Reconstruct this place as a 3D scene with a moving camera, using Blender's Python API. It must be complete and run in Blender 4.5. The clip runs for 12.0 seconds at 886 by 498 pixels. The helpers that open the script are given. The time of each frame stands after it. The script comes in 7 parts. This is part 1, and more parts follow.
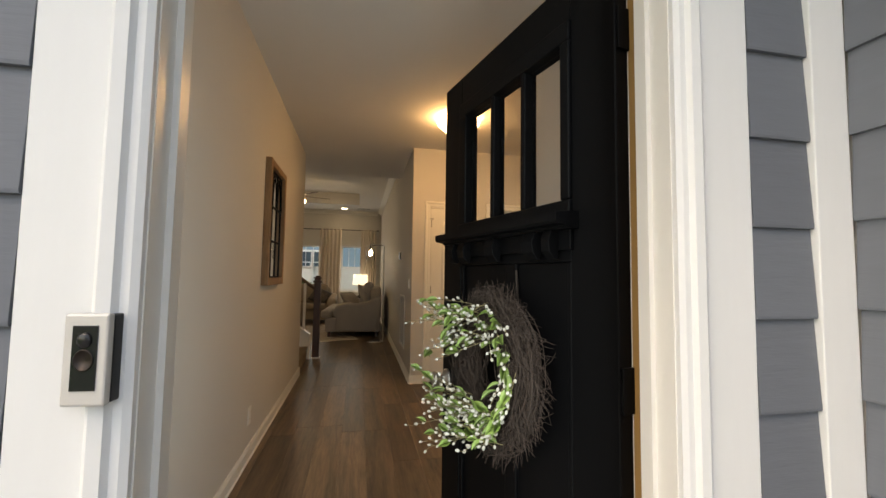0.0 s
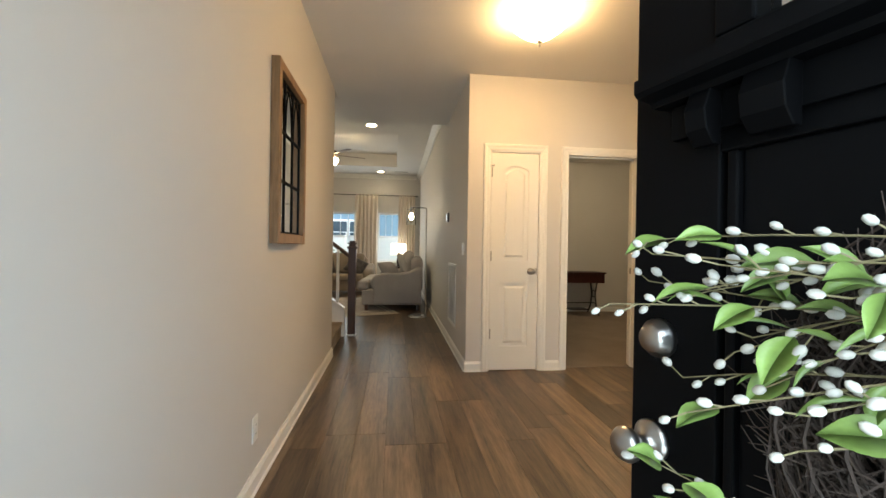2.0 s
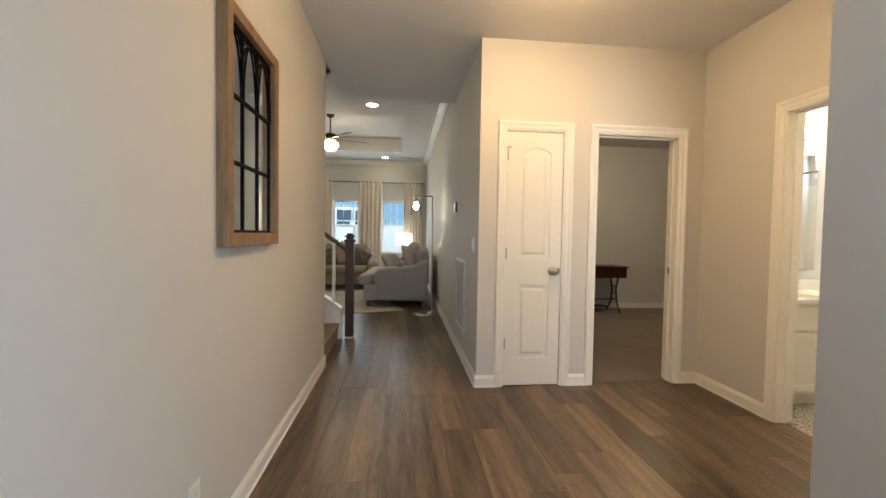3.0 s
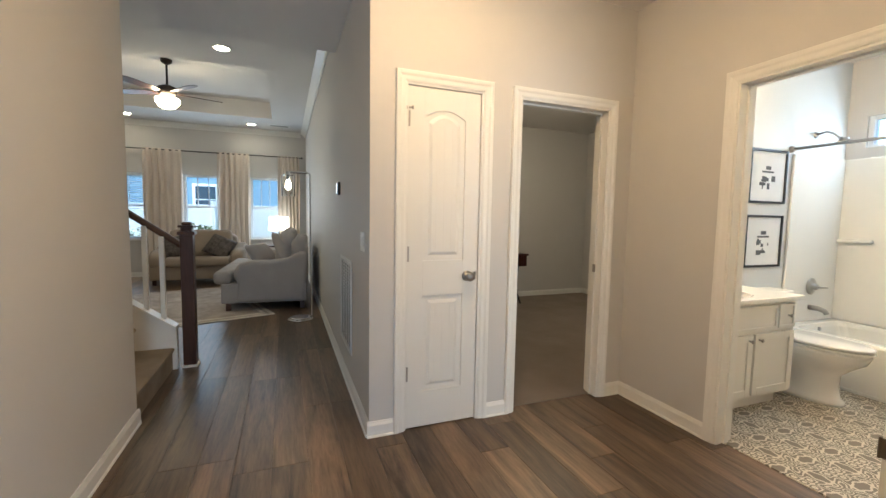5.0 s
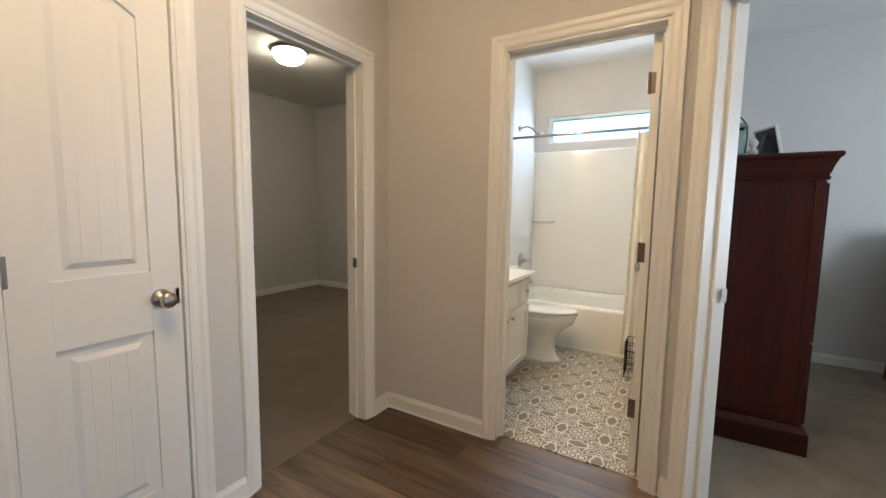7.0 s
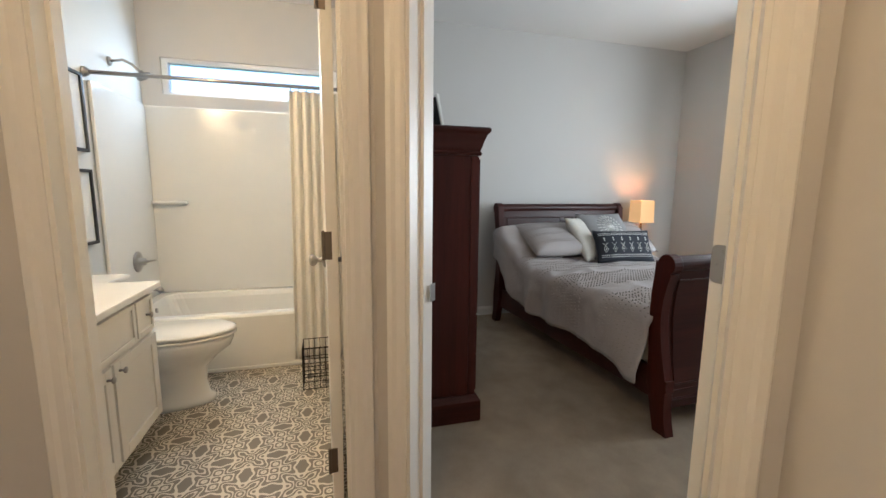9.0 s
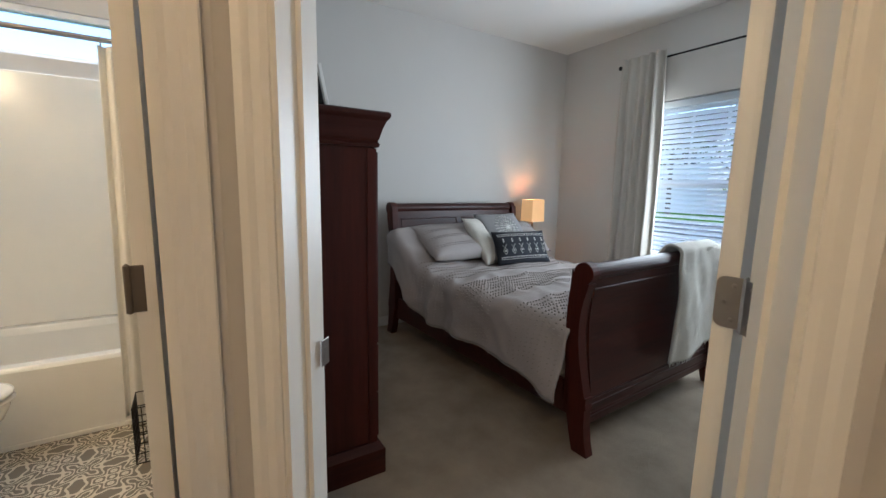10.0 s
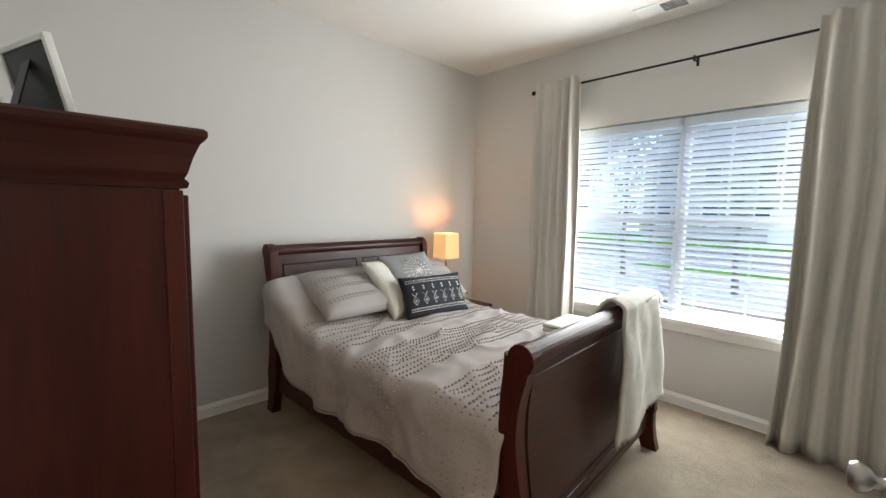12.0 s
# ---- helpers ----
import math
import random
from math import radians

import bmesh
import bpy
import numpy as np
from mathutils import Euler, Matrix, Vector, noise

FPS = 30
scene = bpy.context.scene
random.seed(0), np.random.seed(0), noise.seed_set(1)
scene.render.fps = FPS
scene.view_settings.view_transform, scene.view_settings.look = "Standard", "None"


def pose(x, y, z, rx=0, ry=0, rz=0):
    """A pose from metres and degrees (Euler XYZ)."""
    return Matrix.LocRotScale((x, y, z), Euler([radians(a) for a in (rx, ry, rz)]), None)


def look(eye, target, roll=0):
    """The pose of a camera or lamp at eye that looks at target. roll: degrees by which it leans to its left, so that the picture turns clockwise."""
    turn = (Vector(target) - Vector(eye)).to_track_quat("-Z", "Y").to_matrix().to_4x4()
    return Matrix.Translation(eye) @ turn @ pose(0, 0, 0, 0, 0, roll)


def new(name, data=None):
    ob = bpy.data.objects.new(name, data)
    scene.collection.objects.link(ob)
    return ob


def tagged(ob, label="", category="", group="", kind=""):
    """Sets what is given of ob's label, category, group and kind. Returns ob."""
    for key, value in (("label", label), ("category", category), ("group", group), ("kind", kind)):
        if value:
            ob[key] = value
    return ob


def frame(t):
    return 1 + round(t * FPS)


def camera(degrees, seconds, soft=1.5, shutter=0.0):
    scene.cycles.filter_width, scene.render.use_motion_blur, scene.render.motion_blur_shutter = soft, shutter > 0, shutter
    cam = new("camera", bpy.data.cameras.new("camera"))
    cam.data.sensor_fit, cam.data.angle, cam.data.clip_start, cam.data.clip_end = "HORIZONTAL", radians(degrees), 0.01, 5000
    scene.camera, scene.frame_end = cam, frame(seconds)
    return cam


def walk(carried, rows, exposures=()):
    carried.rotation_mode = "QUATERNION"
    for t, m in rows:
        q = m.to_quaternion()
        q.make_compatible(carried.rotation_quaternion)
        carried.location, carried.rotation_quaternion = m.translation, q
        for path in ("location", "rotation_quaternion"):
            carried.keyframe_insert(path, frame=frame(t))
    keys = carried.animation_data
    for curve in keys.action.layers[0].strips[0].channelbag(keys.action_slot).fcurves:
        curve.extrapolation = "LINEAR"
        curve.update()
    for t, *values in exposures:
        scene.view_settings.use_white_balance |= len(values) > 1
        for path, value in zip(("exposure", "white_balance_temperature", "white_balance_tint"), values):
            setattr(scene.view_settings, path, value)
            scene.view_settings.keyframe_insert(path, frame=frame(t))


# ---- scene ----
cam = camera(94.6, 12.0)
EXPOSURE = [(0, 1.83, 8300, 10), (0.5, 1.93, 9200, 16), (1, 2.22, 9800, 18), (1.5, 2.72, 7300, 5), (2, 2.85, 6600, 3), (2.5, 2.92, 6250, 2), (4.5, 2.95, 5380, 2), (5.5, 2.85, 5300, 2),
            (6.5, 2.64, 5180, 3), (7.5, 2.72, 5100, 3), (9.5, 2.45, 5460, 5), (10, 2.33, 5230, 5), (10.5, 2.4, 5200, 4), (11, 2.5, 5250, 2), (11.5, 2.82, 5550, 3), (12, 2.88, 5950, 6)]
PATH = [
    (0, (0.624, 0.519, 1.238), (1.022, 2.475, 1.367), 0.8),
    (0.5, (0.638, 0.684, 1.21), (1.008, 2.645, 1.328), 0.7),
    (1, (0.625, 0.959, 1.157), (0.959, 2.929, 1.249), 0.8),
    (1.5, (0.573, 1.244, 1.136), (0.862, 3.223, 1.189), 0.8),
    (2, (0.558, 1.541, 1.137), (0.793, 3.527, 1.131), 0.9),
    (2.5, (0.564, 1.857, 1.188), (0.768, 3.846, 1.14), 0.9),
    (2.7, (0.591, 1.947, 1.194), (0.779, 3.937, 1.139), 0.9),
    (4.3, (0.7, 2.608, 1.296), (1.145, 4.553, 1.155), 1.0),
    (4.5, (0.733, 2.687, 1.302), (1.248, 4.614, 1.155), 1.0),
    (5, (0.777, 2.962, 1.291), (1.497, 4.821, 1.133), 1.0),
    (5.5, (0.823, 3.264, 1.282), (1.775, 5.015, 1.113), 0.9),
    (6, (0.887, 3.457, 1.28), (2.091, 5.044, 1.105), 0.8),
    (6.5, (0.989, 3.571, 1.245), (2.456, 4.919, 1.073), 0.4),
    (7, (1.123, 3.673, 1.262), (2.827, 4.698, 1.059), 0.8),
    (7.5, (1.251, 3.731, 1.246), (3.128, 4.383, 1.02), 0.8),
    (7.7, (1.324, 3.751, 1.236), (3.25, 4.24, 1.008), 0.6),
    (9.3, (1.983, 3.851, 1.25), (3.827, 3.133, 0.959), 1.0),
    (9.5, (2.078, 3.823, 1.254), (3.876, 2.998, 0.96), 1.3),
    (10, (2.25, 3.76, 1.268), (3.93, 2.716, 0.972), 1.2),
    (10.5, (2.454, 3.677, 1.286), (4.023, 2.472, 0.993), 1.4),
    (11, (2.58, 3.575, 1.29), (4.074, 2.273, 1.019), 1.6),
    (11.5, (2.659, 3.456, 1.329), (4.108, 2.099, 1.087), 1.4),
    (12, (2.707, 3.337, 1.383), (4.143, 1.957, 1.192), 1.1),
]
walk(cam, [(t, look(eye, target, roll)) for t, eye, target, roll in PATH], EXPOSURE)

# ---- world and large lights ----
world = bpy.data.worlds.new("sky")
scene.world = world
world.use_nodes = True
wn = world.node_tree.nodes
sky = wn.new("ShaderNodeTexSky")
sky.sky_type = "NISHITA"
sky.sun_disc = False
sky.sun_elevation = radians(56)
sky.sun_rotation = radians(238)
sky.dust_density = 2.5
wn["Background"].inputs["Strength"].default_value = 0.12
world.node_tree.links.new(sky.outputs["Color"], wn["Background"].inputs["Color"])
sun = new("sun", bpy.data.lights.new("sun", "SUN"))
sun.data.energy = 0.16
sun.data.angle = radians(12)
sun.data.color = (1.0, 0.97, 0.93)
sun.matrix_world = look((0, 0, 28), (16, 10, 0))


def window_light(name, centre, target, w, h, energy, colour=(0.82, 0.91, 1.0)):
    """Sky light that enters through one window opening."""
    la = bpy.data.lights.new(name, "AREA")
    la.shape, la.size, la.size_y, la.energy, la.color = "RECTANGLE", w, h, energy, colour
    ob = new(name, la)
    ob.matrix_world = look(centre, target)
    return ob


BED_WINDOW_W, LIVING_WINDOW_W, BATH_WINDOW_W, DOOR_W = 13.4, 2, 2, 3.7
FOYER_E, ROOM_E, FAN_E, BULB_E, RECESS_E, SHADE_E, VANITY_E = 9.0, 9.2, 9.0, 15.5, 9.2, 0.4, 13.0


window_light("entrance_daylight", (0.74, 1.325, 1.05), (0.74, 4, 0.95), 0.66, 1.9, DOOR_W, (0.68, 0.84, 1.0))


# ---- materials ----
def node(nt, kind, **values):
    n = nt.nodes.new(kind)
    for k, v in values.items():
        n.inputs[k.replace("_", " ")].default_value = v
    return n


def mat(name, col, rough=0.5, metal=0.0, var=0.05, scale=5.0, bump=0.04, fine=180.0, stretch=(1, 1, 1), rnd=0.0, dist=0.002, spec=0.5):
    """A surface: base colour with broad and fine variation, fine relief, uneven gloss."""
    m = bpy.data.materials.new(name)
    m.use_nodes = True
    nt = m.node_tree
    b = nt.nodes["Principled BSDF"]
    tc = nt.nodes.new("ShaderNodeTexCoord")
    mp = nt.nodes.new("ShaderNodeMapping")
    mp.inputs["Scale"].default_value = stretch
    nt.links.new(tc.outputs["Object"], mp.inputs["Vector"])
    n1 = node(nt, "ShaderNodeTexNoise", Scale=scale, Detail=5.0, Roughness=0.6)
    n2 = node(nt, "ShaderNodeTexNoise", Scale=fine, Detail=3.0, Roughness=0.6)
    for n in (n1, n2):
        nt.links.new(mp.outputs["Vector"], n.inputs["Vector"])
    add = nt.nodes.new("ShaderNodeMath")
    add.operation = "MULTIPLY_ADD"
    nt.links.new(n2.outputs["Fac"], add.inputs[0])
    add.inputs[1].default_value = 0.35
    nt.links.new(n1.outputs["Fac"], add.inputs[2])
    rmp = node(nt, "ShaderNodeMapRange")
    rmp.inputs["From Min"].default_value, rmp.inputs["From Max"].default_value = 0.35, 1.0
    rmp.inputs["To Min"].default_value, rmp.inputs["To Max"].default_value = 1 - var, 1 + var
    nt.links.new(add.outputs[0], rmp.inputs["Value"])
    value = rmp.outputs["Result"]
    if rnd:
        oi = nt.nodes.new("ShaderNodeObjectInfo")
        r2 = node(nt, "ShaderNodeMapRange")
        r2.inputs["To Min"].default_value, r2.inputs["To Max"].default_value = 1 - rnd, 1 + rnd
        nt.links.new(oi.outputs["Random"], r2.inputs["Value"])
        mul = nt.nodes.new("ShaderNodeMath")
        mul.operation = "MULTIPLY"
        nt.links.new(value, mul.inputs[0])
        nt.links.new(r2.outputs["Result"], mul.inputs[1])
        value = mul.outputs[0]
    hs = nt.nodes.new("ShaderNodeHueSaturation")
    hs.inputs["Color"].default_value = (*col, 1)
    nt.links.new(value, hs.inputs["Value"])
    nt.links.new(hs.outputs["Color"], b.inputs["Base Color"])
    rr = node(nt, "ShaderNodeMapRange")
    rr.inputs["To Min"].default_value, rr.inputs["To Max"].default_value = max(0.02, rough * 0.85), min(1, rough * 1.15)
    nt.links.new(n1.outputs["Fac"], rr.inputs["Value"])
    nt.links.new(rr.outputs["Result"], b.inputs["Roughness"])
    b.inputs["Metallic"].default_value = metal
    b.inputs["Specular IOR Level"].default_value = spec
    if bump:
        bp = nt.nodes.new("ShaderNodeBump")
        bp.inputs["Strength"].default_value, bp.inputs["Distance"].default_value = bump, dist
        nt.links.new(n2.outputs["Fac"], bp.inputs["Height"])
        nt.links.new(bp.outputs["Normal"], b.inputs["Normal"])
    return m


def wood(name, dark, light, rough=0.4, scale=3.0, along="y", rnd=0.25, spec=0.5, grain=0.12):
    """Wood with long grain, streaks and a few darker knots, different from piece to piece."""
    m = bpy.data.materials.new(name)
    m.use_nodes = True
    nt = m.node_tree
    b = nt.nodes["Principled BSDF"]
    tc = nt.nodes.new("ShaderNodeTexCoord")
    oi = nt.nodes.new("ShaderNodeObjectInfo")
    off = nt.nodes.new("ShaderNodeVectorMath")
    off.operation = "MULTIPLY_ADD"
    nt.links.new(oi.outputs["Random"], off.inputs[0])
    off.inputs[1].default_value = (37.0, 53.0, 19.0)
    nt.links.new(tc.outputs["Object"], off.inputs[2])
    mp = nt.nodes.new("ShaderNodeMapping")
    long = {"x": (0.08, 1, 1), "y": (1, 0.08, 1), "z": (1, 1, 0.08)}[along]
    mp.inputs["Scale"].default_value = long
    nt.links.new(off.outputs[0], mp.inputs["Vector"])
    n1 = node(nt, "ShaderNodeTexNoise", Scale=scale * 4, Detail=6.0, Roughness=0.65, Distortion=0.8)
    n2 = node(nt, "ShaderNodeTexNoise", Scale=scale * 30, Detail=4.0, Roughness=0.7)
    for n in (n1, n2):
        nt.links.new(mp.outputs["Vector"], n.inputs["Vector"])
    mix = nt.nodes.new("ShaderNodeMath")
    mix.operation = "MULTIPLY_ADD"
    nt.links.new(n2.outputs["Fac"], mix.inputs[0])
    mix.inputs[1].default_value = 0.5
    nt.links.new(n1.outputs["Fac"], mix.inputs[2])
    ramp = nt.nodes.new("ShaderNodeValToRGB")
    ramp.color_ramp.elements[0].position, ramp.color_ramp.elements[0].color = 0.52, (*dark, 1)
    ramp.color_ramp.elements[1].position, ramp.color_ramp.elements[1].color = 0.98, (*light, 1)
    nt.links.new(mix.outputs[0], ramp.inputs["Fac"])
    hs = nt.nodes.new("ShaderNodeHueSaturation")
    r2 = node(nt, "ShaderNodeMapRange")
    r2.inputs["To Min"].default_value, r2.inputs["To Max"].default_value = 1 - rnd, 1 + rnd
    nt.links.new(oi.outputs["Random"], r2.inputs["Value"])
    nt.links.new(r2.outputs["Result"], hs.inputs["Value"])
    nt.links.new(ramp.outputs["Color"], hs.inputs["Color"])
    nt.links.new(hs.outputs["Color"], b.inputs["Base Color"])
    rr = node(nt, "ShaderNodeMapRange")
    rr.inputs["To Min"].default_value, rr.inputs["To Max"].default_value = rough * 0.8, rough * 1.25
    nt.links.new(n1.outputs["Fac"], rr.inputs["Value"])
    nt.links.new(rr.outputs["Result"], b.inputs["Roughness"])
    b.inputs["Specular IOR Level"].default_value = spec
    bp = nt.nodes.new("ShaderNodeBump")
    bp.inputs["Strength"].default_value, bp.inputs["Distance"].default_value = grain, 0.002
    nt.links.new(n2.outputs["Fac"], bp.inputs["Height"])
    nt.links.new(bp.outputs["Normal"], b.inputs["Normal"])
    return m


def glow(name, col, strength, base=(0.9, 0.88, 0.84)):
    m = mat(name, base, 0.3, bump=0)
    b = m.node_tree.nodes["Principled BSDF"]
    b.inputs["Emission Color"].default_value = (*col, 1)
    b.inputs["Emission Strength"].default_value = strength
    return m


def glass(name, col=(1, 1, 1), rough=0.0):
    m = bpy.data.materials.new(name)
    m.use_nodes = True
    b = m.node_tree.nodes["Principled BSDF"]
    b.inputs["Base Color"].default_value = (*col, 1)
    b.inputs["Transmission Weight"].default_value = 1.0
    b.inputs["Roughness"].default_value = rough
    b.inputs["IOR"].default_value = 1.05
    return m


def vinyl_tiles():
    """Sheet vinyl with a grey arabesque print on off-white, repeat 0.235 m."""
    m = bpy.data.materials.new("patterned_vinyl")
    m.use_nodes = True
    nt = m.node_tree
    b = nt.nodes["Principled BSDF"]
    tc = nt.nodes.new("ShaderNodeTexCoord")

    def math_node(op, a, c=None):
        n = nt.nodes.new("ShaderNodeMath")
        n.operation = op
        for i, v in enumerate((a, c)):
            if v is None:
                continue
            if isinstance(v, (int, float)):
                n.inputs[i].default_value = v
            else:
                nt.links.new(v, n.inputs[i])
        return n.outputs[0]

    sep = nt.nodes.new("ShaderNodeSeparateXYZ")
    nt.links.new(tc.outputs["Object"], sep.inputs[0])
    k = 2 * math.pi / 0.235
    sx = math_node("MULTIPLY", sep.outputs[0], k)
    sy = math_node("MULTIPLY", sep.outputs[1], k)
    cx, cy = math_node("COSINE", sx), math_node("COSINE", sy)
    c2x, c2y = math_node("COSINE", math_node("MULTIPLY", sx, 2)), math_node("COSINE", math_node("MULTIPLY", sy, 2))
    c3x, c3y = math_node("COSINE", math_node("MULTIPLY", sx, 3)), math_node("COSINE", math_node("MULTIPLY", sy, 3))
    a = math_node("ADD", cx, cy)
    d = math_node("MULTIPLY", c2x, c2y)
    e = math_node("MULTIPLY", c3x, c3y)
    f = math_node("ADD", math_node("ADD", a, math_node("MULTIPLY", d, 1.3)), math_node("MULTIPLY", e, 0.8))
    w = math_node("ABSOLUTE", math_node("SINE", math_node("MULTIPLY", f, 2.3)))
    n1 = node(nt, "ShaderNodeTexNoise", Scale=60.0, Detail=4.0)
    nt.links.new(tc.outputs["Object"], n1.inputs["Vector"])
    w = math_node("ADD", w, math_node("MULTIPLY", n1.outputs["Fac"], 0.35))
    ramp = nt.nodes.new("ShaderNodeValToRGB")
    ramp.color_ramp.elements[0].position, ramp.color_ramp.elements[0].color = 0.70, (0.66, 0.60, 0.48, 1)
    ramp.color_ramp.elements[1].position, ramp.color_ramp.elements[1].color = 0.86, (0.19, 0.165, 0.12, 1)
    nt.links.new(w, ramp.inputs["Fac"])
    nt.links.new(ramp.outputs["Color"], b.inputs["Base Color"])
    b.inputs["Roughness"].default_value = 0.42
    return m


M_WALL = mat("wall_paint", (0.60, 0.58, 0.55), 0.75, var=0.025, scale=1.5, bump=0.06, fine=350)
M_BATHWALL = mat("bath_wall_paint", (0.70, 0.70, 0.67), 0.6, var=0.02, scale=1.5, bump=0.05, fine=350)
M_CEIL = mat("ceiling_paint", (0.72, 0.70, 0.67), 0.85, var=0.03, scale=1.2, bump=0.12, fine=220)
M_TRIM = mat("trim_paint", (0.80, 0.785, 0.74), 0.35, var=0.02, scale=3, bump=0.02, fine=90)
M_EXTTRIM = mat("exterior_trim", (0.80, 0.81, 0.80), 0.5, var=0.03, scale=4, bump=0.08, fine=60, stretch=(1, 1, 0.15))
M_SIDING = mat("grey_fibre_siding", (0.15, 0.165, 0.19), 0.65, var=0.10, scale=3, bump=0.35, fine=90, stretch=(0.12, 0.12, 1), rnd=0.06, dist=0.003)
M_FLOOR = wood("plank_floor", (0.031, 0.0205, 0.0132), (0.22, 0.148, 0.089), 0.37, 2.6, "y", 0.34)
M_JAMBTAN = mat("tan_jamb_face", (0.30, 0.17, 0.055), 0.6, var=0.12, stretch=(1, 1, 0.1))
M_SUB = mat("underlay", (0.05, 0.035, 0.025), 0.8)
M_CARPET = mat("carpet", (0.41, 0.345, 0.265), 1.0, var=0.32, scale=3.0, bump=1.0, fine=330, dist=0.012, spec=0.05)
M_CARPET2 = mat("grey_carpet", (0.30, 0.25, 0.21), 1.0, var=0.15, scale=3, bump=1.0, fine=330, dist=0.012, spec=0.05)
M_VINYL = vinyl_tiles()
M_BLACK = mat("black_door_paint", (0.0022, 0.0022, 0.0025), 0.45, spec=0.08, var=0.15, scale=6, bump=0.04, fine=120, stretch=(1, 1, 0.1))
M_DOOR = mat("white_door_paint", (0.78, 0.765, 0.72), 0.38, var=0.02, scale=4, bump=0.09, fine=110, stretch=(1, 1, 0.06))
M_NICKEL = mat("satin_nickel", (0.40, 0.38, 0.355), 0.3, 1.0, var=0.04, bump=0.01)
M_CHROME = mat("chrome", (0.75, 0.75, 0.75), 0.08, 1.0, var=0.02, bump=0)
M_BRONZE = mat("dark_bronze", (0.045, 0.035, 0.03), 0.4, 0.7)
M_HINGE = mat("aged_bronze", (0.16, 0.13, 0.10), 0.45, 0.7)
M_RODBLACK = mat("black_rod", (0.012, 0.012, 0.012), 0.4, 0.5)
M_GLASS = glass("clear_glass")
M_MIRROR = mat("mirror_glass", (0.82, 0.83, 0.82), 0.02, 1.0, var=0.01, bump=0)
M_OAK = wood("warm_oak", (0.16, 0.085, 0.035), (0.34, 0.20, 0.095), 0.5, 4.0, "z", 0.08)
M_CHERRY = wood("dark_cherry", (0.027, 0.0044, 0.0030), (0.068, 0.0118, 0.0072), 0.38, 2.5, "z", 0.06, spec=0.28, grain=0.05)
M_CHERRYX = wood("dark_cherry_along", (0.022, 0.0046, 0.0034), (0.056, 0.0120, 0.0080), 0.36, 2.5, "y", 0.06, spec=0.3, grain=0.05)
M_WALNUT = wood("walnut_stain", (0.032, 0.013, 0.008), (0.082, 0.035, 0.021), 0.32, 3.0, "z", 0.05)
M_PORCELAIN = mat("porcelain", (0.80, 0.79, 0.75), 0.12, var=0.01, bump=0)
M_ACRYLIC = mat("tub_acrylic", (0.80, 0.79, 0.75), 0.16, var=0.015, scale=2, bump=0.02, fine=8)
M_CABINET = mat("cabinet_paint", (0.78, 0.76, 0.70), 0.38, var=0.02, bump=0.03)
M_MARBLE = mat("cultured_marble", (0.82, 0.81, 0.77), 0.18, var=0.03, scale=6, bump=0)
M_CURTAIN = mat("cream_curtain", (0.56, 0.53, 0.475), 0.95, var=0.05, scale=4, bump=0.35, fine=420, spec=0.1)
M_SHOWER = mat("shower_fabric", (0.82, 0.80, 0.74), 0.9, var=0.04, scale=5, bump=0.25, fine=300, spec=0.1)
M_LIVCURTAIN = mat("ivory_curtain", (0.66, 0.58, 0.50), 0.95, var=0.05, scale=4, bump=0.3, fine=420, spec=0.1)
M_BLIND = mat("white_blind", (0.76, 0.78, 0.78), 0.45, var=0.02, bump=0.02)
nt_ = M_BLIND.node_tree
tr_ = nt_.nodes.new("ShaderNodeBsdfTranslucent")
tr_.inputs["Color"].default_value = (0.86, 0.89, 0.92, 1)
mx_ = nt_.nodes.new("ShaderNodeMixShader")
mx_.inputs[0].default_value = 0.52
nt_.links.new(nt_.nodes["Principled BSDF"].outputs[0], mx_.inputs[1])
nt_.links.new(tr_.outputs[0], mx_.inputs[2])
nt_.links.new(mx_.outputs[0], nt_.nodes["Material Output"].inputs["Surface"])
M_VINYLWIN = mat("white_vinyl", (0.80, 0.81, 0.82), 0.4, var=0.02, bump=0.02)
M_SHEET = mat("grey_cotton", (0.36, 0.335, 0.325), 0.95, var=0.06, scale=5, bump=0.4, fine=300, spec=0.1)
M_TUFT = mat("grey_tuft", (0.30, 0.275, 0.265), 1.0, var=0.1, bump=0.5, fine=400, spec=0.05)
M_CREAM = mat("cream_knit", (0.66, 0.64, 0.58), 0.95, var=0.08, scale=20, bump=0.9, fine=130, spec=0.05, dist=0.006)
M_CHARCOAL = mat("charcoal_cotton", (0.035, 0.038, 0.046), 0.95, var=0.1, bump=0.4, fine=300, spec=0.1)
M_PILLOWGREY = mat("mid_grey_cotton", (0.26, 0.255, 0.255), 0.95, var=0.08, bump=0.4, fine=300, spec=0.1)
M_PRINT = mat("pale_print", (0.62, 0.61, 0.58), 0.9, bump=0.3)
M_SOFAGREY = mat("light_grey_upholstery", (0.37, 0.345, 0.33), 0.95, var=0.06, scale=6, bump=0.5, fine=350, spec=0.1)
M_SOFATAN = mat("tan_upholstery", (0.30, 0.245, 0.19), 0.95, var=0.07, scale=6, bump=0.5, fine=350, spec=0.1)
M_DARKPAT = mat("dark_pattern_cotton", (0.10, 0.085, 0.075), 0.95, var=0.9, scale=14, bump=0.4)
M_RUG = mat("faded_rug", (0.36, 0.315, 0.275), 1.0, var=0.45, scale=5, bump=0.8, fine=250, spec=0.05)
M_RUGEDGE = mat("cream_rug_border", (0.55, 0.50, 0.43), 1.0, var=0.1, bump=0.8, spec=0.05)
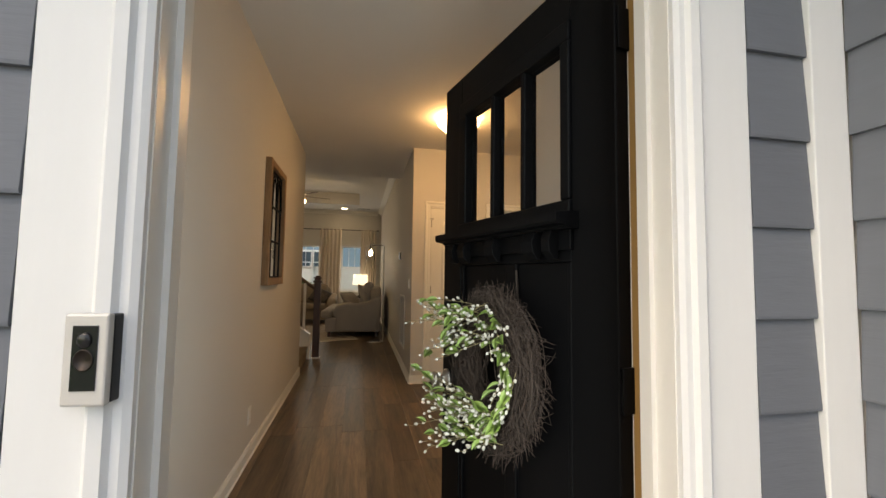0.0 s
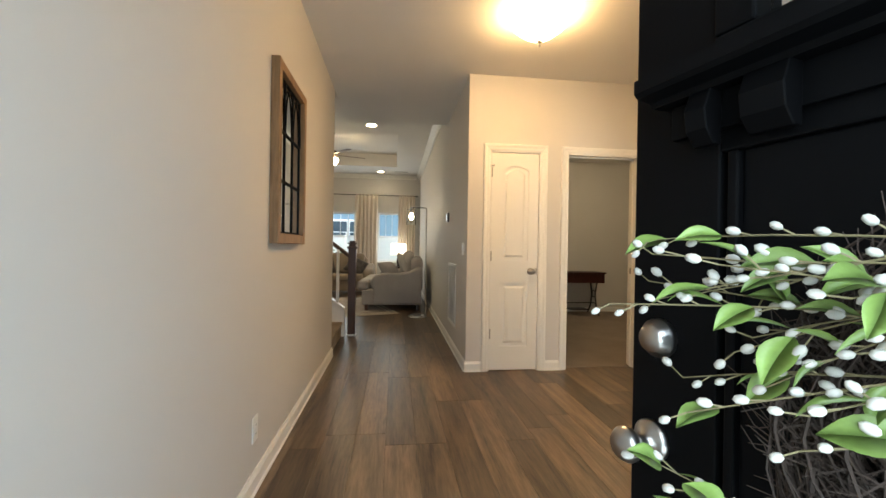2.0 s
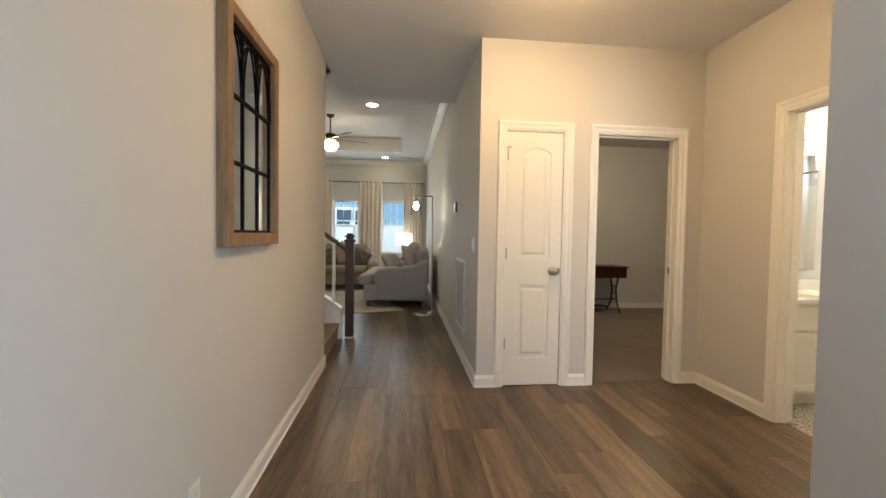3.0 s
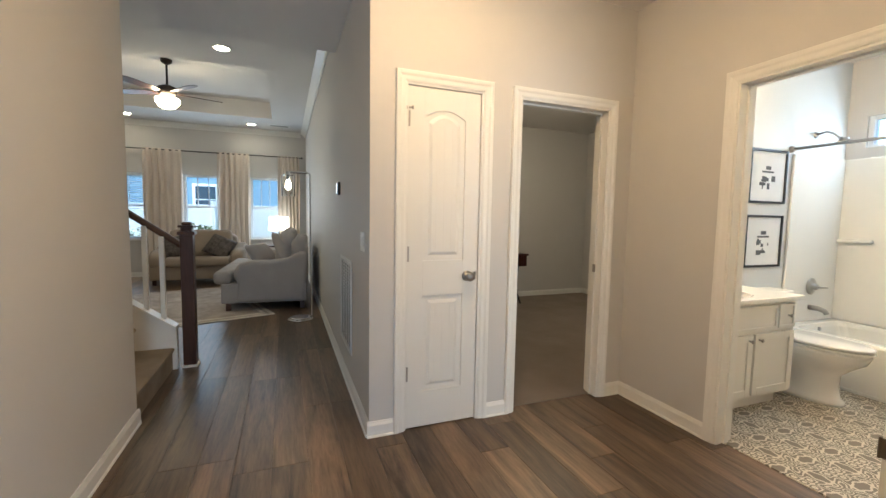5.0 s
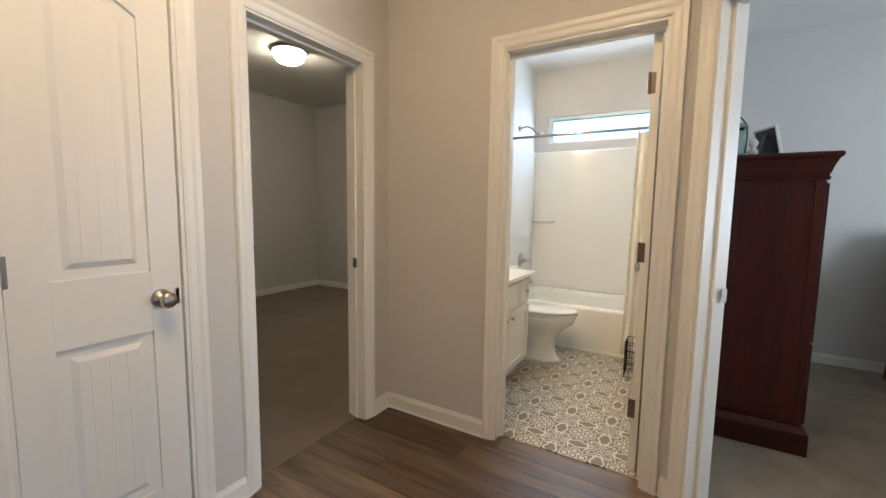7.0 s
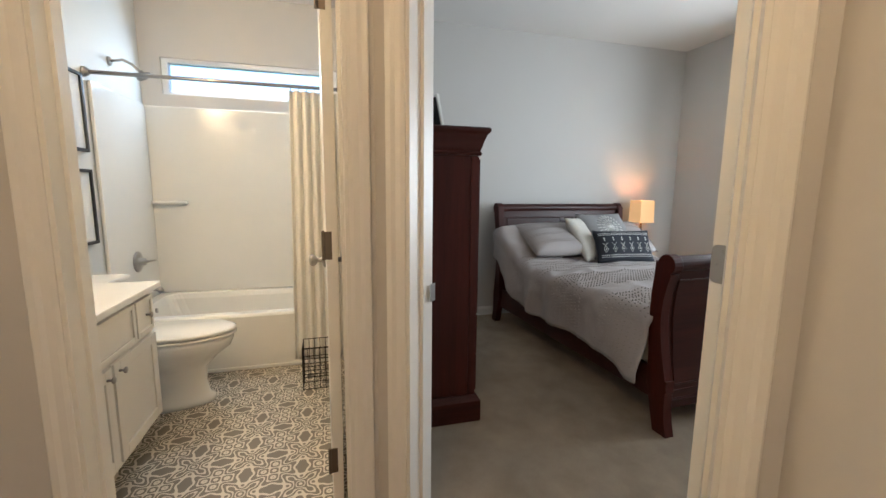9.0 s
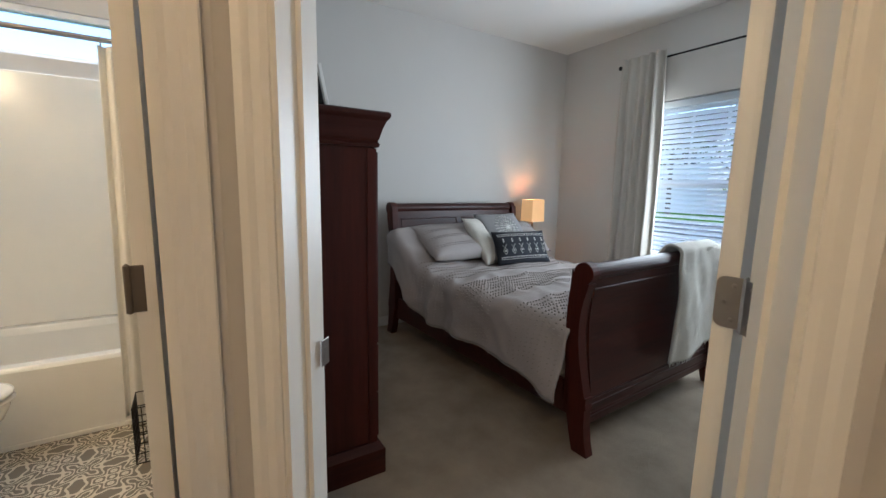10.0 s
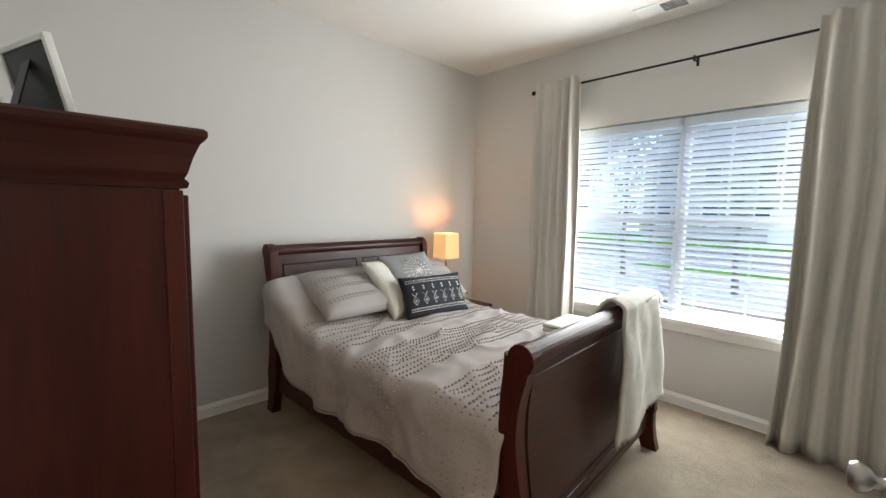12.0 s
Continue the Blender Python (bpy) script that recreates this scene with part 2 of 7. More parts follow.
M_DARK = mat("matte_black", (0.01, 0.01, 0.011), 0.5)
M_BELL = mat("satin_bell_body", (0.62, 0.60, 0.57), 0.4, 0.2)
M_BELLDARK = mat("bell_dark_face", (0.012, 0.012, 0.014), 0.2)
M_DUCT = mat("grey_duct", (0.22, 0.21, 0.20), 0.7)
M_PAPER = mat("art_paper", (0.74, 0.73, 0.70), 0.8, bump=0.05)
M_INK = mat("ink_grey", (0.10, 0.10, 0.10), 0.8)
M_TWIG = mat("grapevine_twig", (0.030, 0.018, 0.012), 0.85, var=0.35, scale=30, bump=0.3)
M_LEAF = mat("green_leaf", (0.16, 0.24, 0.055), 0.45, var=0.3, scale=20, bump=0.1, rnd=0.3)
M_BERRY = mat("white_bud", (0.44, 0.42, 0.37), 0.6, var=0.06, rnd=0.08)
M_STEM = mat("bud_stem", (0.17, 0.14, 0.07), 0.8)
M_PLATE = mat("white_plastic", (0.78, 0.77, 0.73), 0.35, bump=0)
M_CONCRETE = mat("concrete", (0.21, 0.205, 0.195), 0.85, var=0.1, scale=3, bump=0.4, fine=60)
M_GRASS = mat("lawn", (0.075, 0.16, 0.025), 0.95, var=0.35, scale=1.5, bump=1.0, fine=80, dist=0.03, spec=0.1)
M_ASPHALT = mat("asphalt", (0.09, 0.09, 0.09), 0.9, var=0.15, scale=2, bump=0.5, fine=90)
M_MULCH = mat("mulch", (0.17, 0.13, 0.10), 1.0, var=0.5, scale=12, bump=1.0, fine=60, dist=0.03)
M_BARK = mat("bark", (0.16, 0.13, 0.11), 0.95, var=0.3, scale=10, bump=0.6, fine=40, stretch=(1, 1, 0.2))
M_FOLIAGE = mat("tree_leaves", (0.12, 0.15, 0.06), 0.7, var=0.4, scale=3, bump=0.2)
M_BLUESIDING = mat("blue_siding", (0.16, 0.25, 0.32), 0.7, var=0.05, bump=0.1, rnd=0.04)
M_BRICK = mat("tan_siding", (0.40, 0.36, 0.31), 0.8, var=0.1, bump=0.2)
M_ROOF = mat("roof_shingle", (0.07, 0.065, 0.06), 0.9, var=0.3, scale=6, bump=0.4)
M_FENCE = mat("white_fence", (0.80, 0.81, 0.80), 0.5, var=0.03, bump=0.02)
M_WINDARK = mat("dark_pane", (0.05, 0.07, 0.09), 0.08, var=0.1, bump=0)
M_WIRE = mat("black_wire", (0.015, 0.013, 0.012), 0.45, 0.4)
M_TEAL = glass("teal_glass", (0.45, 0.62, 0.58), 0.15)
M_SHADEFAR = glow("linen_shade", (1.0, 0.86, 0.66), SHADE_E)
M_SHADEBED = glow("amber_shade", (1.0, 0.52, 0.20), 0.10, (0.72, 0.42, 0.20))
M_FOYERGLASS = glow("lit_alabaster", (1.0, 0.60, 0.27), FOYER_E)
M_ROOMGLASS = glow("lit_bowl", (1.0, 0.74, 0.46), ROOM_E)
M_FANGLASS = glow("lit_fan_bowl", (1.0, 0.72, 0.40), FAN_E)
M_BULB = glow("lit_bulb", (1.0, 0.82, 0.56), BULB_E)
M_BULBBED = glow("dim_bulb", (1.0, 0.60, 0.28), 36.0)
M_RECESS = glow("lit_recessed", (1.0, 0.78, 0.50), RECESS_E)
M_VANITYGLASS = glow("lit_vanity_glass", (1.0, 0.66, 0.34), VANITY_E)


# ---- mesh helpers ----
def box(bm, x0, x1, y0, y1, z0, z1, bev=0.0, seg=2):
    r = bmesh.ops.create_cube(bm, size=1.0)
    vs = r["verts"]
    for v in vs:
        v.co = Vector(((x0 + x1) / 2 + v.co.x * (x1 - x0), (y0 + y1) / 2 + v.co.y * (y1 - y0), (z0 + z1) / 2 + v.co.z * (z1 - z0)))
    if bev:
        es = list({e for v in vs for e in v.link_edges})
        bmesh.ops.bevel(bm, geom=es, offset=bev, segments=seg, affect="EDGES", profile=0.5)


def boxes(*spans, bev=0.0):
    bm = bmesh.new()
    for s in spans:
        box(bm, *s, bev=bev)
    return bm


def ring_loft(bm, rings, caps=True, closed=True):
    """Joins rings of points (all of one length) into a skin."""
    rows = [[bm.verts.new(p) for p in r] for r in rings]
    n = len(rows[0])
    for a, b in zip(rows, rows[1:]):
        for i in range(n if closed else n - 1):
            j = (i + 1) % n
            bm.faces.new((a[i], a[j], b[j], b[i]))
    if caps and closed:
        bm.faces.new(list(reversed(rows[0])))
        bm.faces.new(rows[-1])
    return rows


def lathe(bm, profile, seg=24, at=(0, 0, 0), axis="z"):
    """profile: (radius, height) pairs along the axis."""
    rings = []
    for r, h in profile:
        ring = []
        for i in range(seg):
            a = 2 * math.pi * i / seg
            c, s = max(r, 1e-4) * math.cos(a), max(r, 1e-4) * math.sin(a)
            p = {"z": (c, s, h), "y": (s, h, c), "x": (h, c, s)}[axis]
            ring.append(Vector(p) + Vector(at))
        rings.append(ring)
    ring_loft(bm, rings)


def tube(bm, pts, r, seg=8, r_end=None):
    """A round bar along points, tapering to r_end."""
    pts = [Vector(p) for p in pts]
    rings = []
    ref = Vector((0, 0, 1))
    for i, p in enumerate(pts):
        d = (pts[min(i + 1, len(pts) - 1)] - pts[max(i - 1, 0)]).normalized()
        if abs(d.dot(ref)) > 0.95:
            ref = Vector((1, 0, 0)) if abs(d.x) < 0.9 else Vector((0, 1, 0))
        a = d.cross(ref).normalized()
        b = d.cross(a)
        k = r if r_end is None else r + (r_end - r) * i / (len(pts) - 1)
        rings.append([p + (a * math.cos(t) + b * math.sin(t)) * k for t in (2 * math.pi * q / seg for q in range(seg))])
    ring_loft(bm, rings)


def prism(bm, outline, axis, a0, a1):
    """A closed 2D outline pushed along an axis."""
    def put(p, a):
        return {"x": (a, p[0], p[1]), "y": (p[0], a, p[1]), "z": (p[0], p[1], a)}[axis]
    ring_loft(bm, [[put(p, a0) for p in outline], [put(p, a1) for p in outline]])


def grid(bm, nu, nv, fn):
    vs = [[bm.verts.new(fn(i / nu, j / nv)) for j in range(nv + 1)] for i in range(nu + 1)]
    for i in range(nu):
        for j in range(nv):
            bm.faces.new((vs[i][j], vs[i + 1][j], vs[i + 1][j + 1], vs[i][j + 1]))
    return vs


def part(name, bm, material, parent=None, label="", smooth=False, m=None):
    """Links a bmesh as one mesh object, under a thing or a part if given."""
    bmesh.ops.recalc_face_normals(bm, faces=bm.faces[:])
    me = bpy.data.meshes.new(name)
    bm.to_mesh(me)
    bm.free()
    me.materials.append(material)
    if smooth:
        for p in me.polygons:
            p.use_smooth = True
    ob = new(name, me)
    if parent is not None:
        ob.parent = parent
    if m is not None:
        ob.matrix_basis = m
    if label:
        ob["label"] = label
    return ob


def soft(ob, width=0.004, segs=2):
    md = ob.modifiers.new("soft_edge", "BEVEL")
    md.width, md.segments, md.limit_method, md.angle_limit = width, segs, "ANGLE", radians(40)
    return ob


def solid(ob, t, offset=0.0):
    md = ob.modifiers.new("thickness", "SOLIDIFY")
    md.thickness, md.offset = t, offset
    return ob


def thing(name, m=None, label="", category="", group=""):
    ob = new(name)
    if m is not None:
        ob.matrix_basis = m
    return tagged(ob, label, category, group)


def share(name, mesh, parent, m, kindlabel=""):
    """One more piece on a mesh that is already built."""
    ob = new(name, mesh)
    ob.parent = parent
    ob.matrix_basis = m
    return ob


def structure(name, bm, material, label, smooth=False):
    return tagged(part(name, bm, material, smooth=smooth), label, kind="structure")


# ---- structure ----
H, HL = 2.74, 3.05
structure("wall_west", boxes((-0.195, -0.075, 1.33, 5.86, 0, H)), M_WALL, "warm grey painted drywall along the foyer")
structure("wall_stair_south", boxes((-4.4, -0.195, 5.74, 5.86, 0, 5.4)), M_WALL, "warm grey drywall beside the stair")
structure("wall_stair_north", boxes((-4.4, -1.55, 6.86, 6.98, 0, 5.4), (-1.55, -0.06, 6.86, 6.98, HL, 5.4)), M_WALL, "warm grey drywall between stair and living room")
structure("wall_stair_end", boxes((-4.52, -4.4, 5.74, 6.98, 0, 5.4)), M_WALL, "warm grey drywall at the stair's end")
# height made up: hung low so bounced light keeps the stairwell from going black
structure("ceiling_stair_low", boxes((-4.52, -0.075, 5.86, 6.86, 3.22, 3.32)), M_CEIL, "white drywall ceiling over the stair, set low to catch bounced light")
structure("wall_closet", boxes((1.22, 1.42, 5.25, 5.37, 0, H), (1.42, 1.918, 5.25, 5.37, 2.052, H), (1.918, 2.167, 5.25, 5.37, 0, H),
                               (2.167, 2.888, 5.25, 5.37, 2.052, H), (2.888, 3.21, 5.25, 5.37, 0, H)), M_WALL, "warm grey drywall with a closet door and a doorway")
structure("wall_hall_east", boxes((1.22, 1.34, 5.37, 12.6, 0, HL)), M_WALL, "warm grey drywall along the hall and living room")
structure("wall_east", boxes((3.09, 3.21, 3.71, 3.782, 0, H), (3.09, 3.21, 3.782, 4.523, 2.052, H), (3.09, 3.21, 4.523, 5.25, 0, H)), M_WALL, "warm grey drywall with the bathroom doorway")
structure("wall_foyer_east", boxes((1.66, 1.80, 1.33, 2.87, 0, H), (1.66, 2.40, 2.87, 2.99, 0, H)), M_WALL, "warm grey drywall beside the front door")
structure("wall_front", boxes((-3.2, 0.29, 1.22, 1.33, -0.2, H), (0.29, 1.245, 1.22, 1.33, 2.07, H), (1.245, 1.80, 1.22, 1.33, -0.2, H)), M_WALL, "front wall around the entrance door")
# the diagonal wall with the bedroom doorway, in its own axes: s along, n through
DIAG = Matrix.Translation((3.09, 3.71, 0)) @ Matrix.Rotation(radians(225), 4, "Z")
dw = structure("wall_diagonal", boxes((0, 0.108, 0, 0.12, 0, H), (0.108, 0.918, 0, 0.12, 2.052, H), (0.918, 1.01, 0, 0.12, 0, H)), M_WALL, "warm grey drywall set at an angle with the bedroom doorway")
dw.matrix_basis = DIAG
structure("wall_bath_south", boxes((3.14, 5.60, 3.60, 3.71, 0, H)), M_WALL, "drywall between bedroom and bathroom")
structure("wall_bath_north", boxes((3.21, 5.75, 5.20, 5.37, 0, H)), M_BATHWALL, "pale drywall behind vanity and toilet")
structure("wall_outer_east", boxes((5.60, 5.75, -0.05, 3.62, 0, H), (5.60, 5.75, 3.62, 3.75, 0, H), (5.60, 5.75, 3.75, 5.06, 0, 1.965), (5.60, 5.75, 3.75, 5.06, 2.24, H), (5.60, 5.75, 5.06, 5.20, 0, H)),
          M_WALL, "outer drywall with the high bathroom window")
WX0, WX1, WZ0, WZ1 = 2.78, 4.56, 0.62, 2.07
structure("wall_bedroom_south", boxes((1.64, WX0, -0.05, 0.12, -0.2, H), (WX0, WX1, -0.05, 0.12, -0.2, WZ0), (WX0, WX1, -0.05, 0.12, WZ1, H), (WX1, 5.75, -0.05, 0.12, -0.2, H)), M_WALL, "warm white drywall around the bedroom window")
structure("wall_bedroom_west", boxes((1.672, 1.80, 0.12, 1.22, -0.2, H), (1.78, 1.80, 1.22, 1.34, 0, H)), M_WALL, "bedroom drywall toward the porch")
structure("wall_room_north", boxes((1.34, 5.74, 8.70, 8.82, 0, H)), M_WALL, "plain grey drywall of the spare room")
structure("wall_room_east", boxes((5.62, 5.74, 5.37, 8.70, 0, H)), M_WALL, "plain grey drywall of the spare room")
LW = [(-2.62, -1.75), (-1.13, -0.44), (0.10, 0.69)]
LZ0, LZ1 = 0.75, 2.05
spans, xa = [], -4.6
for a, b in LW:
    spans += [(xa, a, 12.6, 12.75, 0, HL), (a, b, 12.6, 12.75, 0, LZ0), (a, b, 12.6, 12.75, LZ1, HL)]
    xa = b
spans.append((xa, 1.34, 12.6, 12.75, 0, HL))
structure("wall_living_north", boxes(*spans), M_WALL, "cream drywall with three living room windows")
structure("wall_living_west", boxes((-4.72, -4.6, 6.86, 12.75, 0, HL)), M_WALL, "cream drywall of the living room")
structure("wall_living_south", boxes((-4.72, -4.4, 6.86, 6.98, 0, HL)), M_WALL, "cream drywall of the living room")
structure("ceiling_foyer", boxes((-0.195, 1.22, 1.22, 5.86, H, 3.2), (-0.075, 1.22, 5.86, 6.86, H, 3.2), (1.22, 3.21, 1.22, 5.37, H, 3.2)), M_CEIL, "white textured ceiling over foyer and hall")
structure("ceiling_bath", boxes((3.21, 5.75, 3.65, 5.37, H, 3.2)), M_CEIL, "white bathroom ceiling")
structure("ceiling_bedroom", boxes((3.21, 5.75, -0.05, 3.65, H, 3.2), (1.64, 3.21, -0.05, 1.22, H, 3.2)), M_CEIL, "white textured bedroom ceiling")
structure("ceiling_room", boxes((1.34, 5.74, 5.37, 8.82, H, 3.0)), M_CEIL, "white spare room ceiling")
TX0, TX1, TY0, TY1 = -2.9, 0.58, 8.6, 11.4
structure("ceiling_living", boxes((-4.72, TX0, 6.86, 12.75, HL, HL + 0.02), (TX1, 1.34, 6.86, 12.75, HL, HL + 0.02), (TX0, TX1, 6.86, TY0, HL, HL + 0.02), (TX0, TX1, TY1, 12.75, HL, HL + 0.02),
                                  (TX0 - 0.04, TX0, TY0, TY1, HL + 0.02, 3.34), (TX1, TX1 + 0.04, TY0, TY1, HL + 0.02, 3.34), (TX0, TX1, TY0 - 0.04, TY0, HL + 0.02, 3.34), (TX0, TX1, TY1, TY1 + 0.04, HL + 0.02, 3.34),
                                  (TX0 - 0.04, TX1 + 0.04, TY0 - 0.04, TY1 + 0.04, 3.34, 3.38)), M_CEIL, "white tray ceiling of the living room")
# added flat sheet, out of view, that only blocks sky and sun from above
structure("unseen_roof_slab", boxes((-5, 6.6, -0.3, 13, 5.5, 5.6)), M_ROOF, "unseen flat slab in place of the roof, shutting out the sky")

# floors
structure("subfloor", boxes((-4.7, 3.2, 1.22, 12.7, -0.10, -0.004)), M_SUB, "dark joint underlay below the planks")
structure("floor_bedroom", boxes((3.1, 5.65, 0.0, 3.66, -0.08, 0.010), (1.70, 3.1, 0.0, 2.2, -0.08, 0.010)), M_CARPET, "beige cut pile bedroom carpet")
bm = bmesh.new()
prism(bm, [(1.79, 2.20), (3.1, 2.20), (3.1, 3.61), (3.02, 3.60), (2.40, 2.97), (1.79, 2.88)], "z", -0.08, 0.010)
structure("floor_bedroom_corner", bm, M_CARPET, "beige cut pile carpet at the bedroom doorway")
structure("floor_room", boxes((1.30, 5.70, 5.31, 8.78, -0.08, 0.010)), M_CARPET2, "grey beige carpet of the spare room")
structure("floor_bath", boxes((3.15, 5.62, 3.65, 5.25, -0.08, 0.006)), M_VINYL, "grey and cream patterned vinyl floor")


def baseboard(name, x0, y0, x1, y1, side, h=0.092, t=0.014, parent_m=None):
    """A skirting board along a wall's foot, from point to point; side: +1 to the left of the way."""
    d = Vector((x1 - x0, y1 - y0, 0))
    ln = d.length
    bm = bmesh.new()
    prism(bm, [(0, 0), (t * side, 0), (t * side, h - 0.022), (t * side * 0.55, h - 0.008), (t * side * 0.4, h), (0, h)], "x", 0, ln)
    tube(bm, [(0, t * side, 0.004), (ln, t * side, 0.004)], 0.009, 6)
    ob = structure(name, bm, M_TRIM, "white painted baseboard with shoe moulding")
    ob.matrix_basis = Matrix.Translation((x0, y0, 0)) @ Matrix.Rotation(math.atan2(d.y, d.x), 4, "Z")
    return ob


baseboard("baseboard", -0.075, 1.345, -0.075, 5.86, -1)
baseboard("baseboard", -0.061, 5.862, -0.19, 5.862, -1)
baseboard("baseboard", 1.22, 5.25, 1.22, 12.6, 1)
baseboard("baseboard", 1.206, 5.25, 1.362, 5.25, -1)
baseboard("baseboard", 1.966, 5.25, 2.122, 5.25, -1)
baseboard("baseboard", 3.09, 5.25, 3.09, 4.57, -1)
baseboard("baseboard", 3.20, 5.25, 2.93, 5.25, 1)
baseboard("baseboard", 5.60, 0.12, 5.60, 3.60, 1)
baseboard("baseboard", 1.80, 0.12, 5.60, 0.12, 1)
baseboard("baseboard", 5.60, 3.60, 3.16, 3.60, 1)
baseboard("baseboard", 1.34, 8.70, 5.62, 8.70, -1)
baseboard("baseboard", 5.62, 8.70, 5.62, 5.37, -1)
baseboard("baseboard", -4.6, 12.6, 1.22, 12.6, -1)
baseboard("baseboard", -0.075, 1.33, 0.235, 1.33, 1)
baseboard("baseboard", 1.66, 1.34, 1.66, 3.0, 1)
bd = baseboard("baseboard", 0, 0, 0.065, 0, 1)
bd.matrix_basis = DIAG @ Matrix.Rotation(math.pi, 4, "Z") @ Matrix.Translation((-0.065, 0, 0))


def casing(name, w, h, depth, m, sides=(1, 1), cw=0.062, label="white painted door casing and jambs"):
    """Door lining with moulded casing on both faces. Opening from s=0 to w, wall from n=0 to depth; n<0 is the first face."""
    bm = bmesh.new()
    jt = 0.018
    box(bm, 0, jt, -0.004, depth + 0.004, 0, h)
    box(bm, w - jt, w, -0.004, depth + 0.004, 0, h)
    box(bm, jt, w - jt, -0.004, depth + 0.004, h - jt, h)
    st = depth * 0.45
    box(bm, jt, jt + 0.011, st, st + 0.035, 0, h - jt)
    box(bm, w - jt - 0.011, w - jt, st, st + 0.035, 0, h - jt)
    box(bm, jt + 0.011, w - jt - 0.011, st, st + 0.035, h - jt - 0.011, h - jt)
    r = 0.006
    for face, on in ((-1, sides[0]), (1, sides[1])):
        if not on:
            continue
        n0 = 0 if face < 0 else depth

        def prof(t):
            return n0 + face * t
        pr = [(0, 0.010), (0.012, 0.014), (0.030, 0.015), (0.042, 0.021), (cw - 0.004, 0.022), (cw, 0.018), (cw, 0)]
        for sgn, base in ((-1, r), (1, w - r)):
            out = [(base, prof(0))] + [(base + sgn * a, prof(t)) for a, t in pr]
            ring_loft(bm, [[(p[0], p[1], 0) for p in out], [(p[0] + sgn * 0, p[1], h - r + (abs(p[0] - base))) for p in out]])
        out = [(0, prof(0))] + [(a, prof(t)) for a, t in pr]
        ring_loft(bm, [[(r - a, n, h - r + a) for a, n in out], [(w - r + a, n, h - r + a) for a, n in out]])
    ob = structure(name, bm, M_TRIM, label)
    ob.matrix_basis = m
    return ob


casing("door_trim_closet", 0.498, 2.052, 0.12, Matrix.Translation((1.42, 5.25, 0)))
casing("door_trim_room", 0.721, 2.052, 0.12, Matrix.Translation((2.167, 5.25, 0)))
casing("door_trim_bath", 0.741, 2.052, 0.12, Matrix.Translation((3.09, 4.523, 0)) @ Matrix.Rotation(radians(-90), 4, "Z"))
casing("door_trim_bedroom", 0.810, 2.052, 0.12, DIAG @ Matrix.Translation((0.108, 0, 0)))

# crown moulding of the living room
bm = bmesh.new()
prism(bm, [(1.218, HL - 0.004), (1.218, HL - 0.10), (1.205, HL - 0.10), (1.19, HL - 0.07), (1.14, HL - 0.03), (1.12, HL - 0.015), (1.12, HL - 0.004)], "y", 6.864, 12.6)
structure("trim_crown_east", bm, M_TRIM, "white crown moulding")
bm = bmesh.new()
prism(bm, [(12.598, HL - 0.004), (12.598, HL - 0.10), (12.585, HL - 0.10), (12.57, HL - 0.07), (12.52, HL - 0.03), (12.50, HL - 0.015), (12.50, HL - 0.004)], "x", -4.6, 1.12)
structure("trim_crown_north", bm, M_TRIM, "white crown moulding")


# ---- fittings shared by doors ----
def knob(parent, m, material=M_NICKEL, both=False):
    """Round knob on a rose; its axis is -y of m."""
    bm = bmesh.new()
    lathe(bm, [(0.0, 0), (0.033, 0), (0.033, -0.006), (0.026, -0.012), (0.012, -0.016), (0.011, -0.034), (0.020, -0.040), (0.027, -0.050), (0.028, -0.058), (0.022, -0.068), (0.0, -0.071)], 20, axis="y")
    return part("knob", bm, material, parent, "satin nickel round knob", smooth=True, m=m)


def hinge(parent, m, leaf=0.032, h=0.09):
    """Butt hinge: one visible leaf with rounded corners, and the barrel."""
    bm = bmesh.new()
    box(bm, -leaf, -0.003, -0.0025, 0, -h / 2, h / 2, bev=0.001)
    box(bm, 0.003, leaf * 0.35, -0.0025, 0, -h / 2, h / 2, bev=0.001)
    lathe(bm, [(0.0, -h / 2 - 0.004), (0.0055, -h / 2), (0.0055, h / 2), (0.0, h / 2 + 0.005)], 10, at=(0, -0.005, 0))
    for dz in (-0.03, 0, 0.03):
        lathe(bm, [(0.0045, -0.0025), (0.0045, -0.0034), (0.0, -0.0036)], 8, at=(-leaf * 0.6 + 0.006 * (dz == 0), 0, dz), axis="y")
    return part("hinge", bm, M_NICKEL, parent, "satin nickel butt hinge", m=m)


